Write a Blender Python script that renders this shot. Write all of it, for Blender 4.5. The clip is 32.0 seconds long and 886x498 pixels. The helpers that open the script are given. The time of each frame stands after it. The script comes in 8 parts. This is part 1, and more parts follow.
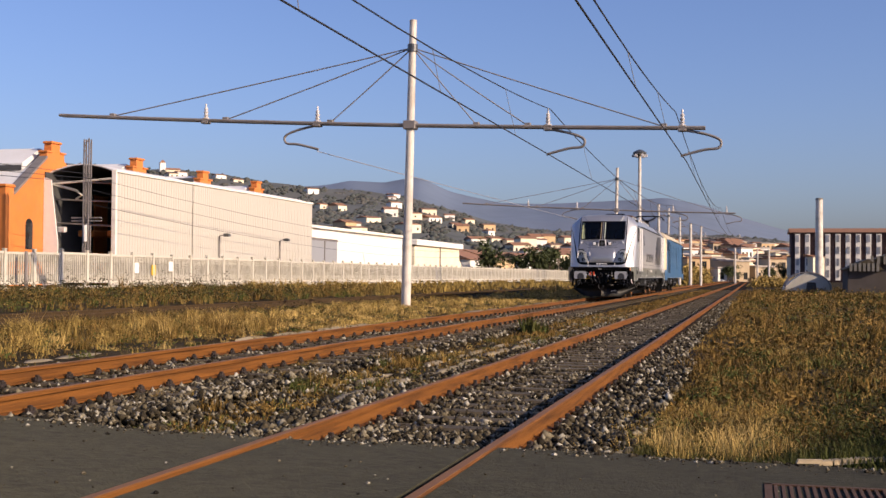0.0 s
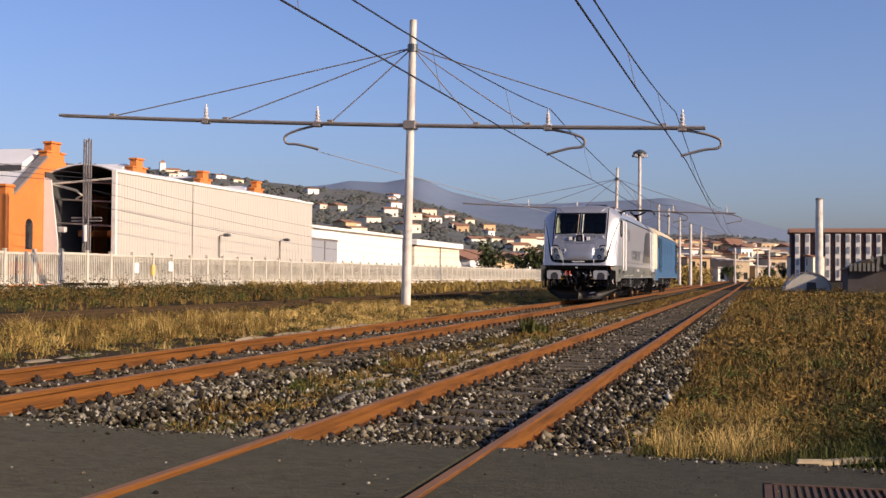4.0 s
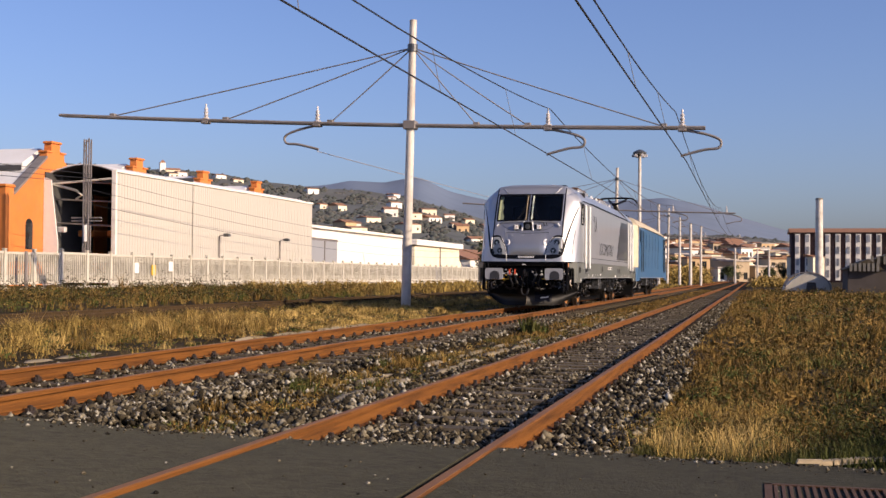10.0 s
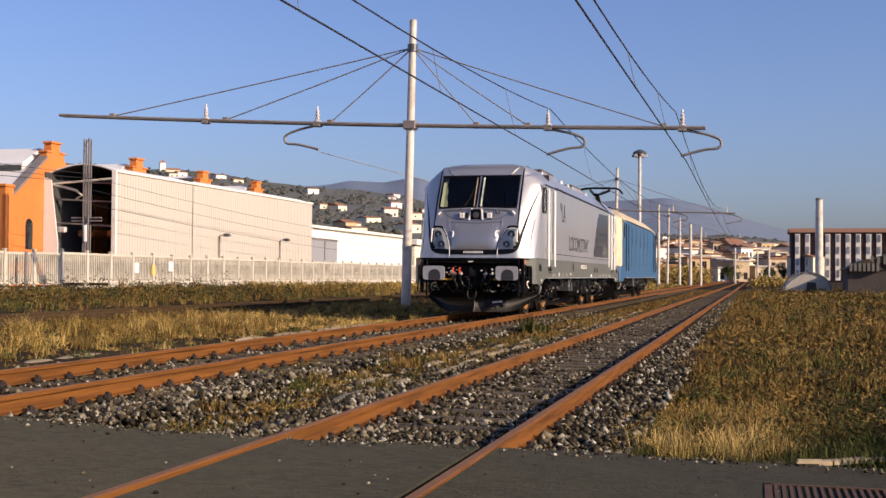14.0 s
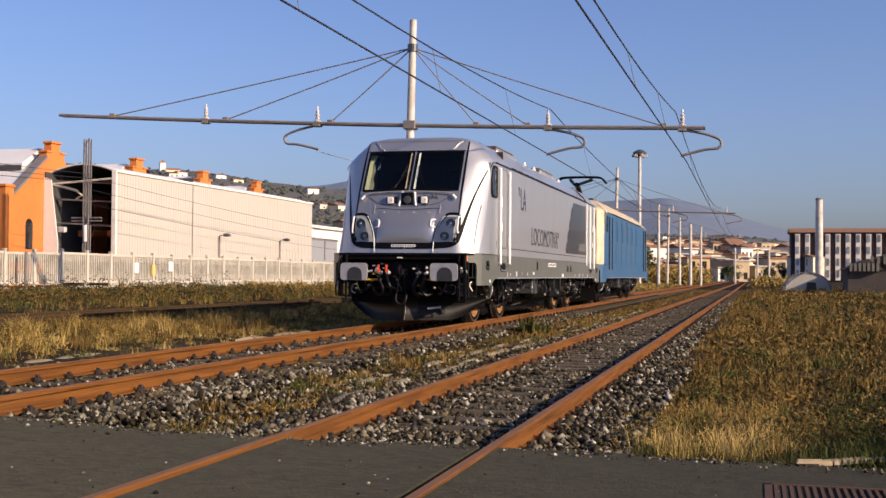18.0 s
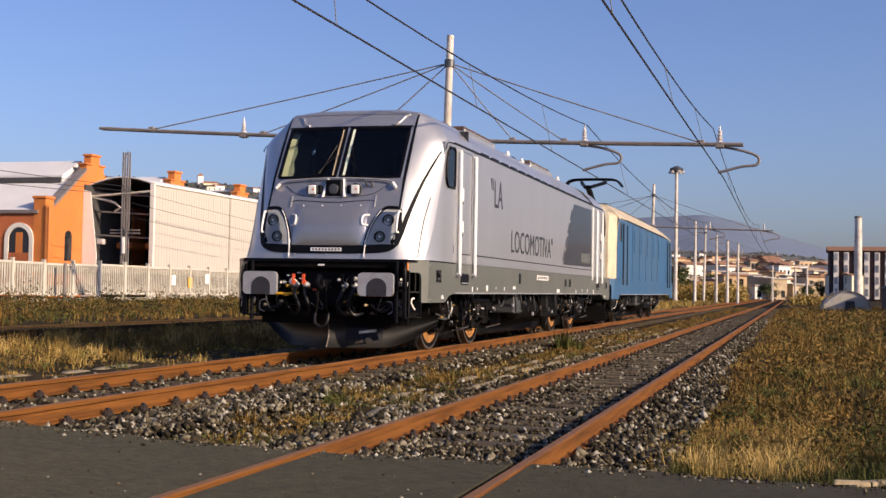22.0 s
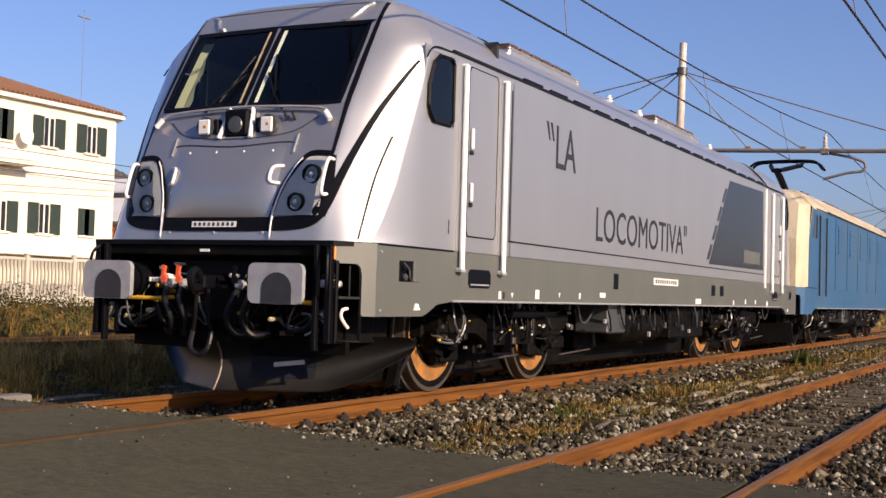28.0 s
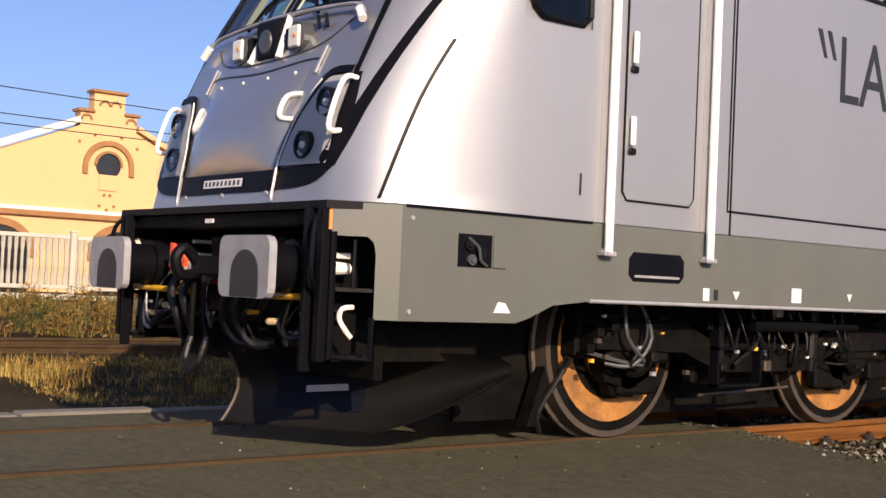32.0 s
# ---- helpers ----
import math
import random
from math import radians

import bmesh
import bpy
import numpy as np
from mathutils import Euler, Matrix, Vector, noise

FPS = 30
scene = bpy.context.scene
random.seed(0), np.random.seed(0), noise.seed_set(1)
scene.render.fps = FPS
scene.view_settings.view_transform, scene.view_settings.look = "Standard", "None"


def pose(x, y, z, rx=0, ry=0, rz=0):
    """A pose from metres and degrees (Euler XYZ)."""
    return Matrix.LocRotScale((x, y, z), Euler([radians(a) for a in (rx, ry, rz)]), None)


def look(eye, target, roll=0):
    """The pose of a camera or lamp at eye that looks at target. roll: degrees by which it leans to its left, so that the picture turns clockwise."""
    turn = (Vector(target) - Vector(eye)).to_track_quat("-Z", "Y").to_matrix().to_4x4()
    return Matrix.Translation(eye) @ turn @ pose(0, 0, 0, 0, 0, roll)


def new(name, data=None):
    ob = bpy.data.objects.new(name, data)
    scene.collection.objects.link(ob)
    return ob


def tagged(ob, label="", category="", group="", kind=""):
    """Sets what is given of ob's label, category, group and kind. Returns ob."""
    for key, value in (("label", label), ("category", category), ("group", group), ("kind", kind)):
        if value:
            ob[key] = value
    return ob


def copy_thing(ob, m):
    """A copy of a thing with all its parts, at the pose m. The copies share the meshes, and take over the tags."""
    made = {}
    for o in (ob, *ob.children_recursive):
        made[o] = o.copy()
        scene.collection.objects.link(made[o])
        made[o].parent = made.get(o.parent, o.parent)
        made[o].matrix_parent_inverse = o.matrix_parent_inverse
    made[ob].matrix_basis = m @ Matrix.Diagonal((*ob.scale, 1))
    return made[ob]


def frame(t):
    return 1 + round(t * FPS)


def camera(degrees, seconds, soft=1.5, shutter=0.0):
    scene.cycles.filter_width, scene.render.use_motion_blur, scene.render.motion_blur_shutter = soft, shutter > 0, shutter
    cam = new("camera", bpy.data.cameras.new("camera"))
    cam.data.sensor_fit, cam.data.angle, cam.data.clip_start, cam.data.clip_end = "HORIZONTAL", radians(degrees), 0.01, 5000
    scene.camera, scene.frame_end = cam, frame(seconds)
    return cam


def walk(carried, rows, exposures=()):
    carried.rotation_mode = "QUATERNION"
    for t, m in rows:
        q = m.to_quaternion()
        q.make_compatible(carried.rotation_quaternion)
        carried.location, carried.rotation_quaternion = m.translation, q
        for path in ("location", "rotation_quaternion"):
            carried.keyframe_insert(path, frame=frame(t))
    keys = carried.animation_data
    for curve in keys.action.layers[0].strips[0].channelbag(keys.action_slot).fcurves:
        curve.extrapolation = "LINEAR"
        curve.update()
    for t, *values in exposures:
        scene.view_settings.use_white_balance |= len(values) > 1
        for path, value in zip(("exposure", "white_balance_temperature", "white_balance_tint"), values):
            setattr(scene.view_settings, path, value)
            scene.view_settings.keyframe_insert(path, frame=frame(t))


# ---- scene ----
CAM_Z = 1.018            # eye height over the railheads
TRACK_A = -6.496         # centre of the track the engines run on
TRACK_B = -2.385         # centre of the nearer track
RAIL_A = 0.035           # railhead heights
RAIL_B = -0.080
cam = camera(40.45, 32.0, 1.5)
walk(cam, [
    (0.0, pose(0, 0, CAM_Z, 91.244, -0.457, 14.479)),
    (20.0, pose(0, 0, CAM_Z, 91.244, -0.457, 14.479)),
    (20.5, pose(0, 0, CAM_Z, 91.285, -0.593, 14.533)),
    (21.0, pose(0, 0, CAM_Z, 91.564, -0.728, 14.709)),
    (21.5, pose(0, 0, CAM_Z, 91.709, -0.864, 15.382)),
    (22.0, pose(0, 0, CAM_Z, 91.936, -1.000, 16.141)),
    (22.5, pose(0, 0, CAM_Z, 92.267, -1.136, 18.025)),
    (23.0, pose(0, 0, CAM_Z, 92.302, -1.272, 19.585)),
    (23.5, pose(0, 0, CAM_Z, 92.350, -1.316, 21.091)),
    (24.0, pose(0, 0, CAM_Z, 92.342, -1.360, 22.728)),
    (24.5, pose(0, 0, CAM_Z, 92.295, -1.404, 23.167)),
    (25.0, pose(0, 0, CAM_Z, 92.264, -1.448, 23.696)),
    (25.5, pose(0, 0, CAM_Z, 92.247, -1.452, 24.399)),
    (27.5, pose(0, 0, CAM_Z, 92.266, -1.544, 26.494)),
    (28.0, pose(0, 0, CAM_Z, 92.203, -1.646, 27.043)),
    (28.5, pose(0, 0, CAM_Z, 92.196, -1.748, 28.059)),
    (29.0, pose(0, 0, CAM_Z, 92.181, -1.850, 30.364)),
    (29.5, pose(0, 0, CAM_Z, 92.167, -1.822, 31.684)),
    (30.0, pose(0, 0, CAM_Z, 92.157, -1.794, 32.834)),
    (30.6, pose(0, 0, CAM_Z, 92.067, -1.863, 35.872)),
    (31.0, pose(0, 0, CAM_Z, 92.000, -2.420, 39.314)),
    (31.2, pose(0, 0, CAM_Z, 91.881, -2.396, 41.479)),
    (31.4, pose(0, 0, CAM_Z, 91.945, -2.275, 43.583)),
    (31.6, pose(0, 0, CAM_Z, 91.879, -2.328, 45.689)),
    (32.0, pose(0, 0, CAM_Z, 91.749, -2.510, 51.232)),
], exposures=[(0.0, 0.22, 6400, 32), (27.8, 0.22, 6400, 32), (29.4, 0.38, 6400, 32), (31.2, 0.38, 6400, 32), (32.0, 0.24, 6400, 32)])

# ---------------------------------------------------------------- light
SUN_EL, SUN_AZ = 22.5, 108.0     # azimuth clockwise from +y
scene.view_settings.exposure = 0.22
world = bpy.data.worlds.new("world")
scene.world = world
world.use_nodes = True
wn = world.node_tree.nodes
sky = wn.new("ShaderNodeTexSky")
sky.sky_type = 'NISHITA'
sky.sun_disc = False
sky.sun_elevation = radians(SUN_EL)
sky.sun_rotation = radians(SUN_AZ)
sky.air_density, sky.dust_density, sky.ozone_density = 1.0, 1.9, 5.4
world.node_tree.links.new(sky.outputs[0], wn["Background"].inputs[0])
wn["Background"].inputs[1].default_value = 0.124
sun = new("sun", bpy.data.lights.new("sun", 'SUN'))
sun.data.energy, sun.data.angle, sun.data.color = 5.2, radians(0.55), (1.0, 0.86, 0.53)
sun.matrix_world = look((0, 0, 0), (-math.sin(radians(SUN_AZ)) * math.cos(radians(SUN_EL)),
                                    -math.cos(radians(SUN_AZ)) * math.cos(radians(SUN_EL)), -math.sin(radians(SUN_EL))))


# ---------------------------------------------------------------- materials
def mat(name, base, rough=0.6, metal=0.0, var=0.18, scale=3.0, bump=0.15, bscale=40.0, rnd=0.0, isl=0.0,
        stain=None, stain_amt=0.0, stain_scale=1.2, coat=0.0, dist=0.02, stretch=(1, 1, 1), spec=0.5, matt=0.0):
    m = bpy.data.materials.new(name)
    m.use_nodes = True
    t, k = m.node_tree, m.node_tree.links
    N = t.nodes
    b = N["Principled BSDF"]
    b.inputs["Roughness"].default_value = rough
    b.inputs["Metallic"].default_value = metal
    b.inputs["Diffuse Roughness"].default_value = matt
    b.inputs["Coat Weight"].default_value = coat
    b.inputs["Coat Roughness"].default_value = 0.06
    b.inputs["Specular IOR Level"].default_value = spec
    tc = N.new("ShaderNodeTexCoord")
    mp = N.new("ShaderNodeMapping")
    mp.inputs["Scale"].default_value = stretch
    k.new(tc.outputs["Object"], mp.inputs[0])
    n1 = N.new("ShaderNodeTexNoise")
    n1.inputs["Scale"].default_value, n1.inputs["Detail"].default_value = scale, 6.0
    n2 = N.new("ShaderNodeTexNoise")
    n2.inputs["Scale"].default_value, n2.inputs["Detail"].default_value = bscale, 4.0
    k.new(mp.outputs[0], n1.inputs["Vector"])
    k.new(mp.outputs[0], n2.inputs["Vector"])
    add = N.new("ShaderNodeMath")
    add.operation = 'MULTIPLY_ADD'
    k.new(n2.outputs[0], add.inputs[0])
    add.inputs[1].default_value = 0.5
    k.new(n1.outputs[0], add.inputs[2])
    last = add.outputs[0]
    for amount, node, out in ((rnd, "ShaderNodeObjectInfo", "Random"), (isl, "ShaderNodeNewGeometry", "Random Per Island")):
        if amount:
            o = N.new(node)
            a2 = N.new("ShaderNodeMath")
            a2.operation = 'MULTIPLY_ADD'
            k.new(o.outputs[out], a2.inputs[0])
            a2.inputs[1].default_value = amount
            k.new(last, a2.inputs[2])
            a3 = N.new("ShaderNodeMath")
            a3.operation = 'SUBTRACT'
            k.new(a2.outputs[0], a3.inputs[0])
            a3.inputs[1].default_value = amount / 2
            last = a3.outputs[0]
    r = N.new("ShaderNodeValToRGB")
    e = r.color_ramp.elements
    e[0].position, e[1].position = 0.35, 1.0
    e[0].color = tuple(max(0, c * (1 - var)) for c in base) + (1,)
    e[1].color = tuple(min(1, c * (1 + var)) for c in base) + (1,)
    k.new(last, r.inputs[0])
    col = r.outputs[0]
    if stain:
        n3 = N.new("ShaderNodeTexNoise")
        n3.inputs["Scale"].default_value, n3.inputs["Detail"].default_value = stain_scale, 7.0
        n3.inputs["Roughness"].default_value = 0.65
        k.new(mp.outputs[0], n3.inputs["Vector"])
        r3 = N.new("ShaderNodeValToRGB")
        r3.color_ramp.elements[0].position, r3.color_ramp.elements[1].position = 0.45, 0.68
        r3.color_ramp.elements[0].color = (0, 0, 0, 1)
        r3.color_ramp.elements[1].color = (stain_amt,) * 3 + (1,)
        k.new(n3.outputs[0], r3.inputs[0])
        mx = N.new("ShaderNodeMix")
        mx.data_type = 'RGBA'
        k.new(r3.outputs[0], mx.inputs[0])
        k.new(col, mx.inputs[6])
        mx.inputs[7].default_value = tuple(stain) + (1,)
        col = mx.outputs[2]
    k.new(col, b.inputs["Base Color"])
    if bump:
        bp = N.new("ShaderNodeBump")
        bp.inputs["Strength"].default_value, bp.inputs["Distance"].default_value = bump, dist
        k.new(n2.outputs[0], bp.inputs["Height"])
        k.new(bp.outputs[0], b.inputs["Normal"])
    return m


def stone_mat(name, ramp, rough=0.9):
    """Each stone takes its own tone from a ramp of (position, colour)."""
    m = mat(name, (0.2, 0.2, 0.2), rough, 0, 0.2, 9, 0.5, 40, spec=0.2)
    N, k = m.node_tree.nodes, m.node_tree.links
    g = N.new("ShaderNodeNewGeometry")
    r = N.new("ShaderNodeValToRGB")
    e = r.color_ramp.elements
    e[0].position, e[0].color = ramp[0][0], ramp[0][1] + (1,)
    e[1].position, e[1].color = ramp[-1][0], ramp[-1][1] + (1,)
    for q, c in ramp[1:-1]:
        e.new(q).color = c + (1,)
    k.new(g.outputs["Random Per Island"], r.inputs[0])
    tc, n = N.new("ShaderNodeTexCoord"), N.new("ShaderNodeTexNoise")
    n.inputs["Scale"].default_value, n.inputs["Detail"].default_value = 60.0, 4.0
    k.new(tc.outputs["Object"], n.inputs["Vector"])
    mx = N.new("ShaderNodeMix")
    mx.data_type, mx.blend_type = 'RGBA', 'MULTIPLY'
    mx.inputs[0].default_value = 0.6
    k.new(r.outputs[0], mx.inputs[6])
    k.new(n.outputs[0], mx.inputs[7])
    k.new(mx.outputs[2], N["Principled BSDF"].inputs["Base Color"])
    return m


def glass(name, tint, clear, ior=1.5):
    m = bpy.data.materials.new(name)
    m.use_nodes = True
    t = m.node_tree
    N, k = t.nodes, t.links
    N.remove(N["Principled BSDF"])
    out = N["Material Output"]
    tr, gl, fr, mx = (N.new("ShaderNodeBsdfTransparent"), N.new("ShaderNodeBsdfGlossy"), N.new("ShaderNodeFresnel"), N.new("ShaderNodeMixShader"))
    tr.inputs[0].default_value = tuple(c * clear for c in tint) + (1,)
    gl.inputs["Roughness"].default_value = 0.02
    fr.inputs[0].default_value = ior
    k.new(fr.outputs[0], mx.inputs[0])
    k.new(tr.outputs[0], mx.inputs[1])
    k.new(gl.outputs[0], mx.inputs[2])
    k.new(mx.outputs[0], out.inputs[0])
    return m


M = {}
M["silver"] = mat("silver_paint", (0.49, 0.495, 0.495), 0.5, 0.82, 0.04, 1.5, 0.01, 90, coat=0.42, stain=(0.50, 0.49, 0.48), stain_amt=0.3, stretch=(1, 1, 0.3))
M["mask"] = mat("grey_mask_paint", (0.335, 0.339, 0.35), 0.28, 0.62, 0.05, 1.5, 0.01, 90, coat=0.55)
M["lamp_pale"] = mat("pale_lamp_housing", (0.42, 0.43, 0.42), 0.4, 0.0, 0.15, 6, 0.05, 40)
M["skirt"] = mat("grey_skirt_paint", (0.102, 0.110, 0.096), 0.42, 0.0, 0.10, 2.0, 0.03, 80, coat=0.2, stain=(0.135, 0.135, 0.12), stain_amt=0.5, stretch=(1, 1, 0.4))
M["black"] = mat("black_paint", (0.004, 0.0042, 0.006), 0.4, 0.0, 0.3, 3.0, 0.03, 60, spec=0.10)
M["dark"] = mat("dark_running_gear", (0.0038, 0.0038, 0.0038), 0.55, 0.0, 0.5, 5.0, 0.3, 30, stain=(0.014, 0.011, 0.008), stain_amt=0.6, stain_scale=4, spec=0.06)
M["plough"] = mat("plough_steel", (0.0048, 0.0048, 0.0050), 0.45, 0.0, 0.25, 3.0, 0.1, 30, spec=0.2, stain=(0.014, 0.011, 0.008), stain_amt=0.5)
M["window_dark"] = glass("tinted_windscreen", (0.80, 0.86, 0.80), 0.72)
M["lens"] = glass("clear_lens", (0.95, 0.96, 0.96), 0.95, 1.2)
M["lamp_house"] = mat("lamp_housing", (0.075, 0.08, 0.085), 0.35, 0.3, 0.2, 6, 0.05, 40)
M["reflector"] = mat("lamp_reflector", (0.20, 0.21, 0.22), 0.25, 0.7, 0.05, 6, 0.0)
M["white"] = mat("white_paint", (0.78, 0.77, 0.74), 0.4, 0.0, 0.05, 4, 0.03, 60)
M["rail_white"] = mat("white_handrail_paint", (0.80, 0.79, 0.77), 0.3, 0.0, 0.04, 4, 0.0)
M["panel_dark"] = mat("dark_grey_panel", (0.022, 0.023, 0.028), 0.3, 0.0, 0.08, 3, 0.02, 60, coat=0.25, spec=0.3)
M["letter"] = mat("black_lettering", (0.02, 0.02, 0.022), 0.4, 0, 0.1, 5, 0.0)
M["buffer"] = mat("buffer_plate", (0.35, 0.36, 0.38), 0.45, 0.2, 0.10, 6, 0.05, 50, stain=(0.2, 0.19, 0.18), stain_amt=0.4, stain_scale=5)
M["grease"] = mat("grease", (0.028, 0.028, 0.032), 0.5, 0, 0.3, 9, 0.1, 40)
M["tyre"] = mat("wheel_tyre_steel", (0.085, 0.068, 0.055), 0.45, 0.4, 0.2, 8, 0.08, 60)
M["wheel"] = mat("ochre_wheel_disc", (0.33, 0.145, 0.032), 0.55, 0.0, 0.35, 7, 0.2, 40, stain=(0.13, 0.068, 0.03), stain_amt=0.8, stain_scale=6)
M["yellow"] = mat("yellow_handle", (0.75, 0.42, 0.03), 0.4, 0, 0.1, 6, 0.0)
M["red"] = mat("red_cock", (0.85, 0.12, 0.04), 0.4, 0, 0.1, 6, 0.0)
M["hose"] = mat("rubber_hose", (0.008, 0.008, 0.009), 0.42, 0, 0.3, 10, 0.1, 60, spec=0.3)
M["cab_inside"] = mat("cab_interior", (0.022, 0.023, 0.026), 0.7, 0, 0.2, 3, 0.1)
M["blind"] = mat("pale_green_blind", (0.70, 0.76, 0.58), 0.6, 0, 0.1, 4, 0.05)
M["roof_gear"] = mat("roof_equipment", (0.075, 0.040, 0.022), 0.6, 0.1, 0.35, 5, 0.2, 30, stain=(0.18, 0.12, 0.08), stain_amt=0.7, stain_scale=3)
M["blue"] = mat("faded_blue_paint", (0.022, 0.092, 0.200), 0.45, 0, 0.25, 1.5, 0.05, 60, stain=(0.075, 0.115, 0.16), stain_amt=0.6, stretch=(1, 1, 0.25))
M["cream"] = mat("cream_paint", (0.52, 0.45, 0.31), 0.6, 0, 0.16, 2, 0.05, 60, stain=(0.24, 0.17, 0.095), stain_amt=0.85, stain_scale=1.6, stretch=(1, 1, 0.35))
M["rust"] = mat("rusty_rail", (0.165, 0.064, 0.013), 0.75, 0.1, 0.3, 6, 0.3, 60, spec=0.15, stain=(0.045, 0.019, 0.008), stain_amt=0.85, stain_scale=2.2, dist=0.004, stretch=(9, 0.3, 9))
M["railtop"] = mat("worn_railhead", (0.165, 0.073, 0.024), 0.75, 0.0, 0.22, 5, 0.15, 50, dist=0.003)
M["clip"] = mat("rail_fastening_iron", (0.020, 0.013, 0.010), 0.8, 0.1, 0.4, 10, 0.3, 60, rnd=0.3)
M["sleeper"] = mat("weathered_sleeper", (0.066, 0.050, 0.025), 0.85, 0, 0.35, 4, 0.5, 30, rnd=0.35, stain=(0.055, 0.040, 0.024), stain_amt=0.8, stain_scale=2.5, stretch=(0.3, 2, 1))
# The ramp's blackest tones also stand in for shaded gaps.
M["stone"] = stone_mat("ballast_stone", [(0.0, (0.012, 0.010, 0.006)), (0.38, (0.050, 0.040, 0.023)), (0.64, (0.14, 0.115, 0.070)), (0.86, (0.29, 0.255, 0.175)), (1.0, (0.56, 0.53, 0.44))])
# The bed is near-black: shade between the stones is put into it.
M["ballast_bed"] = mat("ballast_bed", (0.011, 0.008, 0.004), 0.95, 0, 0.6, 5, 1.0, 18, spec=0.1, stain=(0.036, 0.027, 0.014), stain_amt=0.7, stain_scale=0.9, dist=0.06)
M["asphalt"] = mat("worn_asphalt", (0.0345, 0.0332, 0.0220), 0.88, 0, 0.6, 18.0, 1.0, 60, stretch=(0.7, 1.3, 1), spec=0.15, matt=0.8, stain=(0.054, 0.051, 0.033), stain_amt=0.45, stain_scale=1.8, dist=0.012)
M["kerb"] = mat("concrete_kerb", (0.15, 0.14, 0.12), 0.9, 0, 0.25, 3, 0.4, 40)
# Soil is kept dark to deepen the shaded gaps between grass blades.
M["soil"] = mat("soil_and_dry_turf", (0.026, 0.019, 0.007), 0.95, 0, 0.5, 0.8, 0.9, 12, spec=0.1, stain=(0.07, 0.052, 0.024), stain_amt=0.7, stain_scale=0.5, dist=0.08)
M["dry"] = mat("dry_grass", (0.28, 0.195, 0.053), 0.8, 0, 0.6, 2, 0.0, isl=0.9, spec=0.2, stain=(0.17, 0.112, 0.030), stain_amt=0.8, stain_scale=0.55)
M["brown_weed"] = mat("brown_weed", (0.150, 0.091, 0.023), 0.85, 0, 0.6, 2, 0.0, isl=1.0, spec=0.2, stain=(0.095, 0.074, 0.018), stain_amt=0.8, stain_scale=0.5)
M["green_weed"] = mat("green_weed", (0.054, 0.066, 0.014), 0.8, 0, 0.5, 2, 0.0, isl=1.0, spec=0.2, stain=(0.085, 0.070, 0.020), stain_amt=0.7, stain_scale=0.8)
M["straw"] = mat("bleached_straw", (0.43, 0.30, 0.10), 0.8, 0, 0.5, 2, 0.0, isl=0.9, spec=0.2, stain=(0.22, 0.15, 0.055), stain_amt=0.7, stain_scale=0.7)
M["dark_weed"] = mat("dark_withered_weed", (0.034, 0.028, 0.011), 0.85, 0, 0.5, 2, 0.0, isl=0.9, spec=0.15)
M["mast"] = mat("galvanised_mast", (0.56, 0.52, 0.46), 0.55, 0.0, 0.2, 2, 0.1, 40, stain=(0.25, 0.17, 0.11), stain_amt=0.5)
M["beam"] = mat("grey_steel_beam", (0.20, 0.18, 0.17), 0.6, 0.2, 0.2, 3, 0.1, 40)
# The wire's bright glint is put into this pale colour.
M["glint_wire"] = mat("pale_copper_wire", (0.42, 0.40, 0.38), 0.35, 0.5, 0.15, 3, 0.0)
M["coupling_blue"] = mat("dark_blue_box_paint", (0.003, 0.0045, 0.011), 0.5, 0, 0.2, 4, 0.05, spec=0.12)
M["wire"] = mat("copper_wire", (0.035, 0.033, 0.032), 0.5, 0.4, 0.2, 3, 0.0)
M["insul"] = mat("porcelain_insulator", (0.55, 0.52, 0.50), 0.25, 0, 0.15, 6, 0.0)
M["fence"] = mat("whitewashed_concrete", (0.50, 0.47, 0.40), 0.85, 0, 0.12, 2, 0.2, 30, rnd=0.25, stain=(0.42, 0.38, 0.30), stain_amt=0.6, stain_scale=1.5)
M["shed"] = mat("beige_sheet_metal", (0.47, 0.44, 0.385), 0.6, 0, 0.06, 0.8, 0.05, 30, rnd=0.12, stain=(0.43, 0.40, 0.35), stain_amt=0.6, stretch=(1, 1, 0.2))
# Dark sheet colour; inside the shed it carries the shade of the open end.
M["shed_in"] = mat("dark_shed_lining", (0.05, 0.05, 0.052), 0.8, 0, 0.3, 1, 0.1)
M["orange"] = mat("orange_stucco", (0.58, 0.18, 0.035), 0.9, 0, 0.12, 1.5, 0.15, 30, stain=(0.48, 0.17, 0.05), stain_amt=0.6)
M["redwall"] = mat("red_brown_wall", (0.47, 0.135, 0.045), 0.9, 0, 0.15, 1.5, 0.2, 30, stain=(0.36, 0.10, 0.04), stain_amt=0.6)
M["peach"] = mat("peach_stucco", (0.68, 0.43, 0.21), 0.9, 0, 0.10, 1.2, 0.15, 30, stain=(0.60, 0.36, 0.17), stain_amt=0.5)
M["villa"] = mat("cream_villa_stucco", (0.80, 0.74, 0.60), 0.9, 0, 0.06, 1.2, 0.1, 30, stain=(0.68, 0.60, 0.45), stain_amt=0.5)
M["trim"] = mat("white_stucco_trim", (0.74, 0.70, 0.62), 0.85, 0, 0.08, 2, 0.1, 30)
M["brown_trim"] = mat("brown_moulding", (0.30, 0.15, 0.06), 0.9, 0, 0.2, 3, 0.1)
M["whiteroof"] = mat("pale_sheet_roof", (0.64, 0.64, 0.63), 0.6, 0, 0.10, 0.5, 0.1, 20, rnd=0.1, stain=(0.62, 0.60, 0.57), stain_amt=0.6)
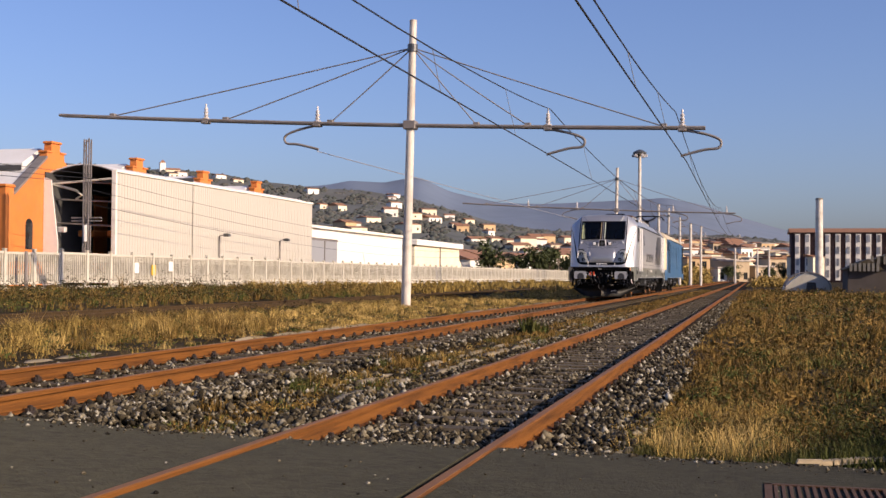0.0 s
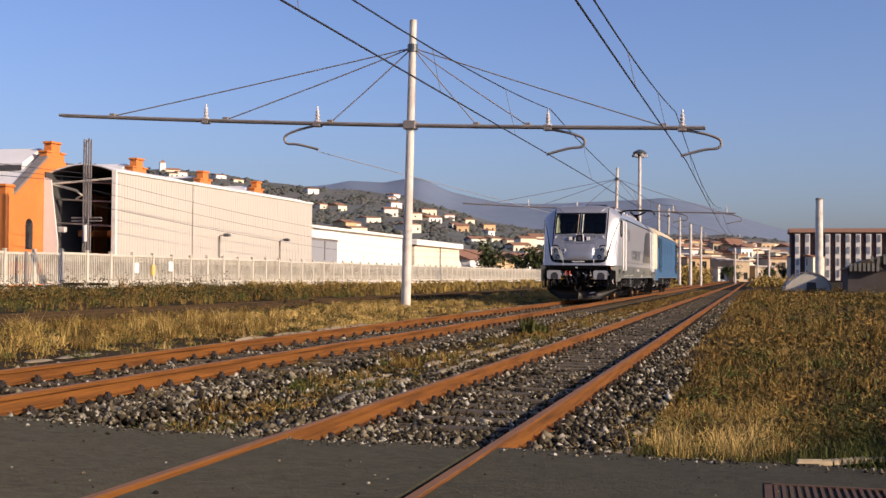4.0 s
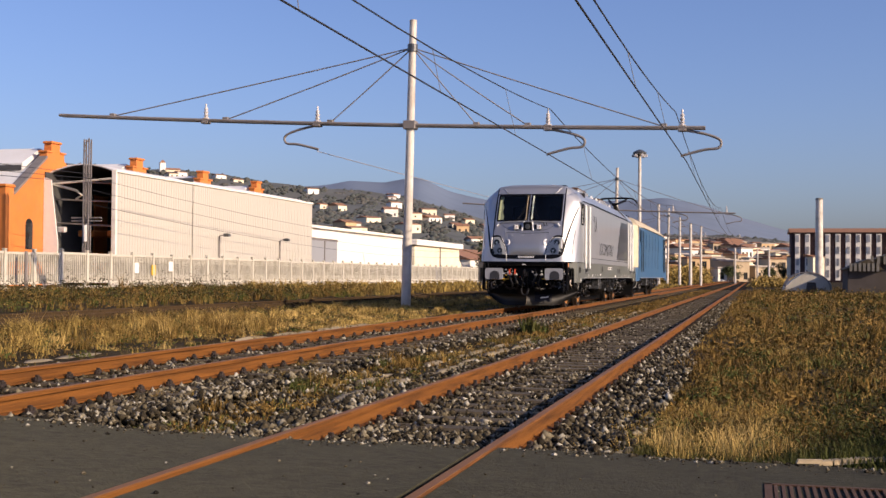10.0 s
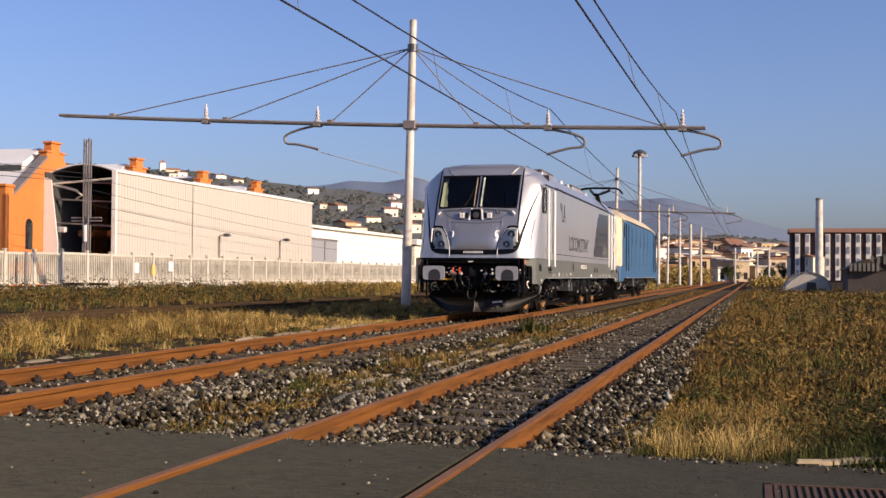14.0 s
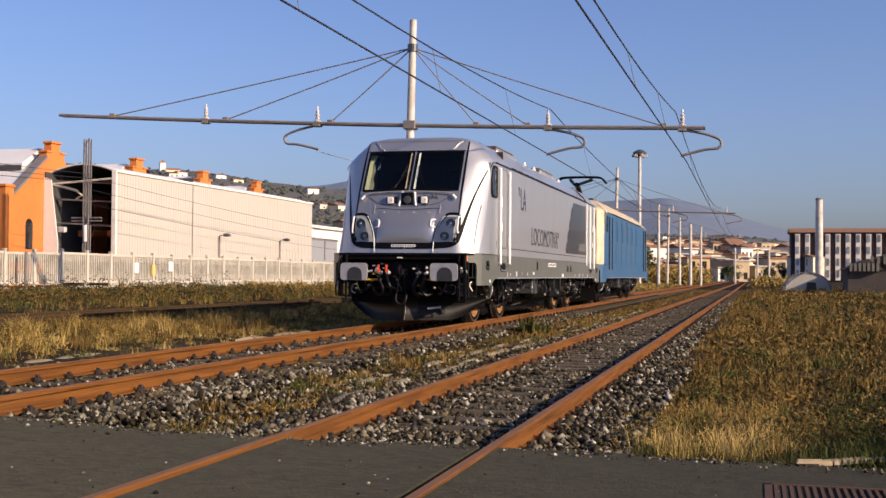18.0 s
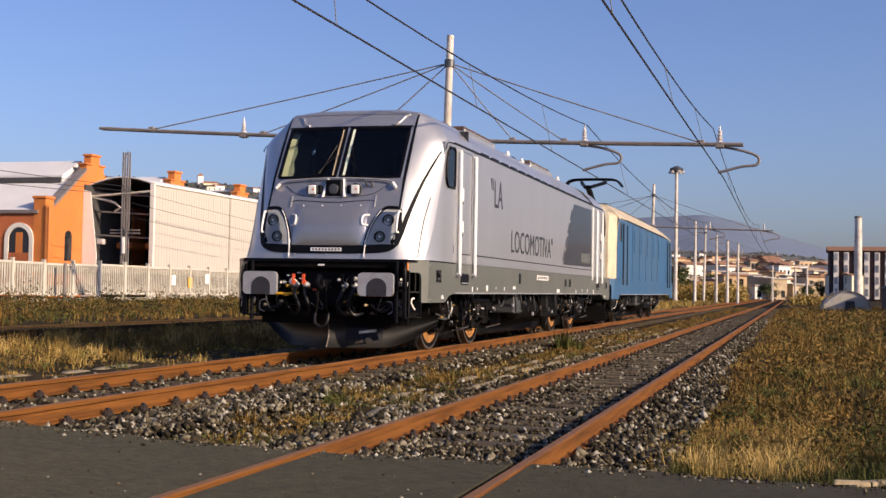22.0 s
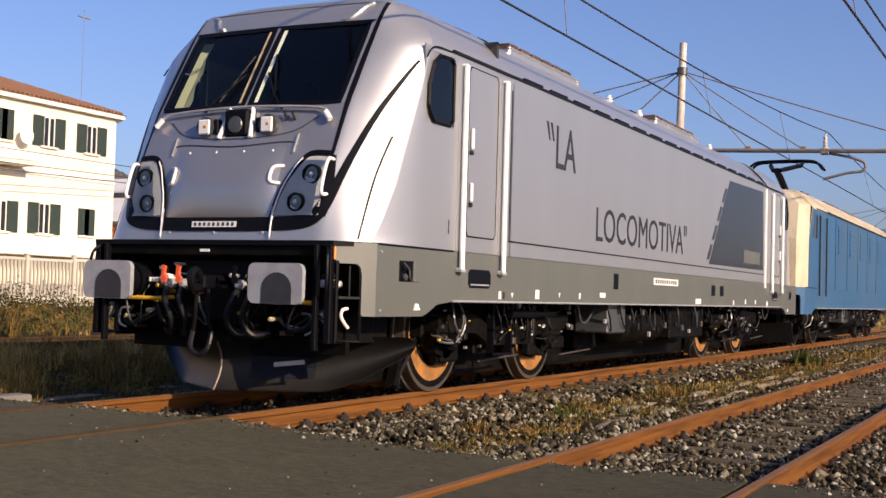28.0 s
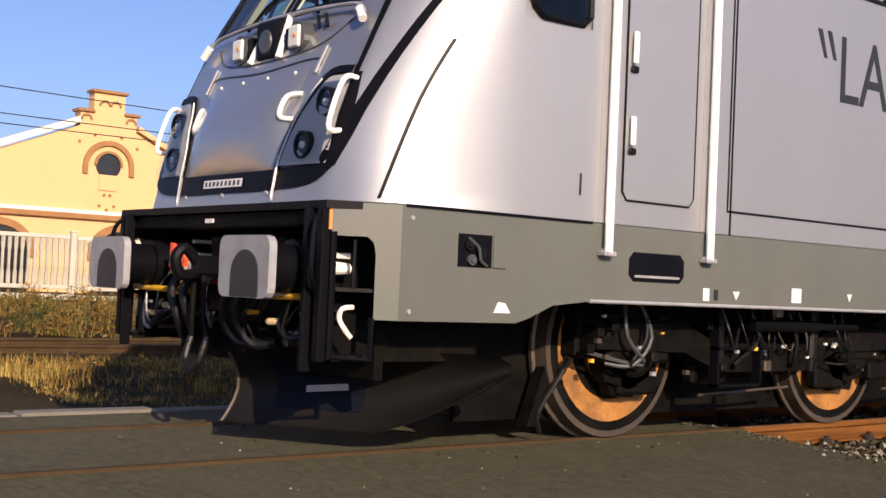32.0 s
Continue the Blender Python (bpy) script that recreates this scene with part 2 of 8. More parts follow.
M["tile"] = mat("terracotta_roof", (0.25, 0.125, 0.068), 0.85, 0, 0.25, 3, 0.5, 14, rnd=0.3)
M["shutter"] = mat("dark_green_shutter", (0.02, 0.035, 0.028), 0.6, 0, 0.2, 4, 0.1)
M["pane"] = mat("dark_window_pane", (0.02, 0.022, 0.025), 0.08, 0, 0.2, 3, 0.0)
M["far_white"] = mat("far_white_wall", (0.76, 0.73, 0.67), 0.9, 0, 0.1, 0.5, 0.0, rnd=0.3)
M["far_ochre"] = mat("far_ochre_wall", (0.58, 0.40, 0.22), 0.9, 0, 0.15, 0.5, 0.0, rnd=0.4)
M["far_beige"] = mat("far_beige_wall", (0.43, 0.335, 0.22), 0.9, 0, 0.15, 0.5, 0.0, rnd=0.4)
M["far_cream"] = mat("far_cream_wall", (0.78, 0.68, 0.50), 0.9, 0, 0.12, 0.5, 0.0, rnd=0.3)
M["flat_roof"] = mat("grey_flat_roof", (0.34, 0.30, 0.26), 0.9, 0, 0.2, 0.5, 0.0, rnd=0.4)
M["far_dark"] = mat("weathered_dark_wall", (0.06, 0.05, 0.045), 0.9, 0, 0.3, 0.8, 0.2)
M["brick"] = mat("dark_brick_facade", (0.055, 0.030, 0.028), 0.9, 0, 0.2, 1, 0.1)
M["leaf"] = mat("tree_foliage", (0.045, 0.055, 0.02), 0.8, 0, 0.5, 2, 0.0, isl=0.9, spec=0.2)
M["bark"] = mat("tree_bark", (0.09, 0.065, 0.045), 0.9, 0, 0.3, 5, 0.4)
M["wood"] = mat("old_wood", (0.42, 0.33, 0.20), 0.85, 0, 0.3, 4, 0.3, 30)
M["grate"] = mat("rusty_grate", (0.075, 0.036, 0.016), 0.8, 0.2, 0.3, 8, 0.2)
M["paper"] = mat("faded_notice", (0.75, 0.74, 0.70), 0.8, 0, 0.05, 5, 0.0)
# A little bluish haze is mixed into the near hillside's colour.
M["hill1"] = mat("wooded_hill", (0.066, 0.073, 0.068), 0.95, 0, 0.7, 0.035, 0.0, 0.12, stain=(0.105, 0.102, 0.085), stain_amt=0.9, stain_scale=0.012)
# Distance haze is put into the far hills as a pale blue base colour.
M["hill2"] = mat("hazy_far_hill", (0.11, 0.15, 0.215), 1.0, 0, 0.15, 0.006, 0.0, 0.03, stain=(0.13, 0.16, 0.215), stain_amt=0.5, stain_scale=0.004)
M["sand"] = mat("pale_sandy_grit", (0.22, 0.185, 0.13), 0.95, 0, 0.35, 6, 0.6, 50, spec=0.1, stain=(0.12, 0.10, 0.06), stain_amt=0.7, stain_scale=3)
# Hillside clumps are muted and blued to carry the same slight haze.
M["wood_clump"] = mat("hillside_wood", (0.062, 0.070, 0.066), 0.95, 0, 0.3, 0.05, 0.0, isl=0.4, spec=0.1)
M["winter_clump"] = mat("bare_hillside_scrub", (0.084, 0.082, 0.074), 0.95, 0, 0.3, 0.05, 0.0, isl=0.4, spec=0.1)
M["side_glass"] = glass("clear_side_glass", (0.90, 0.97, 0.88), 0.9)
M["amber"] = mat("amber_lamp", (0.75, 0.25, 0.05), 0.3, 0, 0.1, 6, 0.0)
M["hook"] = mat("worn_white_hook", (0.75, 0.68, 0.60), 0.5, 0, 0.2, 9, 0.1, 40, stain=(0.7, 0.2, 0.05), stain_amt=0.7, stain_scale=12)
# Slats are coloured darker than the posts and rails.
M["fence_panel"] = mat("weathered_concrete_slat", (0.40, 0.375, 0.31), 0.9, 0, 0.15, 2, 0.2, 30, rnd=0.3, stain=(0.26, 0.24, 0.19), stain_amt=0.7, stain_scale=1.5)
M["rail_dull"] = mat("dull_brown_rail", (0.056, 0.036, 0.018), 0.8, 0, 0.3, 4, 0.2, 50, spec=0.1)
M["window_grey"] = mat("greyish_window", (0.22, 0.23, 0.25), 0.3, 0, 0.3, 1, 0.0, rnd=0.8)


# ---------------------------------------------------------------- mesh tools
class Shape:
    """Vertices and faces gathered for one mesh."""

    def __init__(self):
        self.v, self.f = [], []

    def add(self, verts, faces):
        n = len(self.v)
        self.v += [tuple(p) for p in verts]
        self.f += [tuple(i + n for i in q) for q in faces]
        return self

    def box(self, x0, x1, y0, y1, z0, z1, c=0.0):
        c = min(c, 0.45 * (x1 - x0), 0.45 * (y1 - y0), 0.45 * (z1 - z0))
        if c <= 0:
            p = [(x, y, z) for z in (z0, z1) for y in (y0, y1) for x in (x0, x1)]
            return self.add(p, [(0, 2, 3, 1), (4, 5, 7, 6), (0, 1, 5, 4), (2, 6, 7, 3), (0, 4, 6, 2), (1, 3, 7, 5)])
        m = bmesh.new()
        bmesh.ops.create_cube(m, size=1)
        for q in m.verts:
            q.co = ((x0 + x1) / 2 + q.co.x * (x1 - x0), (y0 + y1) / 2 + q.co.y * (y1 - y0), (z0 + z1) / 2 + q.co.z * (z1 - z0))
        bmesh.ops.bevel(m, geom=list(m.edges), offset=c, segments=1, affect='EDGES')
        m.verts.index_update()
        self.add([q.co for q in m.verts], [[q.index for q in f.verts] for f in m.faces])
        m.free()
        return self

    def tube(self, pts, r, n=8, close=True, r2=None):
        pts = [Vector(p) for p in pts]
        rings = []
        for i, p in enumerate(pts):
            d = (pts[min(i + 1, len(pts) - 1)] - pts[max(i - 1, 0)]).normalized()
            a = d.orthogonal().normalized() if i == 0 else (rings[-1][1] - d * rings[-1][1].dot(d)).normalized()
            rings.append((p, a, d.cross(a)))
        verts = []
        for i, (p, a, b) in enumerate(rings):
            rr = r if r2 is None else r + (r2 - r) * i / (len(rings) - 1)
            verts += [p + a * (rr * math.cos(6.28319 * k / n)) + b * (rr * math.sin(6.28319 * k / n)) for k in range(n)]
        faces = [(i * n + k, i * n + (k + 1) % n, (i + 1) * n + (k + 1) % n, (i + 1) * n + k) for i in range(len(rings) - 1) for k in range(n)]
        if close:
            faces += [tuple(range(n))[::-1], tuple(range((len(rings) - 1) * n, len(rings) * n))]
        return self.add(verts, faces)

    def prism(self, outline, axis, a, b):
        """An outline in the two other axes, drawn out along axis from a to b."""
        def place(p, d):
            return {"x": (d, p[0], p[1]), "y": (p[0], d, p[1]), "z": (p[0], p[1], d)}[axis]
        n = len(outline)
        return self.add([place(p, a) for p in outline] + [place(p, b) for p in outline],
                        [tuple(range(n))[::-1], tuple(range(n, 2 * n))] + [(i, (i + 1) % n, n + (i + 1) % n, n + i) for i in range(n)])

    def lathe(self, profile, centre, axis, n=24):
        """A profile of (along, radius) turned round an axis."""
        cx, cy, cz = centre
        verts = []
        for d, r in profile:
            for k in range(n):
                c, s = r * math.cos(6.28319 * k / n), r * math.sin(6.28319 * k / n)
                verts.append({"x": (cx + d, cy + c, cz + s), "y": (cx + c, cy + d, cz + s), "z": (cx + c, cy + s, cz + d)}[axis])
        m = len(profile)
        faces = [(i * n + k, i * n + (k + 1) % n, (i + 1) * n + (k + 1) % n, (i + 1) * n + k) for i in range(m - 1) for k in range(n)]
        faces += [tuple(range(n))[::-1], tuple(range((m - 1) * n, m * n))]
        return self.add(verts, faces)

    def grid(self, rows, skip=()):
        """Rows of points joined into quads; skip names (row, column) cells left open."""
        n = len(rows[0])
        return self.add([p for r in rows for p in r],
                        [(i * n + k, i * n + k + 1, (i + 1) * n + k + 1, (i + 1) * n + k) for i in range(len(rows) - 1) for k in range(n - 1) if (i, k) not in skip])


def mesh_of(name, shape, material, smooth=0.0):
    me = bpy.data.meshes.new(name)
    me.from_pydata(shape.v, [], shape.f)
    m = bmesh.new()
    m.from_mesh(me)
    if smooth:
        bmesh.ops.remove_doubles(m, verts=m.verts, dist=0.0005)
    bmesh.ops.recalc_face_normals(m, faces=m.faces)
    m.to_mesh(me)
    m.free()
    me.materials.append(material)
    if smooth:
        me.shade_smooth()
        me.set_sharp_from_angle(angle=radians(smooth))
    return me


def part(name, shape, material, parent, label="", smooth=0.0):
    ob = new(name, mesh_of(name, shape, material, smooth))
    ob.parent = parent
    if label:
        ob["label"] = label
    return ob


def share(ob, x=0.0, y=0.0, z=0.0, rz=0.0, parent=None):
    """Another piece on the same mesh."""
    o = new(ob.name.split(".")[0], ob.data)
    o.parent = parent or ob.parent
    o.matrix_basis = pose(x, y, z, 0, 0, rz)
    return o


def thing(name, label, category, group="", kind="", at=(0, 0, 0), rz=0.0):
    ob = new(name)
    ob.empty_display_size = 0.2
    ob.matrix_basis = pose(*at, 0, 0, rz)
    return tagged(ob, label, category, group, kind)


def solo(name, shape, material, label, category, group="", kind="", smooth=0.0):
    return tagged(new(name, mesh_of(name, shape, material, smooth)), label, category, group, kind)


def raw_mesh(name, verts, faces_flat, face_len, material):
    """A large mesh from numpy arrays; all faces have face_len corners."""
    me = bpy.data.meshes.new(name)
    nf = len(faces_flat) // face_len
    me.vertices.add(len(verts))
    me.vertices.foreach_set("co", np.asarray(verts, np.float32).ravel())
    me.loops.add(len(faces_flat))
    me.loops.foreach_set("vertex_index", np.asarray(faces_flat, np.int32))
    me.polygons.add(nf)
    me.polygons.foreach_set("loop_start", np.arange(nf, dtype=np.int32) * face_len)
    me.polygons.foreach_set("loop_total", np.full(nf, face_len, np.int32))
    me.update(calc_edges=True)
    me.materials.append(material)
    return me


def lerp(x, pairs):
    return float(np.interp(x, [p[0] for p in pairs], [p[1] for p in pairs]))


def writing(name, text, size, material, parent, m, stretch=1.0, label=""):
    """Lettering with Blender's own font, as a thin mesh."""
    cu = bpy.data.curves.new(name, 'FONT')
    cu.body, cu.size, cu.extrude = text, size, 0.0015
    cu.resolution_u = 3
    o = bpy.data.objects.new(name, cu)
    me = bpy.data.meshes.new_from_object(o)
    bpy.data.objects.remove(o)
    me.transform(Matrix.Diagonal((stretch, 1, 1, 1)))
    me.materials.clear()
    me.materials.append(material)
    ob = new(name, me)
    ob.parent = parent
    ob.matrix_basis = m
    if label:
        ob["label"] = label
    return ob


# ---------------------------------------------------------------- ground
def ground_z(x, y):
    """Height of the soil: level round the tracks, a little higher towards the fence and in the field."""
    pairs = [(-4000, 0.3), (-60, 0.3), (-29, 0.28), (-21, 0.05), (-17, -0.08), (-13, -0.12), (-8.6, -0.14), (-6.5, -0.24), (-4.4, -0.25), (-2.4, -0.34), (-0.9, -0.29), (0.5, -0.18), (4, -0.10), (15, 0.0), (60, 0.1), (4000, 0.3)]
    z = np.interp(x, [p[0] for p in pairs], [p[1] for p in pairs])
    return z + 0.04 * np.sin(x * 1.7 + y * 0.23) * np.sin(y * 0.61 + x * 0.4) * (np.abs(x + 4.5) > 4)


def make_ground():
    xs = np.unique(np.concatenate([np.linspace(-70, 40, 221), [-4000, -2500, -1500, -800, -400, -200, -120, 60, 100, 200, 400, 800, 1500, 2500, 4000]]))
    ys = np.unique(np.concatenate([np.linspace(-10, 90, 201), np.linspace(90, 260, 60), [-4000, -1500, -500, -150, -60, -30, 350, 500, 800, 1200, 2000, 3000, 4500]]))
    gx, gy = np.meshgrid(xs, ys)
    gz = ground_z(gx, gy)
    under = (gy < 7.3) & (gx > -7.6) & (gx < 40)
    gz = np.where(under, -0.45, gz)
    n = len(xs)
    i, k = np.meshgrid(np.arange(len(ys) - 1), np.arange(n - 1), indexing="ij")
    q = np.stack([i * n + k, i * n + k + 1, (i + 1) * n + k + 1, (i + 1) * n + k], -1).ravel()
    me = raw_mesh("ground", np.stack([gx, gy, gz], -1).reshape(-1, 3), q, 4, M["soil"])
    me.shade_smooth()
    tagged(new("ground", me), "brown soil with dry turf round the tracks", "ground", kind="structure")


def asphalt_z(x):
    return lerp(x, [(-8.2, 0.03), (TRACK_A - 0.75, 0.028), (TRACK_A + 0.75, 0.022), (TRACK_B - 0.75, -0.088), (TRACK_B + 0.75, -0.092), (2, -0.15), (40, -0.2)])


def asphalt_edge(x):
    return 7.60 + lerp(x, [(-8, -0.14), (-5.2, -0.06), (-4.5, -0.12), (-3.3, -0.04), (-2.2, 0.07), (3, 0.06), (10, 0.1)]) + 0.03 * math.sin(x * 5.1) + 0.02 * math.sin(x * 13.7)


def make_crossing():
    """The paved crossing: strips of asphalt between the rails, with open flangeways beside the railheads."""
    cuts = []
    for c in (TRACK_A, TRACK_B):
        cuts += [(c - 0.79, c - 0.66), (c + 0.66, c + 0.79)]
    spans, a = [], -7.95
    for lo, hi in cuts:
        spans.append((a, lo))
        a = hi
    spans.append((a, 30.0))
    road = thing("road", "dark grey worn asphalt of a level crossing", "road", kind="structure")
    for lo, hi in spans:
        n = max(2, int((hi - lo) / 0.15)) if hi < 10 else 120
        xs = np.linspace(lo, hi, n + 1)
        rows_top = [[(x, y, asphalt_z(x)) for x in xs] for y in (-40.0, 0.0, 4.0)] + [[(x, asphalt_edge(x), asphalt_z(x)) for x in xs]]
        sh = Shape()
        sh.grid(rows_top)
        sh.grid([[(x, asphalt_edge(x), asphalt_z(x)) for x in xs], [(x, asphalt_edge(x) + 0.03, asphalt_z(x) - 0.3) for x in xs]])
        for x in (lo, hi):
            e = asphalt_edge(x)
            sh.add([(x, -40, asphalt_z(x)), (x, e, asphalt_z(x)), (x, e, asphalt_z(x) - 0.3), (x, -40, asphalt_z(x) - 0.3)], [(0, 1, 2, 3)])
        part("asphalt_strip", sh, M["asphalt"], road)
    # Black strips fill the flangeways to just below the railheads.
    for c in (TRACK_A, TRACK_B):
        for s in (-1, 1):
            lo, hi = sorted((c + s * 0.655, c + s * 0.80))
            z = asphalt_z(c + s * 0.7)
            part("flangeway_dirt", Shape().box(lo, hi, -40, 7.7, z - 0.2, z - 0.032), M["grease"], road, "black fill in the flangeway")
    kerb = Shape()
    y = -6.0
    while y < 7.0:
        kerb.box(-8.16, -7.96, y, y + 0.97, -0.2, 0.045 + 0.008 * math.sin(y * 3), 0.015)
        y += 0.985
    part("edge_kerb", kerb, M["kerb"], road, "pale concrete edging of the crossing")
    # loose grit on the paving
    rng = np.random.default_rng(5)
    g = Shape()
    for _ in range(420):
        x, y = rng.uniform(-7.5, 2.5), rng.uniform(3.0, 7.6)
        if min(abs(x - c - s) for c in (TRACK_A, TRACK_B) for s in (-0.75, 0.75)) < 0.12:
            continue
        r, z = rng.uniform(0.004, 0.009) + 0.011 * rng.uniform(0, 1) ** 6, asphalt_z(x)
        g.add([(x + r, y, z + r * 0.4), (x, y + r, z + r * 0.4), (x - r, y, z + r * 0.4), (x, y - r, z + r * 0.3), (x, y, z + r), (x, y, z - r * 0.5)],
              [(0, 1, 4), (1, 2, 4), (2, 3, 4), (3, 0, 4), (1, 0, 5), (2, 1, 5), (3, 2, 5), (0, 3, 5)])
    # crumbs and gravel spilt over the ragged edge
    for _ in range(1500):
        x = rng.uniform(-8.0, 3.0)
        y = asphalt_edge(x) - abs(rng.normal(0, 0.13)) + 0.02
        if min(abs(x - c - s) for c in (TRACK_A, TRACK_B) for s in (-0.75, 0.75)) < 0.10:
            continue
        r, z = rng.uniform(0.003, 0.009) + 0.016 * rng.uniform(0, 1) ** 5, asphalt_z(x)
        j = rng.uniform(0.6, 1.3, 4)
        g.add([(x + r * j[0], y, z + r * 0.3), (x, y + r * j[1], z + r * 0.4), (x - r * j[2], y, z + r * 0.3), (x, y - r * j[3], z + r * 0.3), (x, y, z + r), (x, y, z - r * 0.5)],
              [(0, 1, 4), (1, 2, 4), (2, 3, 4), (3, 0, 4), (1, 0, 5), (2, 1, 5), (3, 2, 5), (0, 3, 5)])
    o = part("grit", g, M["stone"], road, "small pale stones scattered on the asphalt")
    o["kind"] = "stuff"


RAIL = [(-0.062, 0), (0.062, 0), (0.062, 0.012), (0.010, 0.026), (0.008, 0.118), (0.036, 0.121), (0.037, 0.150), (0.028, 0.157), (-0.028, 0.157), (-0.037, 0.150), (-0.036, 0.121), (-0.008, 0.118), (-0.010, 0.026), (-0.062, 0.012)]


def make_track(name, label, xc, top, y0, y1, first_sleeper, near_end):
    """A track: two rails, sleepers and fastenings. Pieces nearest the camera are parts of their own."""
    tr = thing(name, label, "railway track", kind="structure")
    for s in (-1, 1):
        cut = 7.6 if xc == TRACK_A else y0
        for a, b, m, side in ((y0, cut, "rail_dull", "rail_dull"), (cut, y1, "rail_dull", "rail_dull") if xc < -10 else (cut, y1, "railtop", "rust")):
            if b > a:
                sh = Shape().prism([(xc + s * 0.7525 + p, top - 0.157 + q) for p, q in RAIL], "y", a, b)
                part("rail", sh, M[side], tr, "rusty steel rail")
                part("railhead", Shape().box(xc + s * 0.7525 - 0.027, xc + s * 0.7525 + 0.027, a, b, top - 0.002, top + 0.0025), M[m], tr, "worn brown running surface")
    slp = Shape().box(-1.3, 1.3, -0.12, 0.12, -0.14, 0.0, 0.02)
    clip = Shape().box(-0.035, 0.035, -0.05, 0.05, 0.0, 0.03, 0.008).box(-0.02, 0.02, -0.018, 0.018, 0.0, 0.075, 0.006).box(-0.012, 0.012, -0.055, -0.03, 0.0, 0.055).box(-0.012, 0.012, 0.03, 0.055, 0.0, 0.055)
    s0 = c0 = None
    far_s, far_c = Shape(), Shape()
    y, k = first_sleeper, 0
    rng = np.random.default_rng(int(abs(xc) * 100))
    while y < min(y1, 120):
        zt = top - 0.160 + rng.uniform(-0.01, 0.006)
        if y < near_end:
            if s0 is None:
                s0 = part("sleeper", slp, M["sleeper"], tr, "grey weathered sleeper")
                s0.matrix_basis = pose(xc, y, zt)
            else:
                share(s0, xc + rng.uniform(-0.03, 0.03), y, zt, rng.uniform(-1, 1))
        else:
            far_s.box(xc - 1.3, xc + 1.3, y - 0.12, y + 0.12, zt - 0.1, zt)
        for s in (-1, 1):
            for d in (-0.088, 0.088):
                x = xc + s * 0.7525 + d
                if y < near_end:
                    if c0 is None:
                        c0 = part("rail_clip", clip, M["clip"], tr, "dark iron rail fastening")
                        c0.matrix_basis = pose(x, y, zt)
                    else:
                        share(c0, x, y + rng.uniform(-0.01, 0.01), zt)
                elif y < 75:
                    far_c.box(x - 0.03, x + 0.03, y - 0.05, y + 0.05, zt, zt + 0.065)
        y += 0.6
        k += 1
    for sh, nm, m, lb in ((far_s, "far_sleepers", "sleeper", "weathered sleepers"), (far_c, "far_rail_clips", "clip", "dark rail fastenings")):
        if sh.v:
            o = part(nm, sh, M[m], tr, lb)
            o["kind"] = "stuff"
    return tr


def stones(name, label, boxes, seed):
    """Loose ballast: many small angular stones. Boxes of x0, x1, y0, y1, count, smallest, largest, height over the soil."""
    rng = np.random.default_rng(seed)
    base = np.array([(1, 0, 0), (0, 1, 0), (-1, 0, 0), (0, -1, 0), (0.2, 0.1, 0.8), (0, 0, -0.8)])
    tri = np.array([(0, 1, 4), (1, 2, 4), (2, 3, 4), (3, 0, 4), (1, 0, 5), (2, 1, 5), (3, 2, 5), (0, 3, 5)])
    vs, fs, n = [], [], 0
    for x0, x1, y0, y1, count, r0, r1, lift in boxes:
        x, y = rng.uniform(x0, x1, count), y0 + (y1 - y0) * rng.uniform(0, 1, count) ** 1.35
        keep = np.ones(count, bool)
        for c in (TRACK_A, TRACK_B):
            for s in (-0.7525, 0.7525):
                keep &= np.abs(x - c - s) > 0.07
        # sleepers stay half bare between the rails of the nearer track
        on = np.abs((y - 8.5 + 0.3) % 0.6 - 0.3) < 0.13
        keep &= ~(on & (np.abs(x - TRACK_B) < 0.68) & (y > 9.6) & (rng.uniform(0, 1, count) < 0.72))
        x, y = x[keep], y[keep]
        m = len(x)
        r = rng.uniform(r0, r1, m) * rng.uniform(0.45, 1.0, m)
        z = ground_z(x, y) + lift + rng.uniform(-0.035, 0.022, m)
        shape = base[None] * (0.75 + 0.5 * rng.uniform(0, 1, (m, 6, 1))) + rng.uniform(-0.38, 0.38, (m, 6, 3))
        a = rng.uniform(0, 6.28, m)
        ca, sa = np.cos(a)[:, None], np.sin(a)[:, None]
        px = shape[..., 0] * ca - shape[..., 1] * sa
        py = shape[..., 0] * sa + shape[..., 1] * ca
        v = np.stack([px * r[:, None] * rng.uniform(0.7, 1.25, (m, 1)) + x[:, None], py * r[:, None] + y[:, None], shape[..., 2] * r[:, None] * 1.05 + z[:, None]], -1)
        vs.append(v.reshape(-1, 3))
        fs.append((tri[None] + (n + 6 * np.arange(m))[:, None, None]).reshape(-1))
        n += 6 * m
    tagged(new(name, raw_mesh(name, np.concatenate(vs), np.concatenate(fs), 3, M["stone"])), label, "gravel", kind="stuff")


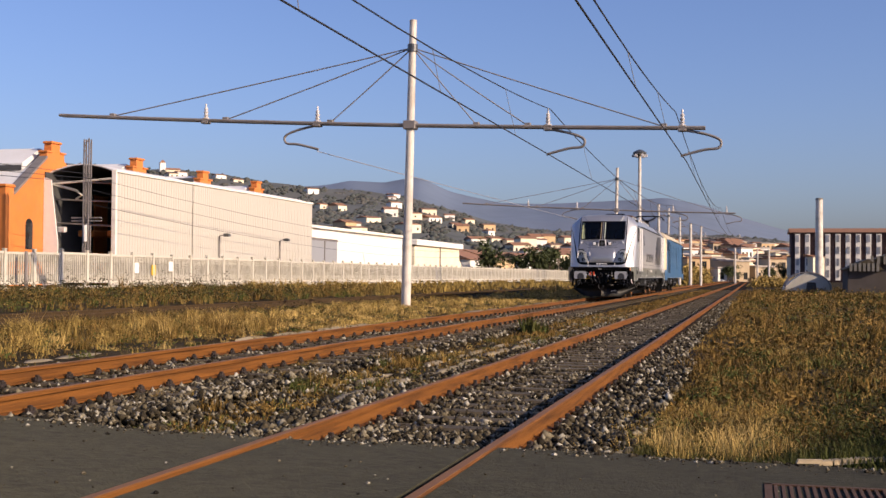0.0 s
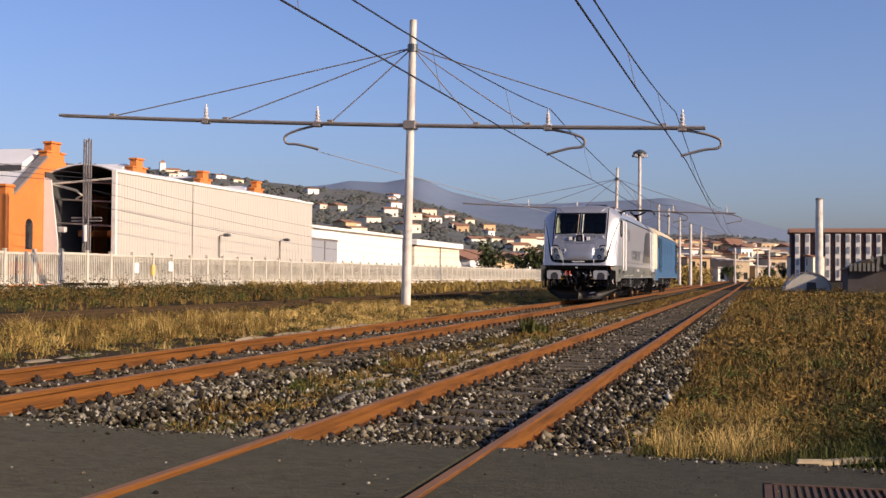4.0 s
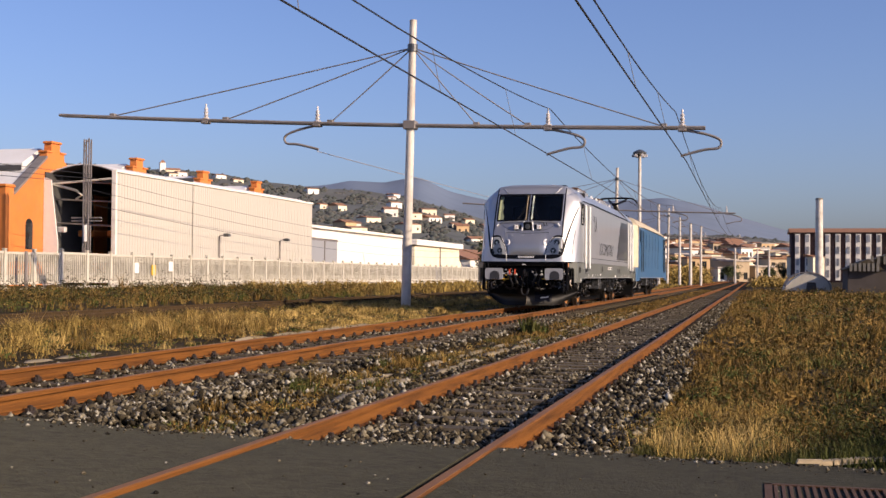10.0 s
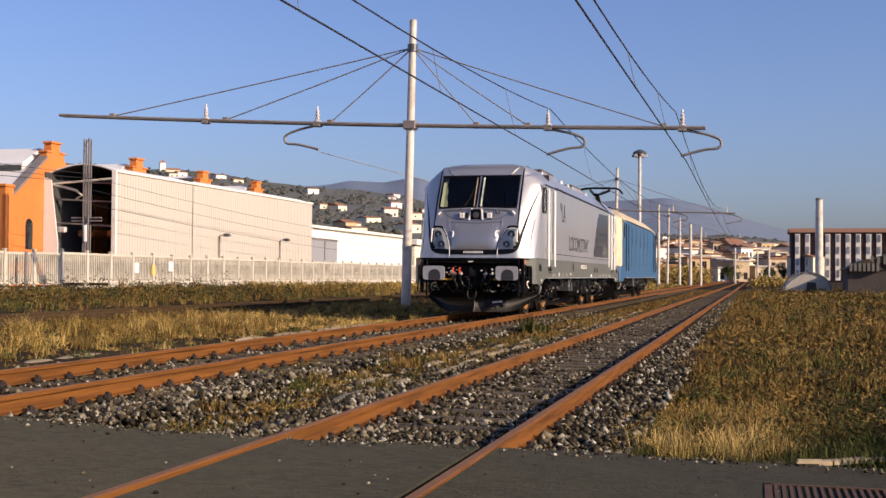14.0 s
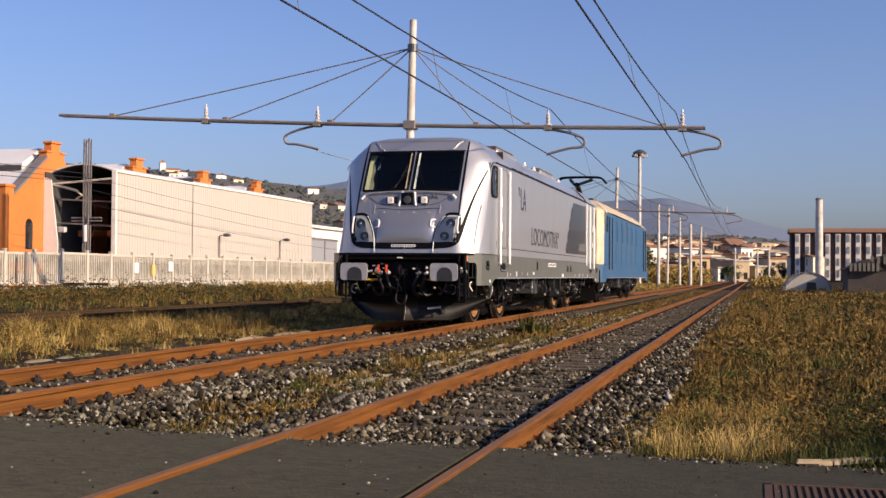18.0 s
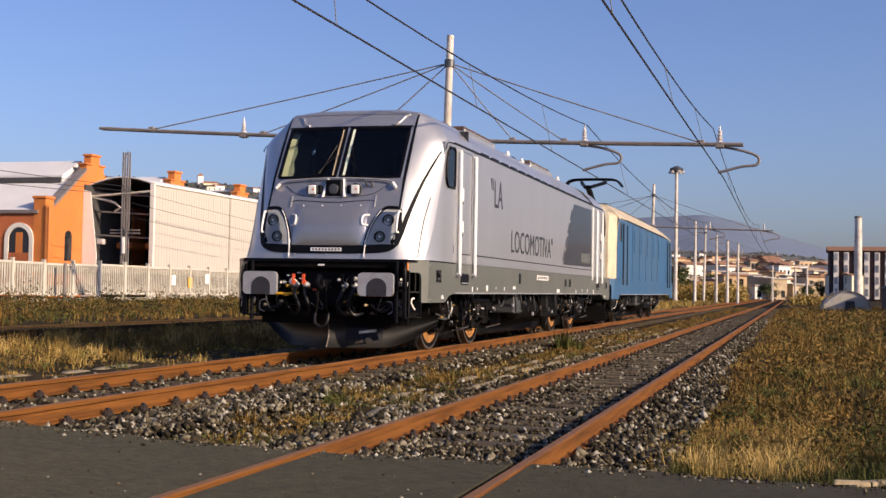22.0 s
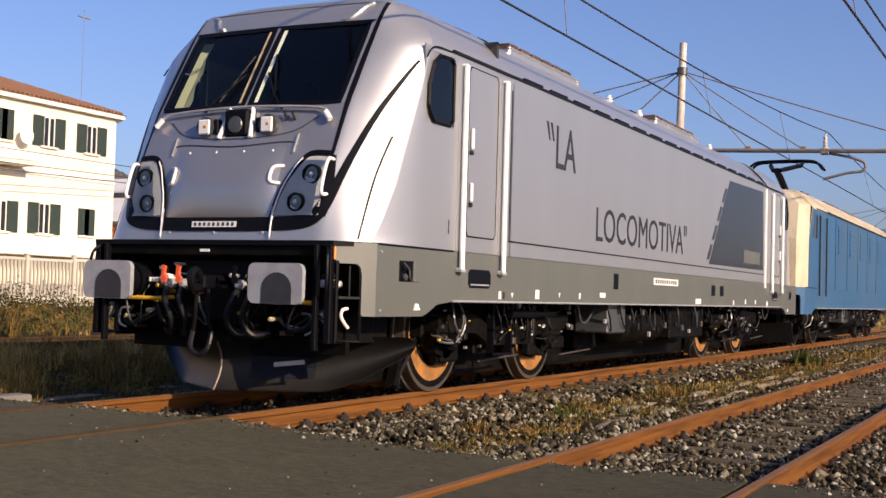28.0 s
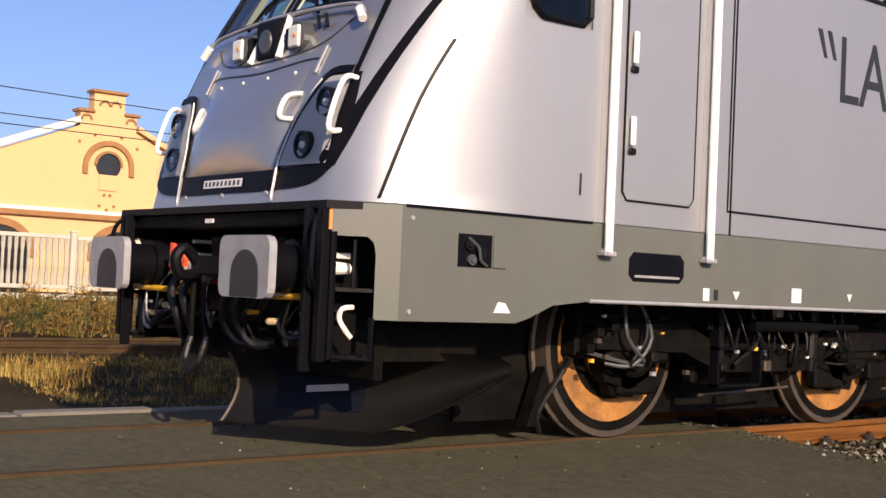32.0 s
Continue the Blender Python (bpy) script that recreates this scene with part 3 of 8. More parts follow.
def sand(name, label, lines, seed):
    """Low streaks of pale grit: lines of x, y0, y1, half width, height over the soil."""
    rng = np.random.default_rng(seed)
    sh = Shape()
    for xc, y0, y1, half, lift in lines:
        y = y0
        while y < y1:
            ln, hw = rng.uniform(0.5, 1.6), half * rng.uniform(0.4, 1.1)
            xo = xc + rng.uniform(-0.6, 0.6) * half
            rows = []
            for i in range(9):
                f = i / 8 * 2 - 1
                wd = hw * math.sqrt(max(0.0, 1 - f * f)) * rng.uniform(0.7, 1.2)
                yy = y + (f + 1) / 2 * ln
                rows.append([(xo + wd * g + 0.1 * half * math.sin(i * 1.9), yy, float(ground_z(xo, yy)) + lift + 0.03 * (1 - g * g) * (1 - f * f) - 0.05 * (abs(g) > 0.9)) for g in (-1, -0.6, 0, 0.6, 1)])
            sh.grid(rows)
            y += ln * rng.uniform(0.8, 1.7)
    solo(name, sh, M["sand"], label, "sand", kind="stuff", smooth=60)


def blades(name, label, category, material, patches, seed):
    """Grass and weeds: bent, tapering blades. Patches of x0, x1, y0, y1, count, lowest, highest, width, clump."""
    rng = np.random.default_rng(seed)
    vs, fs, n = [], [], 0
    quad = np.array([(0, 1, 2), (1, 3, 2), (2, 3, 4)])
    for x0, x1, y0, y1, count, h0, h1, w, clump in patches:
        nc = max(1, count // clump)
        cx, cy = rng.uniform(x0, x1, nc), y0 + (y1 - y0) * rng.uniform(0, 1, nc) ** 1.5
        ch = rng.uniform(h0, h1, nc) * (0.55 + 0.45 * np.clip(np.sin(cx * 0.9 + 1.3 * np.sin(cy * 0.5)) + 0.6, 0, 1))
        idx = rng.integers(0, nc, count)
        x, y = cx[idx] + rng.normal(0, 0.075, count), cy[idx] + rng.normal(0, 0.075, count)
        keep = ~((y < 7.74) & (x > -8.2))
        for c in (TRACK_A, TRACK_B):
            for s in (-0.7525, 0.7525):
                keep &= np.abs(x - c - s) > 0.10
        x, y, idx = x[keep], y[keep], idx[keep]
        m = len(x)
        h = ch[idx] * rng.uniform(0.45, 1.1, m)
        a, lean = rng.uniform(0, 6.28, m), rng.uniform(0.05, 0.75, m) * h
        dx, dy = np.cos(a), np.sin(a)
        b = rng.uniform(0, 6.28, m)
        wx, wy = np.cos(b) * w, np.sin(b) * w
        z = ground_z(x, y) - 0.02
        P0, P1 = np.stack([x - wx, y - wy, z], -1), np.stack([x + wx, y + wy, z], -1)
        mx, my, mz = x + dx * lean * 0.3, y + dy * lean * 0.3, z + h * 0.55
        P2, P3 = np.stack([mx - wx * 0.7, my - wy * 0.7, mz], -1), np.stack([mx + wx * 0.7, my + wy * 0.7, mz], -1)
        P4 = np.stack([x + dx * lean, y + dy * lean, z + h * (1 - 0.25 * lean / np.maximum(h, 0.01))], -1)
        vs.append(np.stack([P0, P1, P2, P3, P4], 1).reshape(-1, 3))
        fs.append((quad[None] + (n + 5 * np.arange(m))[:, None, None]).reshape(-1))
        n += 5 * m
    tagged(new(name, raw_mesh(name, np.concatenate(vs), np.concatenate(fs), 3, M[material])), label, category, kind="stuff")


def scrub(name, label, category, material, patches, seed):
    """Low bushy weeds: domes of small leaves. Patches of x0, x1, y0, y1, clumps, radius, height, leaf size, leaves."""
    rng = np.random.default_rng(seed)
    vs = []
    for x0, x1, y0, y1, nc, rad, hgt, size, leaves in patches:
        cx, cy = rng.uniform(x0, x1, nc), y0 + (y1 - y0) * rng.uniform(0, 1, nc) ** 1.4
        keep = np.ones(nc, bool)
        for c in (TRACK_A, TRACK_B):
            keep &= np.abs(cx - c) > (0.95 if rad > 0.1 else 0.0)
        keep &= ~((cy < 7.84) & (cx > -8.3))
        cx, cy = cx[keep], cy[keep]
        nc = len(cx)
        scale = rng.uniform(0.5, 1.25, nc)
        idx = np.repeat(np.arange(nc), leaves)
        m = len(idx)
        a, q = rng.uniform(0, 6.28, m), np.sqrt(rng.uniform(0, 1, m))
        r = rad * scale[idx] * q
        px, py = cx[idx] + np.cos(a) * r * rng.uniform(0.7, 1.3, m), cy[idx] + np.sin(a) * r
        pz = ground_z(px, py) + hgt * scale[idx] * (1 - 0.7 * q * q) * rng.uniform(0.05, 1.0, m) ** 0.7
        c3 = np.stack([px, py, pz], -1)
        d1, d2 = rng.normal(0, 1, (m, 3)), rng.normal(0, 1, (m, 3))
        d1 /= np.linalg.norm(d1, axis=1)[:, None]
        d2 /= np.linalg.norm(d2, axis=1)[:, None]
        sz = (size * rng.uniform(0.5, 1.4, m))[:, None]
        vs.append(np.stack([c3 - d1 * sz, c3 + d2 * sz * 0.35, c3 + d1 * sz, c3 - d2 * sz * 0.35], 1).reshape(-1, 3))
    v = np.concatenate(vs)
    tagged(new(name, raw_mesh(name, v, np.arange(len(v)), 4, M[material])), label, category, kind="stuff")


def bed(name, label, xc, half, top, y0, y1):
    sh = Shape().prism([(xc - half - 0.5, top - 0.5), (xc - half, top), (xc + half, top), (xc + half + 0.5, top - 0.5)], "y", y0, y1)
    solo(name, sh, M["ballast_bed"], label, "ballast", kind="structure")


make_ground()
make_crossing()
bed("ballast_bed_a", "near-black ballast bed with the stones' gap shade in its colour", TRACK_A, 1.55, RAIL_A - 0.205, 7.6, 400)
bed("ballast_bed_b", "near-black ballast bed with the stones' gap shade in its colour", TRACK_B, 1.55, RAIL_B - 0.205, 7.7, 400)


# ---------------------------------------------------------------- the locomotives
# In a locomotive's own space x is across, y runs back from the buffer faces, z is up from the railhead.
LEN = 18.9
W_LEV = [1.40, 1.50, 1.62, 1.76, 1.91, 2.13, 2.31, 2.53, 2.64, 2.84, 3.03, 3.18, 3.23, 3.32, 3.42, 3.52, 3.61, 3.68, 3.72]
HALF = 1.49


def nose(w):
    """How far back the middle of the front lies at height w."""
    return lerp(w, [(1.40, 0.34), (1.62, 0.37), (1.91, 0.44), (2.13, 0.52), (2.62, 0.74), (3.03, 0.98), (3.42, 1.22), (3.55, 1.31), (3.64, 1.39), (3.69, 1.47), (3.72, 1.62)])


def corner(w):
    """How far back the flat side begins at height w."""
    return lerp(w, [(1.40, 0.64), (1.62, 0.80), (1.91, 0.97), (2.31, 1.13), (2.53, 1.22), (2.84, 1.34), (3.03, 1.40), (3.18, 1.455), (3.42, 1.62), (3.60, 1.78), (3.72, 2.0)])


def half_width(w):
    return lerp(w, [(1.40, HALF), (3.18, HALF), (3.23, 1.485), (3.32, 1.44), (3.42, 1.36), (3.52, 1.27), (3.61, 1.18), (3.68, 1.08), (3.72, 0.98)])


def taper(u):
    """The cab sides draw in a little towards the front."""
    return 0.05 * max(0.0, 1.94 - u) ** 2


def front(v, w, off=0.0):
    """A point of the cab's front at across v, height w, standing off the skin."""
    h, a = half_width(w) - taper(corner(w)), abs(v)
    flat = min(1.03, h - 0.06)
    u = nose(w) + 0.05 * (a / flat) ** 2 * (a < flat) + 0.05 * (a >= flat)
    if a > flat:
        k = min(1.0, (a - flat) / (h - flat))
        u += (corner(w) - nose(w) - 0.05) * (0.52 * k + 0.48 * k ** 3.6)
    return (v, u - off, w)


def ribbon(points, width, off=0.012, thick=0.012):
    """A band laid on the cab's front along points of (v, w)."""
    pts = [Vector((p[0], p[1])) for p in points]
    up, low = [], []
    for i, p in enumerate(pts):
        d = (pts[min(i + 1, len(pts) - 1)] - pts[max(i - 1, 0)]).normalized()
        n = Vector((-d.y, d.x))
        wd = width[i] if isinstance(width, (list, tuple)) else width
        up.append(p + n * wd / 2)
        low.append(p - n * wd / 2)
    s = Shape()
    s.grid([[front(p.x, p.y, off) for p in up], [front((p.x + q.x) / 2, (p.y + q.y) / 2, off) for p, q in zip(up, low)], [front(p.x, p.y, off) for p in low]])
    s.grid([[front(p.x, p.y, off) for p in up], [front(p.x, p.y, off - thick) for p in up]])
    s.grid([[front(p.x, p.y, off) for p in low], [front(p.x, p.y, off - thick) for p in low]])
    return s


def patch(cols, rows, off=0.012, inside=None):
    """A panel on the cab's front; cols are across, rows are heights; inside(v, w) may shift them."""
    return Shape().grid([[front(*(inside(v, w) if inside else (v, w)), off) for v in cols] for w in rows])


def smooth_line(pts, n=6):
    """Points eased through by a Catmull-Rom curve."""
    q = [pts[0]] + list(pts) + [pts[-1]]
    out = []
    for i in range(1, len(q) - 2):
        for k in range(n):
            t = k / n
            out.append(tuple(0.5 * ((2 * q[i][j]) + (q[i + 1][j] - q[i - 1][j]) * t + (2 * q[i - 1][j] - 5 * q[i][j] + 4 * q[i + 1][j] - q[i + 2][j]) * t * t
                                    + (3 * q[i][j] - q[i - 1][j] - 3 * q[i + 1][j] + q[i + 2][j]) * t ** 3) for j in range(len(pts[0]))))
    return out + [tuple(pts[-1])]


V_COLS = [0.0, 0.03, 0.25, 0.5, 0.75, 0.965, 1.03]
V_FULL = [-v for v in V_COLS[:0:-1]] + V_COLS


def cab_shell(rear=False):
    """The skin of one cab with real openings for the windscreens and side windows."""
    def put(p):
        return (p[0], LEN - p[1], p[2]) if rear else p
    sh = Shape()
    rows = []
    for w in W_LEV:
        h = half_width(w) - taper(corner(w))
        flat = min(1.03, h - 0.06)
        mid = [v * flat / 1.03 for v in V_FULL]
        side = [flat + (h - flat) * k for k in (0.15, 0.3, 0.45, 0.6, 0.72, 0.82, 0.9, 0.95, 0.98, 0.995, 1.0)]
        vs = [-v for v in side[::-1]] + mid + side
        rows.append([put(front(v, w)) for v in vs])
    k0 = 11
    skip = set()
    for i, w in enumerate(W_LEV[:-1]):
        if 2.64 <= w < 3.42:
            for k, v in enumerate(V_FULL[:-1]):
                if (-0.965 <= v < -0.03) or (0.03 <= v < 0.965):
                    skip.add((i, k0 + k))
    sh.grid(rows, skip)
    for s in (-1, 1):
        rows, skip = [], set()
        us = [1.41, 1.94, 2.6, 3.30]
        for i, w in enumerate(W_LEV):
            h = half_width(w)
            c = corner(w)
            rows.append([put((s * (h - taper(u)), u, w)) for u in [c] + [max(u, c + 0.01 * n2 + 0.004) for n2, u in enumerate(us)]])
            if 2.53 <= w < 3.18:
                skip.add((i, 1))
        sh.grid(rows, skip)
    top = [front(v, 3.72) for v in V_FULL]
    sh.grid([[put((p[0] * 0.98 / 1.03 if abs(p[0]) > 0.98 else p[0], p[1], 3.72)) for p in top], [put((max(-0.98, min(0.98, p[0])), 3.30, 3.74)) for p in top]])
    sh.grid([[put((s * 0.98, corner(3.72), 3.72)), put((s * 0.92, front(0.9, 3.72)[1], 3.72))] for s in (-1, 1)])
    return sh


def wheelset(parent, u, r, tread, disc):
    ws = part("wheelset", Shape().tube([(-0.8, 0, 0), (0.8, 0, 0)], 0.09, 12), M["dark"], parent, "dark steel axle")
    ws.matrix_basis = pose(0, u, r)
    for s in (-1, 1):
        prof = [(0.0, 0.30), (0.0, r + 0.028), (0.028, r + 0.028), (0.036, r + 0.004), (0.10, r), (0.135, r - 0.004), (0.135, r - 0.075), (0.10, r - 0.08), (0.09, 0.30)]
        part("tyre", Shape().lathe([(s * (0.68 + d), q) for d, q in prof], (0, 0, 0), "x", 40), tread, ws, "bare steel tyre", 35)
        d = [(0.03, 0.10), (0.03, r - 0.06), (0.112, r - 0.074), (0.128, r - 0.085), (0.128, r - 0.25), (0.10, r - 0.29), (0.14, 0.20), (0.15, 0.10)]
        part("wheel_disc", Shape().lathe([(s * (0.68 + a), q) for a, q in d], (0, 0, 0), "x", 36), disc, ws, "ochre painted wheel disc", 30)
        part("wheel_groove", Shape().lathe([(s * (0.68 + 0.118), r - 0.110), (s * (0.68 + 0.139), r - 0.106), (s * (0.68 + 0.139), r - 0.046), (s * (0.68 + 0.12), r - 0.042)], (0, 0, 0), "x", 36), M["dark"], ws, "dark ring inside the tyre", 30)
    return ws


WHEELS = []


def bogie(parent, c, rng):
    """One bogie frame with its axle boxes, springs, dampers and pipes; c is the middle along the engine."""
    bg = part("bogie_frame", Shape(), M["dark"], parent, "black bogie frame")
    sh = Shape()
    for s in (-1, 1):
        x = s * 1.02
        sh.prism([(c - 1.75, 0.62), (c - 1.75, 0.78), (c - 0.9, 0.80), (c - 0.55, 0.66), (c + 0.55, 0.66), (c + 0.9, 0.80), (c + 1.75, 0.78), (c + 1.75, 0.62), (c + 0.9, 0.60), (c + 0.5, 0.46), (c - 0.5, 0.46), (c - 0.9, 0.60)], "x", x - 0.09, x + 0.09)
    sh.box(-1.0, 1.0, c - 0.35, c + 0.35, 0.45, 0.75, 0.03).box(-0.95, 0.95, c - 1.78, c - 1.66, 0.55, 0.78, 0.02).box(-0.95, 0.95, c + 1.66, c + 1.78, 0.55, 0.78, 0.02)
    bg.data = mesh_of("bogie_frame", sh, M["dark"])
    # Dark boxes between the wheels, added to close off light under the engine.
    for a in (-1.3, 1.3):
        part("traction_motor", Shape().box(-0.58, 0.58, c + a - 0.55, c + a + 0.75, 0.24, 0.90, 0.08), M["dark"], bg, "dark traction motor between the wheels")
    part("centre_beam", Shape().box(-0.60, 0.60, c - 0.55, c + 0.40, 0.22, 0.92, 0.06), M["dark"], bg)
    for s in (-1, 1):
        for k in range(5):
            y = c - 1.5 + 0.75 * k
            part("brake_rigging", Shape().box(s * 0.92 - 0.05, s * 0.92 + 0.05, y + 0.12, y + 0.5, 0.30 + 0.06 * (k % 3), 0.52 + 0.05 * (k % 2), 0.02), M["dark"], bg)
    for s in (-1, 1):
        for a in (-1.3, 1.3):
            u = c + a
            bx = Shape().lathe([(0, 0.05), (0, 0.20), (0.14, 0.20), (0.17, 0.16), (0.17, 0.05)], (s * 0.9 if s > 0 else -1.07, u, 0.625), "x", 16)
            part("axle_box", bx.box(s * 1.0 - 0.08, s * 1.0 + 0.08, u - 0.30, u + 0.30, 0.52, 0.70, 0.03), M["dark"], bg, "greasy axle box", 30)
            for d in (-0.24, 0.24):
                pts = [(s * 1.02 + 0.07 * math.cos(k * 0.9), u + d + 0.07 * math.sin(k * 0.9), 0.70 + k * 0.0095) for k in range(24)]
                part("coil_spring", Shape().tube(pts, 0.014, 5), M["dark"], bg)
            br = Shape().prism([(u - 0.12, 0.30), (u + 0.10, 0.28), (u + 0.20, 0.50), (u - 0.02, 0.62), (u - 0.22, 0.52)], "x", min(s * 0.84, s * 0.93), max(s * 0.84, s * 0.93))
            # Black plate added over the wheel's upper half for its gear and shade.
            gd = [(u - 0.52, 0.97), (u - 0.50, 0.72), (u - 0.30, 0.60), (u - 0.22, 0.40), (u + 0.02, 0.34), (u + 0.20, 0.42), (u + 0.30, 0.62), (u + 0.50, 0.70), (u + 0.52, 0.97)]
            part("axle_guard", Shape().prism(gd, "x", min(s * 0.86, s * 0.97), max(s * 0.86, s * 0.97)), M["dark"], bg, "black plate over the upper half of the wheel")
            part("brake_carrier", br, M["dark"], bg, "black brake hanger before the wheel")
        for a in (-0.55, 0.55):
            part("damper", Shape().tube([(s * 1.12, c + a, 0.56), (s * 1.12, c + a * 1.05, 0.98)], 0.05, 10).tube([(s * 1.12, c + a, 0.46), (s * 1.12, c + a, 0.58)], 0.03, 8), M["plough"], bg, "grey damper")
        part("yaw_damper", Shape().tube([(s * 1.25, c - 0.35, 0.80), (s * 1.25, c + 0.45, 0.80)], 0.042, 10).tube([(s * 1.25, c + 0.45, 0.80), (s * 1.25, c + 0.95, 0.80)], 0.026, 8), M["black"], bg)
        box2 = Shape()
        for z in (0.36, 0.62, 0.92):
            box2.box(min(s * 1.1, s * 1.18), max(s * 1.1, s * 1.18), c - 0.62, c - 0.12, z, z + 0.02)
        for y in (c - 0.62, c - 0.14):
            box2.box(min(s * 1.1, s * 1.18), max(s * 1.1, s * 1.18), y, y + 0.02, 0.36, 0.92)
        part("step_frame", box2, M["black"], bg, "black step frame under the door")
        for k in range(7):
            y = c + rng.uniform(-1.8, 1.8)
            pts = smooth_line([(s * 1.16, y, 0.92), (s * 1.2, y + rng.uniform(-0.1, 0.1), 0.70), (s * 1.16, y + rng.uniform(-0.2, 0.2), 0.52), (s * 1.05, y + rng.uniform(-0.25, 0.25), rng.uniform(0.4, 0.6))], 4)
            part("pipe", Shape().tube(pts, rng.uniform(0.009, 0.018), 6), M[["hose", "plough", "lamp_house"][k % 3]], bg)
        for k in range(6):
            y = c + rng.uniform(-0.7, 0.9)
            pts = smooth_line([(s * 1.2, y, 0.90), (s * 1.24, y + 0.05, 0.72), (s * 1.2, y + rng.uniform(0.1, 0.3), 0.62), (s * 1.14, y + rng.uniform(0.2, 0.4), 0.80)], 4)
            part("cable", Shape().tube(pts, rng.uniform(0.006, 0.012), 5), M[["hose", "tyre", "hose"][k % 3]], bg)
        for k in range(14):
            y, z = c + rng.uniform(-2.0, 2.0), rng.uniform(0.42, 0.95)
            r = rng.uniform(0.018, 0.04)
            part("fitting", Shape().box(s * 1.15 - r, s * 1.15 + r, y - r, y + r, z - r, z + r, 0.008), M[["lamp_house", "plough", "dark", "buffer", "tyre"][k % 5]], bg)
        for y0, y1 in ((c - 0.60, c + 0.45), (c + 1.75, c + 2.85)):
            part("brake_rod", Shape().tube([(s * 1.0, y0, 0.29), (s * 1.0, y1, 0.33)], 0.011, 6), M["tyre"], bg)
        part("fork_pipe", Shape().tube(smooth_line([(s * 1.2, c + 1.85, 0.90), (s * 1.22, c + 1.9, 0.72), (s * 1.22, c + 2.1, 0.70), (s * 1.2, c + 2.45, 0.88)], 4), 0.013, 6), M["lamp_house"], bg, "grey forked pipe")
        for k in range(26):
            y, z, r = c + rng.uniform(-1.95, 2.0), rng.uniform(0.46, 0.93), rng.uniform(0.007, 0.017)
            part("bolt_head", Shape().box(s * 1.19 - r, s * 1.19 + r, y - r, y + r * 1.8, z - r, z + r), M[["tyre", "white", "buffer", "tyre", "yellow", "buffer", "plough"][k % 7]], bg)
        part("rail_guard", Shape().prism([(c - 2.05, 0.10), (c - 1.97, 0.10), (c - 1.72, 0.62), (c - 1.86, 0.62)], "x", min(s * 0.70, s * 0.80), max(s * 0.70, s * 0.80)), M["dark"], bg)
        part("sand_pipe", Shape().tube(smooth_line([(s * 0.86, c - 1.62, 0.85), (s * 0.86, c - 1.78, 0.5), (s * 0.80, c - 1.95, 0.2), (s * 0.76, c - 1.90, 0.06)], 4), 0.02, 8), M["hose"], bg)
    return bg


def buffers(en, plate):
    for s in (-1, 1):
        b = part("buffer", Shape().lathe([(0.06, 0.13), (0.30, 0.13), (0.30, 0.16), (0.62, 0.17), (0.64, 0.22), (0.68, 0.22)], (s * 0.885, 0, 1.04), "y", 20), M["black"], en, "black sprung buffer", 35)
        out = []
        for cx, cz, a0 in ((0.265 - 0.06, 0.165 - 0.06, 0), (-0.265 + 0.06, 0.165 - 0.06, 90), (-0.265 + 0.06, -0.165 + 0.06, 180), (0.265 - 0.06, -0.165 + 0.06, 270)):
            out += [(s * 0.885 + cx + 0.06 * math.cos(radians(a0 + d)), 1.04 + cz + 0.06 * math.sin(radians(a0 + d))) for d in (0, 30, 60, 90)]
        sh = Shape().prism(out, "y", 0.015, 0.06)
        part("buffer_plate", sh, plate, b, "pale grey rounded buffer plate")
        g = [(s * 0.885 + 0.02 + 0.145 * math.cos(radians(d)), 1.0 + 0.13 * max(-1.1, math.sin(radians(d)))) for d in range(0, 181, 20)] + [(s * 0.885 - 0.125, 0.880), (s * 0.885 + 0.165, 0.880)]
        part("grease_mark", Shape().prism(g, "y", 0.010, 0.017), M["grease"], b, "dark grease stain on the plate")


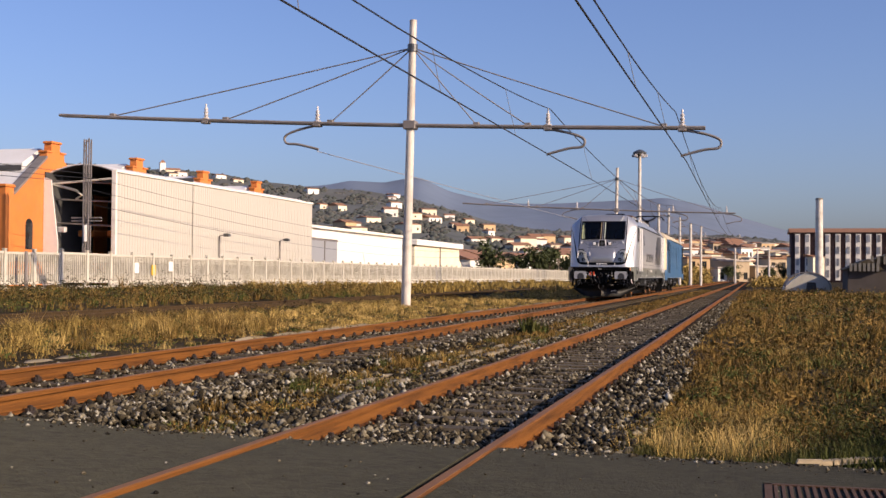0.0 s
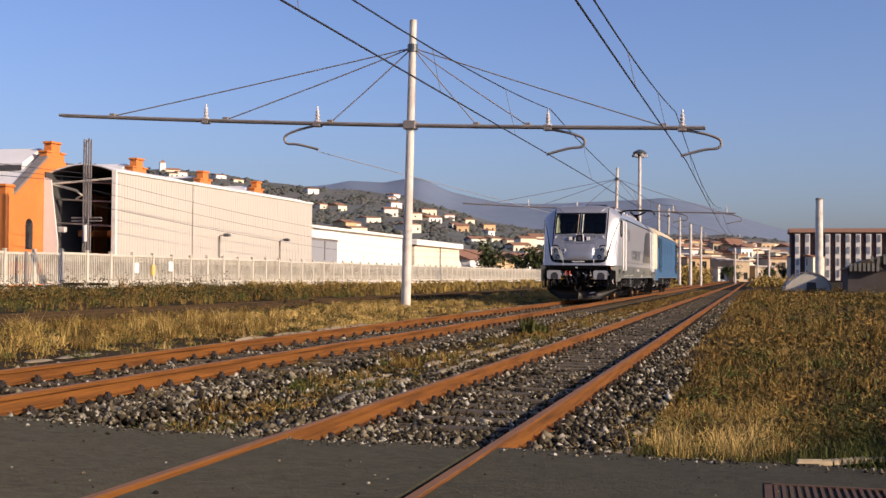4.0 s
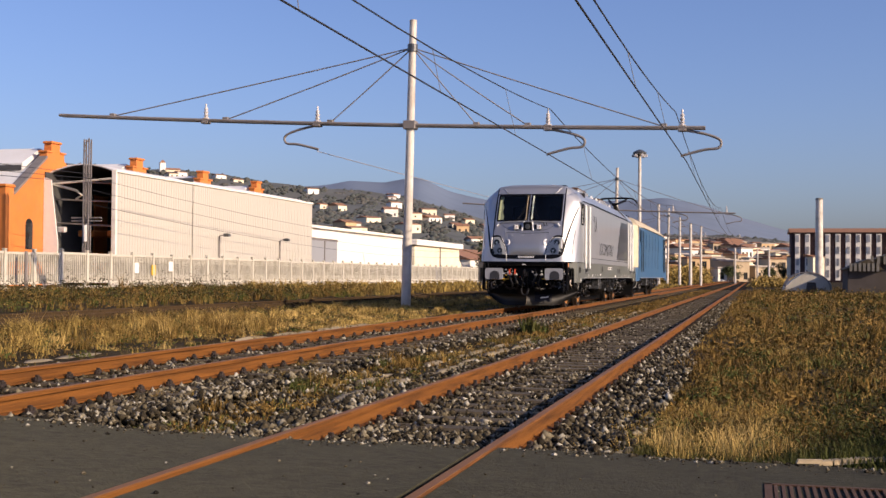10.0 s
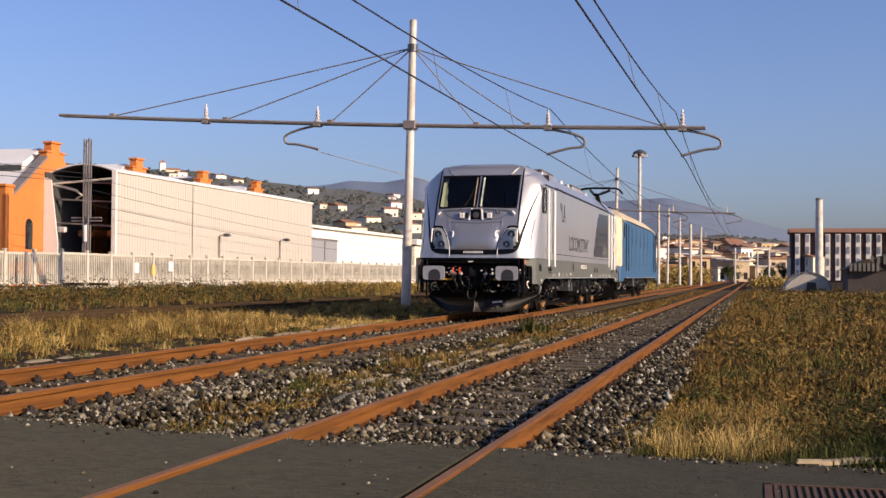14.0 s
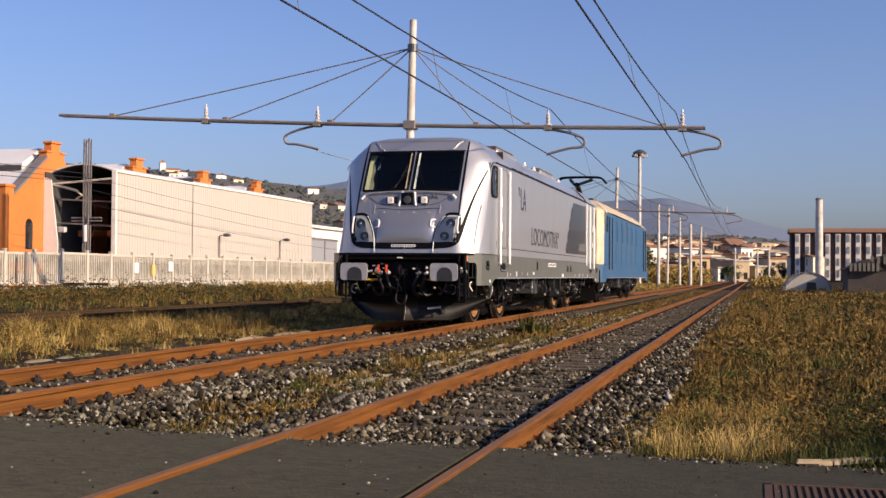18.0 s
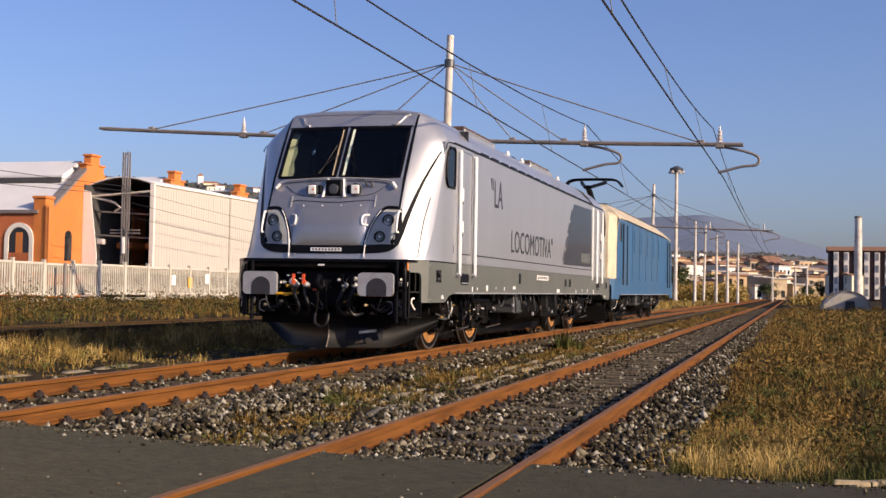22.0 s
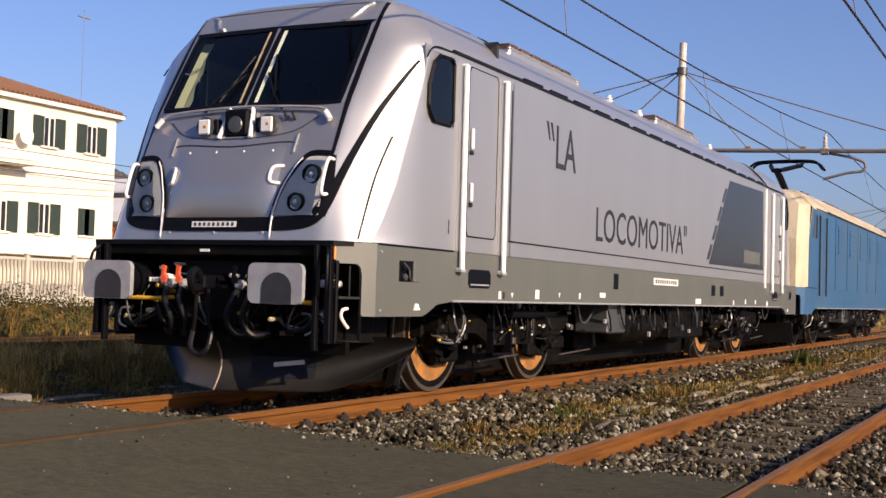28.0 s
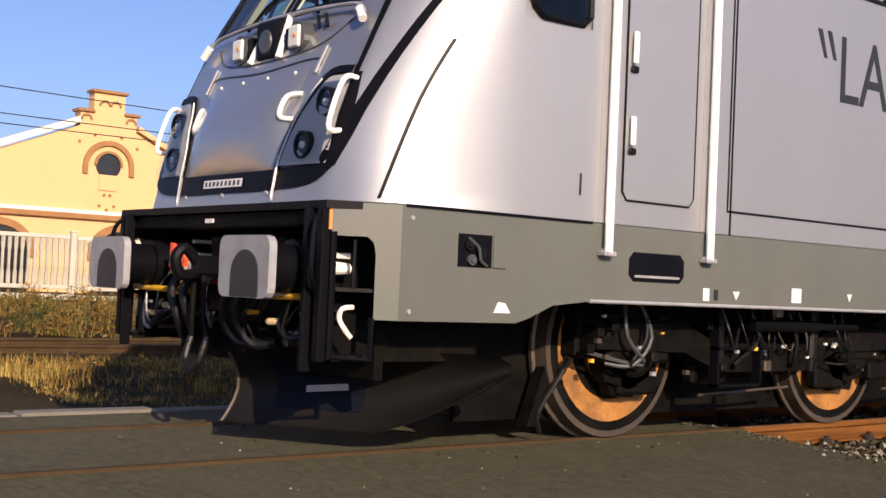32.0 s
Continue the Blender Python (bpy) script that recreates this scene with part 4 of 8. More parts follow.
def headstock(en):
    """The black buffer beam with its coupling, hoses, cocks, steps and plough."""
    hs = part("buffer_beam", Shape().box(-1.28, 1.28, 0.64, 0.95, 0.80, 1.36, 0.02), M["black"], en, "black buffer beam")
    part("top_plate", Shape().prism([(-1.27, 0.27), (1.27, 0.27), (1.46, 0.58), (1.46, 0.98), (-1.46, 0.98), (-1.46, 0.58)], "z", 1.36, 1.402), M["black"], hs, "black walkway plate")
    part("plate_edge", Shape().box(-1.20, 1.20, 0.30, 0.64, 1.27, 1.36, 0.01), M["dark"], hs)
    part("coupling_plate", Shape().box(-0.45, 0.45, 0.52, 0.64, 0.70, 1.25, 0.02), M["black"], hs)
    # Black plate added to fill the space under the beam.
    part("lower_screen", Shape().box(-1.15, 1.15, 0.70, 0.76, 0.45, 0.82), M["dark"], hs, "black plate filling the space under the beam")
    part("plate_sign", Shape().box(-0.10, 0.0, 0.292, 0.30, 1.30, 1.325), M["white"], hs, "small white plate")
    rg = random.Random(8)
    for s in (-1, 1):
        # Black plate added to fill the space behind the corner step.
        part("corner_screen", Shape().box(min(s * 1.08, s * 1.12), max(s * 1.08, s * 1.12), 0.40, 1.45, 0.55, 1.38), M["dark"], hs, "black plate filling the space behind the corner step")
        ch = lambda k, o=0.0: (s * (1.485 - 0.19 * k - o), 0.602 - 0.27 * k)
        part("corner_post", Shape().box(min(s * 1.20, s * 1.26), max(s * 1.20, s * 1.26), 0.26, 0.32, 0.56, 1.37, 0.006), M["black"], hs, "black corner post")
        part("inner_post", Shape().box(min(s * 1.10, s * 1.14), max(s * 1.10, s * 1.14), 0.24, 0.30, 0.50, 1.37, 0.006), M["black"], hs)
        part("notch_frame", Shape().tube([(*ch(1.06), 1.24), (*ch(1.06), 0.58), (*ch(0.42), 0.58), (*ch(0.42), 0.80)], 0.018, 6), M["black"], hs, "black frame of the corner step")
        part("notch_plate", Shape().prism([ch(1.0), ch(0.42), (s * 1.14, 0.62), (s * 1.14, 0.36)], "z", 0.93, 0.95), M["plough"], hs)
        part("notch_post", Shape().tube([(*ch(0.72), 0.95), (*ch(0.72), 1.20)], 0.010, 6), M["plough"], hs)
        part("corner_hook", Shape().tube(smooth_line([(*ch(0.66, 0.03), 0.85), (*ch(0.88), 0.84), (*ch(0.92), 0.79), (*ch(0.82), 0.73), (*ch(0.72), 0.69)], 4), 0.014, 8), M["hook"], hs, "worn white and red lashing hook")
        part("amber_reflector", Shape().prism([ch(1.14), ch(1.04), ch(1.04, 0.02), ch(1.14, 0.02)], "z", 1.25, 1.36), M["amber"], hs, "amber edge marker")
        part("tail_hose", Shape().tube(smooth_line([(s * 0.70, 0.50, 0.80), (s * 0.72, 0.36, 0.74), (s * 0.86, 0.34, 0.66), (s * 0.98, 0.38, 0.70), (s * 0.98, 0.46, 0.82)], 5), 0.022, 8), M["hose"], hs, "black jumper hose")
        part("hose_ring", Shape().tube(smooth_line([(s * 0.92, 0.36, 0.80), (s * 1.02, 0.36, 0.78), (s * 1.03, 0.36, 0.66), (s * 0.96, 0.37, 0.62)], 5), 0.011, 6), M["buffer"], hs)
        for k in range(9):
            x, z, r = s * rg.uniform(0.25, 1.15), rg.uniform(0.58, 1.22), rg.uniform(0.010, 0.022)
            part("fitting", Shape().box(x - r * 1.4, x + r * 1.4, 0.40, 0.52 + r, z - r, z + r, 0.005), M[["buffer", "tyre", "plough", "yellow", "buffer", "dark", "white", "dark", "tyre"][k]], hs)
        for k in range(3):
            x = s * rg.uniform(0.3, 1.0)
            part("air_pipe", Shape().tube(smooth_line([(x, 0.60, rg.uniform(1.05, 1.2)), (x + 0.05, 0.48, 0.95), (x - s * 0.12, 0.46, 0.72), (x - s * 0.2, 0.56, 0.60)], 5), 0.014, 7), M[["hose", "plough", "hose"][k]], hs)
    for s in (-1, 1):
        fr = Shape()
        x0, x1 = sorted((s * 1.04, s * 1.24))
        for z in (0.56, 0.84):
            fr.box(x0, x1, 0.30, 0.42, z, z + 0.025)
        for x in (x0, x1 - 0.03):
            fr.box(x, x + 0.03, 0.33, 0.36, 0.56, 1.05)
        part("shunter_step", fr, M["black"], hs, "black corner step")
        part("step_tread", Shape().box(x0 + 0.01, x1 - 0.01, 0.29, 0.60, 0.575, 0.592), M["plough"], hs)
        part("corner_handrail", Shape().tube(smooth_line([(s * 1.20, 0.30, 1.36), (s * 1.25, 0.22, 1.28), (s * 1.26, 0.20, 1.04), (s * 1.20, 0.26, 0.94)], 5), 0.014, 8), M["black"], hs)
        part("yellow_lever", Shape().tube([(s * 0.42, 0.36, 0.90), (s * 0.62, 0.32, 0.885), (s * 1.06, 0.30, 0.89)], 0.019, 8), M["yellow"], hs, "yellow uncoupling lever")
        part("lifting_hook", Shape().tube(smooth_line([(s * 1.20, 0.40, 0.84), (s * 1.12, 0.36, 0.82), (s * 1.13, 0.36, 0.76), (s * 1.18, 0.38, 0.70)], 4), 0.018, 8), M["buffer"], hs)
        for k in range(2):
            x = s * (0.30 + 0.16 * k)
            part("brake_cock", Shape().lathe([(0, 0.02), (0.02, 0.045), (0.09, 0.045), (0.11, 0.025)], (x, 0.30, 1.02), "y", 12), M["buffer"], hs, "grey brake pipe cock")
            part("cock_handle", Shape().prism([(x - 0.03, 1.03), (x + 0.01, 1.03), (x + 0.03, 1.07), (x + 0.0, 1.10), (x + 0.015, 1.17), (x - 0.025, 1.18), (x - 0.03, 1.09)], "y", 0.26, 0.285), M["red" if s < 0 else "black"], hs, "red brake cock handle" if s < 0 else "")
            part("brake_hose", Shape().tube(smooth_line([(x, 0.32, 0.98), (x - s * 0.02, 0.26, 0.88), (x - s * 0.08, 0.28, 0.72), (x - s * 0.02, 0.36, 0.60), (x + s * 0.10, 0.44, 0.62)], 5), 0.028, 8), M["hose"], hs, "black rubber brake hose")
        for k, z in enumerate((0.97, 1.03)):
            part("socket", Shape().box(s * 0.62 - 0.05, s * 0.62 + 0.05, 0.45, 0.62, 1.10 - 0.14 * k, 1.17 - 0.14 * k, 0.01), M["plough"], hs)
            part("socket_cap", Shape().box(s * 0.74 - 0.03 + 0.08 * k, s * 0.74 + 0.03 + 0.08 * k, 0.38, 0.42, 1.03, 1.07, 0.006), M["white"], hs)
    for x, z, w2, m in ((1.13, 1.05, 0.035, "white"), (1.22, 1.05, 0.035, "white"), (-0.52, 1.06, 0.05, "white"), (-0.60, 1.0, 0.02, "yellow"), (-0.50, 0.95, 0.022, "yellow"), (0.55, 0.92, 0.02, "brown_trim"),
                        (0.45, 1.12, 0.03, "buffer"), (0.2, 1.1, 0.02, "buffer"), (-0.18, 0.95, 0.018, "red"), (0.30, 0.78, 0.016, "yellow"), (0.62, 0.74, 0.02, "wood"), (-0.7, 0.78, 0.02, "wood"), (0.8, 0.68, 0.016, "white"), (-0.95, 0.72, 0.018, "wood")):
        part("plug_cap", Shape().lathe([(-0.03, w2 * 0.6), (-0.02, w2), (0.03, w2), (0.10, w2 * 0.8)], (x, 0.36, z), "y", 12), M[m], hs)
    for k in range(10):
        x = rg.uniform(-1.05, 1.05)
        part("control_cable", Shape().tube(smooth_line([(x, 0.50, rg.uniform(1.0, 1.25)), (x + rg.uniform(-0.1, 0.1), 0.34, 0.92), (x + rg.uniform(-0.25, 0.25), 0.32, rg.uniform(0.62, 0.75)), (x + rg.uniform(-0.3, 0.3), 0.48, rg.uniform(0.6, 0.95))], 6), rg.uniform(0.006, 0.011), 6), M[["hose", "plough", "hose", "lamp_house"][k % 4]], hs)
    cp = part("screw_coupling", Shape().box(-0.05, 0.05, 0.18, 0.60, 0.98, 1.10, 0.015).tube(smooth_line([(0, 0.20, 1.06), (0, 0.12, 1.14), (0, 0.06, 1.08), (0, 0.10, 0.98), (0, 0.22, 1.0)], 4), 0.035, 8), M["black"], hs, "dark draw hook with screw link")
    for s in (-1, 1):
        part("coupling_link", Shape().tube([(s * 0.06, 0.22, 0.98), (s * 0.07, 0.22, 0.72), (s * 0.10, 0.24, 0.60)], 0.018, 8), M["dark"], cp)
    part("coupling_shackle", Shape().tube(smooth_line([(-0.10, 0.24, 0.62), (-0.09, 0.20, 0.48), (0.0, 0.20, 0.42), (0.09, 0.20, 0.48), (0.10, 0.24, 0.62)], 4), 0.022, 8), M["hose"], cp)
    # plough: a hollow V-shaped blade with its edge in the middle, swept back and up at its ends
    def blade(v, f, off=0.0):
        low = 0.11 + 0.33 * max(0.0, (abs(v) - 0.75) / 0.62) ** 1.4
        return (v, 0.42 + 0.70 * abs(v) + 0.12 * math.sin(math.pi * f) - 0.03 * f - off, low + (0.60 - low) * f)
    fs, vs = (0.0, 0.12, 0.25, 0.4, 0.55, 0.7, 0.85, 1.0), [k * 0.06 for k in range(24)]
    pl = part("plough", Shape().grid([[blade(v, f) for v in vs] for f in fs]).grid([[blade(-v, f) for v in vs] for f in fs]).grid([[blade(v, f, -0.03) for v in vs] for f in fs]).grid([[blade(-v, f, -0.03) for v in vs] for f in fs]), M["plough"], en, "dark grey V-shaped rail plough", 40)
    part("plough_edge", Shape().tube([blade(0.0, f, 0.004) for f in fs[:-1]], 0.011, 6), M["tyre"], pl, "dull worn edge")
    part("plough_opening", Shape().grid([[blade(v, f, 0.014) for v in (0.22, 0.3, 0.4, 0.5, 0.6, 0.68)] for f in (0.22, 0.4, 0.6, 0.82)]), M["coupling_blue"], pl, "dark blue coupling box before the blade")
    part("plough_mark", Shape().grid([[blade(v, f + 0.25 * (v - 0.4), 0.024) for v in (0.38, 0.45, 0.52, 0.60)] for f in (0.42, 0.50)]), M["buffer"], pl, "worn pale bar")
    for s in (-1, 1):
        part("plough_stay", Shape().box(s * 0.8 - 0.03, s * 0.8 + 0.03, 1.02, 1.12, 0.5, 0.95, 0.01), M["dark"], pl)
        part("blade_rim", Shape().tube([blade(s * v, 0.0) for v in vs], 0.008, 6), M["plough"], pl, "worn lower rim")


def front_face(en, full=True):
    """Everything on the face of the leading cab."""
    for s in (-1, 1):
        lo, hi = sorted((s * 0.035, s * 0.96))
        vs = list(np.linspace(lo, hi, 7))
        part("windscreen", patch(vs, [2.645, 2.84, 3.03, 3.23, 3.415], -0.004), M["window_dark"], en, "dark tinted windscreen").visible_shadow = False
        fr = [(lo, 2.63), (hi, 2.63), (hi, 3.43), (lo, 3.43), (lo, 2.63)]
        pts = []
        for a, b in zip(fr[:-1], fr[1:]):
            pts += [(a[0] + (b[0] - a[0]) * k / 5, a[1] + (b[1] - a[1]) * k / 5) for k in range(5)]
        part("windscreen_seal", ribbon(pts + [fr[-1]], 0.045, 0.008), M["black"], en, "black rubber seal")
    if not full:
        return
    # the black bow under the lamps, rising along both corners to the roof
    bow = smooth_line([(-1.055, 2.14), (-1.065, 1.90), (-1.04, 1.70), (-0.93, 1.58), (-0.60, 1.545), (0, 1.54), (0.60, 1.545), (0.93, 1.58), (1.04, 1.70), (1.065, 1.90), (1.055, 2.14)], 5)
    part("black_bow", ribbon(bow, [lerp(p[1], [(1.54, 0.12), (1.66, 0.12), (1.80, 0.07), (2.14, 0.025)]) for p in bow], 0.010), M["black"], en, "black band curving under the headlamps")
    for s in (-1, 1):
        st = smooth_line([(s * 1.03, 1.62), (s * 1.09, 1.79), (s * 1.165, 2.10), (s * 1.248, 2.45), (s * 1.342, 2.78), (s * 1.405, 2.98), (s * 1.435, 3.06)], 5)
        part("black_stripe", ribbon(st, [0.014 + 0.075 * (1 - k / (len(st) - 1)) ** 1.6 for k in range(len(st))], 0.008), M["black"], en, "thin black stripe along the cab corner")

        part("corner_seam", Shape().tube(smooth_line([(s * (HALF + 0.002), 1.375, 3.10), (s * (HALF + 0.002), 1.46, 3.19), (s * (HALF + 0.001), 1.60, 3.228), (s * (HALF - 0.002), 1.95, 3.236)], 5), 0.008, 5), M["plough"], en, "dark seam over the cab side")

        def shape_in(v, w, s=s):
            inner = lerp(w, [(1.62, 0.60), (1.75, 0.62), (2.0, 0.72), (2.13, 0.82)])
            return (s * (inner + (1.02 - inner) * (abs(v) - 0.6) / 0.4), w)
        cols = [s * c for c in (0.6, 0.7, 0.8, 0.9, 1.0)]

        def lamp_skin(rows, off, s=s):
            out = []
            for w in rows:
                row = []
                for v in cols:
                    q = shape_in(v, w)
                    row.append(front(q[0], q[1], off + 0.014 * (1.02 - abs(q[0])) / 0.42))
                out.append(row)
            return Shape().grid(out)
        hl = part("headlight", lamp_skin([1.62, 1.70, 1.80, 1.92, 2.04, 2.13], 0.008), M["lamp_pale"], en, "headlamp cluster in a pale housing")
        for (v, w, r) in ((0.80, 1.73, 0.074), (0.90, 1.97, 0.080)):
            p = front(s * v, w, 0.016 + 0.014 * (1.02 - v) / 0.42)
            part("lamp_bezel", Shape().lathe([(0.03, r * 1.08), (-0.016, r * 1.08), (-0.018, r * 0.88), (0.02, r * 0.80)], p, "y", 20), M["black"], hl, "dark lamp ring")
            part("reflector", Shape().lathe([(-0.004, 0.010), (0.002, r * 0.3), (-0.004, r * 0.84)], p, "y", 20), M["reflector"], hl)
            part("lamp_bulb", Shape().lathe([(-0.022, 0.006), (-0.016, 0.020), (-0.002, 0.022)], p, "y", 12), M["white"], hl)
        part("lamp_cover", lamp_skin([1.635, 1.76, 1.9, 2.02, 2.12], 0.040), M["lens"], hl, "clear lamp cover")
        edge = smooth_line([(s * 0.58, 1.60), (s * 0.62, 1.80), (s * 0.72, 2.02), (s * 0.84, 2.155), (s * 1.03, 2.155)], 4)
        part("lamp_seal", ribbon(edge, 0.045, 0.022), M["black"], hl, "black rim of the headlamp")
        # handles
        for (v0, v1, w0, w1, dep) in ((0.525, 0.60, 1.895, 2.05, 0.05), (1.05, 1.055, 1.80, 2.10, 0.08)):
            a, b = front(s * v1, w1, 0.0), front(s * v1, w0, 0.0)
            c, d = front(s * v0, w1 - 0.02, dep), front(s * v0, w0 + 0.02, dep)
            part("grab_handle", Shape().tube(smooth_line([a, c, d, b], 5), 0.016, 8), M["rail_white"], en, "white grab handle")
        part("hood_rail", Shape().tube([front(s * 0.585, w, 0.02) for w in (1.42, 1.5, 1.6, 1.68)], 0.009, 6), M["buffer"], en)
        part("hood_strip", ribbon([(s * 0.66, 2.17), (s * 0.66, 2.34)], 0.016, 0.02), M["buffer"], en)
        lamp = part("white_lamp", Shape().lathe([(0, 0.085), (0.0, 0.095), (0.10, 0.10), (0.16, 0.085)], front(s * 0.34, 2.43, 0.06), "y", 20), M["lamp_house"], en, "upper marker lamp")
        p = front(s * 0.34, 2.43, 0.068)
        part("lamp_glass", Shape().box(p[0] - 0.062, p[0] + 0.062, p[1] - 0.012, p[1] + 0.012, p[2] - 0.068, p[2] + 0.068, 0.012), M["white"], lamp, "white lamp glass")
        # Small orange dot in front of the lamp glass.
        part("lamp_bulb", Shape().lathe([(0, 0.003), (0.002, 0.012), (0.008, 0.015)], (p[0] + 0.020, p[1] - 0.02, p[2] + 0.005), "y", 12), M["amber"], lamp, "small orange dot")
        part("wiper_arm", Shape().tube([front(s * 0.42, 2.58, 0.03), front(s * 0.30, 2.72, 0.05), front(s * 0.12, 2.95, 0.03)], 0.011, 6), M["black"], en)
        part("wiper_blade", Shape().tube([front(s * 0.30, 2.68, 0.03), front(s * 0.12, 3.14, 0.02)], 0.010, 6), M["black"], en)
        part("bracket_post", Shape().tube([front(s * 0.17, 2.32, 0.02), front(s * 0.12, 2.60, 0.04)], 0.022, 8), M["rail_white"], en)
        for v in (0.50, 0.58):
            if s > 0:
                part("hinge", Shape().tube([front(s * v, 2.47, 0.02), front(s * (v - 0.03), 2.55, 0.05)], 0.012, 6), M["plough"], en)
        part("rail_end", Shape().tube([front(s * 0.95, 2.46, 0.05), front(s * 0.89, 2.53, 0.06)], 0.026, 8), M["rail_white"], en, "white rail bracket")
        # Black block beside each marker lamp stands for the niche's shadow.
        part("lamp_shadow_box", Shape().box(min(s * 0.20, s * 0.26), max(s * 0.20, s * 0.26), front(s * 0.23, 2.43, 0.05)[1], front(s * 0.23, 2.43, -0.02)[1], 2.37, 2.50, 0.01), M["black"], en)
        hedge = [(s * 0.585, 1.44), (s * 0.592, 1.60), (s * 0.625, 1.80), (s * 0.715, 2.02), (s * 0.78, 2.12)]
        part("hood_edge", Shape().tube([front(v, w, 0.022) for v, w in smooth_line(hedge, 4)], 0.008, 6), M["rail_white"], en, "pale edge strip of the hood")
    niche = smooth_line([(-0.80, 2.50), (-0.60, 2.37), (-0.3, 2.325), (0, 2.315), (0.3, 2.325), (0.60, 2.37), (0.80, 2.50)], 4)
    part("niche_edge", ribbon(niche, 0.010, 0.010), M["lamp_house"], en)
    arch = smooth_line([(-0.95, 2.48), (-0.88, 2.55), (-0.7, 2.585), (0, 2.61), (0.7, 2.585), (0.88, 2.55), (0.95, 2.48)], 4)
    part("arched_rail", Shape().tube([front(v, w, 0.05) for v, w in arch], 0.013, 8), M["buffer"], en, "grey arched handrail under the windscreen")
    p = front(0, 2.45, 0.04)
    cl = part("centre_lamp", Shape().box(-0.13, 0.13, p[1] - 0.03, p[1] + 0.12, 2.33, 2.58, 0.02), M["black"], en, "black box of the centre lamp")
    part("reflector", Shape().lathe([(0, 0.02), (0.004, 0.07), (0.02, 0.08)], (0, p[1] - 0.045, 2.44), "y", 18), M["lamp_house"], cl)
    hood = [(-0.66, 2.19), (-0.60, 2.27), (0, 2.24), (0.60, 2.27), (0.66, 2.19)]
    part("hood_seam", ribbon(smooth_line(hood, 4), 0.010, 0.009), M["panel_dark"], en)
    part("mask_panel", patch([-1.015, -0.75, -0.5, -0.25, 0, 0.25, 0.5, 0.75, 1.015], [1.60, 1.76, 1.91, 2.13, 2.31, 2.47, 2.62], 0.004), M["mask"], en, "grey front mask")
    def bulge(w):
        return 0.014 + max(0.0, nose(w) - 0.372 - max(0.0, w - 1.79) ** 2 * 1.25)
    hcols, hrows = [-0.575, -0.54, -0.47, -0.36, -0.2, 0.0, 0.2, 0.36, 0.47, 0.54, 0.575], [1.60, 1.63, 1.70, 1.77, 1.84, 1.91, 1.98, 2.05, 2.12, 2.18, 2.225]
    part("hood_panel", Shape().grid([[front(v, w, 0.004 + (bulge(w) - 0.004) * min(1.0, (0.575 - abs(v)) / 0.14) ** 0.6 * (w > 1.61)) for v in hcols] for w in hrows]), M["mask"], en, "smooth grey nose panel bulging forward", 35)
    for v in (-0.45, -0.15, 0.15, 0.45):
        q = front(v, 2.19, bulge(2.19))
        part("hood_rivet", Shape().lathe([(-0.008, 0.004), (-0.006, 0.010), (0.004, 0.012)], q, "y", 8), M["white"], en)
    for rear in (False, True):
        cap = []
        for j, (d, h) in enumerate(((-0.01, 0.0), (0.05, 0.45), (0.12, 0.75), (0.25, 1.0), (0.6, 1.0), (1.1, 1.0), (1.5, 1.0), (1.78, 0.8), (1.9, -0.6))):
            row = []
            for v in np.linspace(-1.06, 1.06, 17):
                u0 = front(float(v), 3.665)[1]
                u = u0 + d * (3.42 - u0) / 1.9
                row.append((float(v), LEN - u if rear else u, 3.663 + 0.10 * h * (1 - abs(v / 1.06) ** 6)))
            cap.append(row)
        part("roof_fairing", Shape().grid(cap), M["silver"], en, "smooth fairing over the cab roof", 40)
    plate = part("number_strip", patch(list(np.linspace(-0.24, 0.24, 5)), [1.515, 1.565], 0.018), M["white"], en, "white strip with dark characters")
    for k in range(9):
        v = -0.20 + k * 0.05
        part("number_bar", patch([v - 0.013, v + 0.013], [1.526, 1.554], 0.021), M["letter"], plate)
    for v in (-0.5, 0.0, 0.5):
        p = front(v, 1.47, 0.006)
        part("rivet", Shape().lathe([(0, 0.012), (0.012, 0.014)], (p[0], p[1] - 0.006, p[2]), "y", 8), M["buffer"], en)
    ins = part("cab_interior", Shape().box(-1.35, 1.35, 3.15, 3.2, 1.5, 3.6).box(-1.10, 1.10, 0.8, 1.3, 1.98, 2.02).box(-1.4, 1.4, 1.3, 3.2, 1.98, 2.02).box(-1.0, 1.0, 0.95, 1.35, 2.02, 2.5, 0.05).box(-1.16, 1.16, 1.75, 3.2, 3.5, 3.54), M["cab_inside"], en, "dim grey cab interior")
    # Pale side panels added to brighten the view through the left windscreen.
    part("side_lining", Shape().box(-1.43, -1.41, 1.97, 3.1, 2.02, 3.4).box(-1.43, -1.41, 1.2, 1.97, 2.02, 2.52), M["blind"], ins, "pale green lining of the cab side")
    for x in (-0.6, 0.55):
        part("driver_seat", Shape().box(x - 0.24, x + 0.24, 1.95, 2.4, 2.3, 2.42, 0.04).box(x - 0.22, x + 0.22, 2.36, 2.48, 2.4, 3.15, 0.04), M["black"], ins, "black seat")
    part("centre_pillar", patch([-0.055, 0.0, 0.06], [2.645, 2.9, 3.15, 3.415], -0.012), M["black"], en, "black pillar between the windscreens")
    # Pale panel added for the brightness at the left windscreen's edge.
    part("corner_blind", Shape().grid([[front(v, w, -0.13 - 0.02 * (i % 2)) for i, v in enumerate((-0.99, -0.90, -0.80 - 0.07 * (w - 2.65) / 0.7 + 0.02 * math.sin(w * 19)))] for w in (2.62, 2.75, 2.9, 3.05, 3.2, 3.38)]), M["blind"], ins, "pale green panel added to brighten the cab corner")
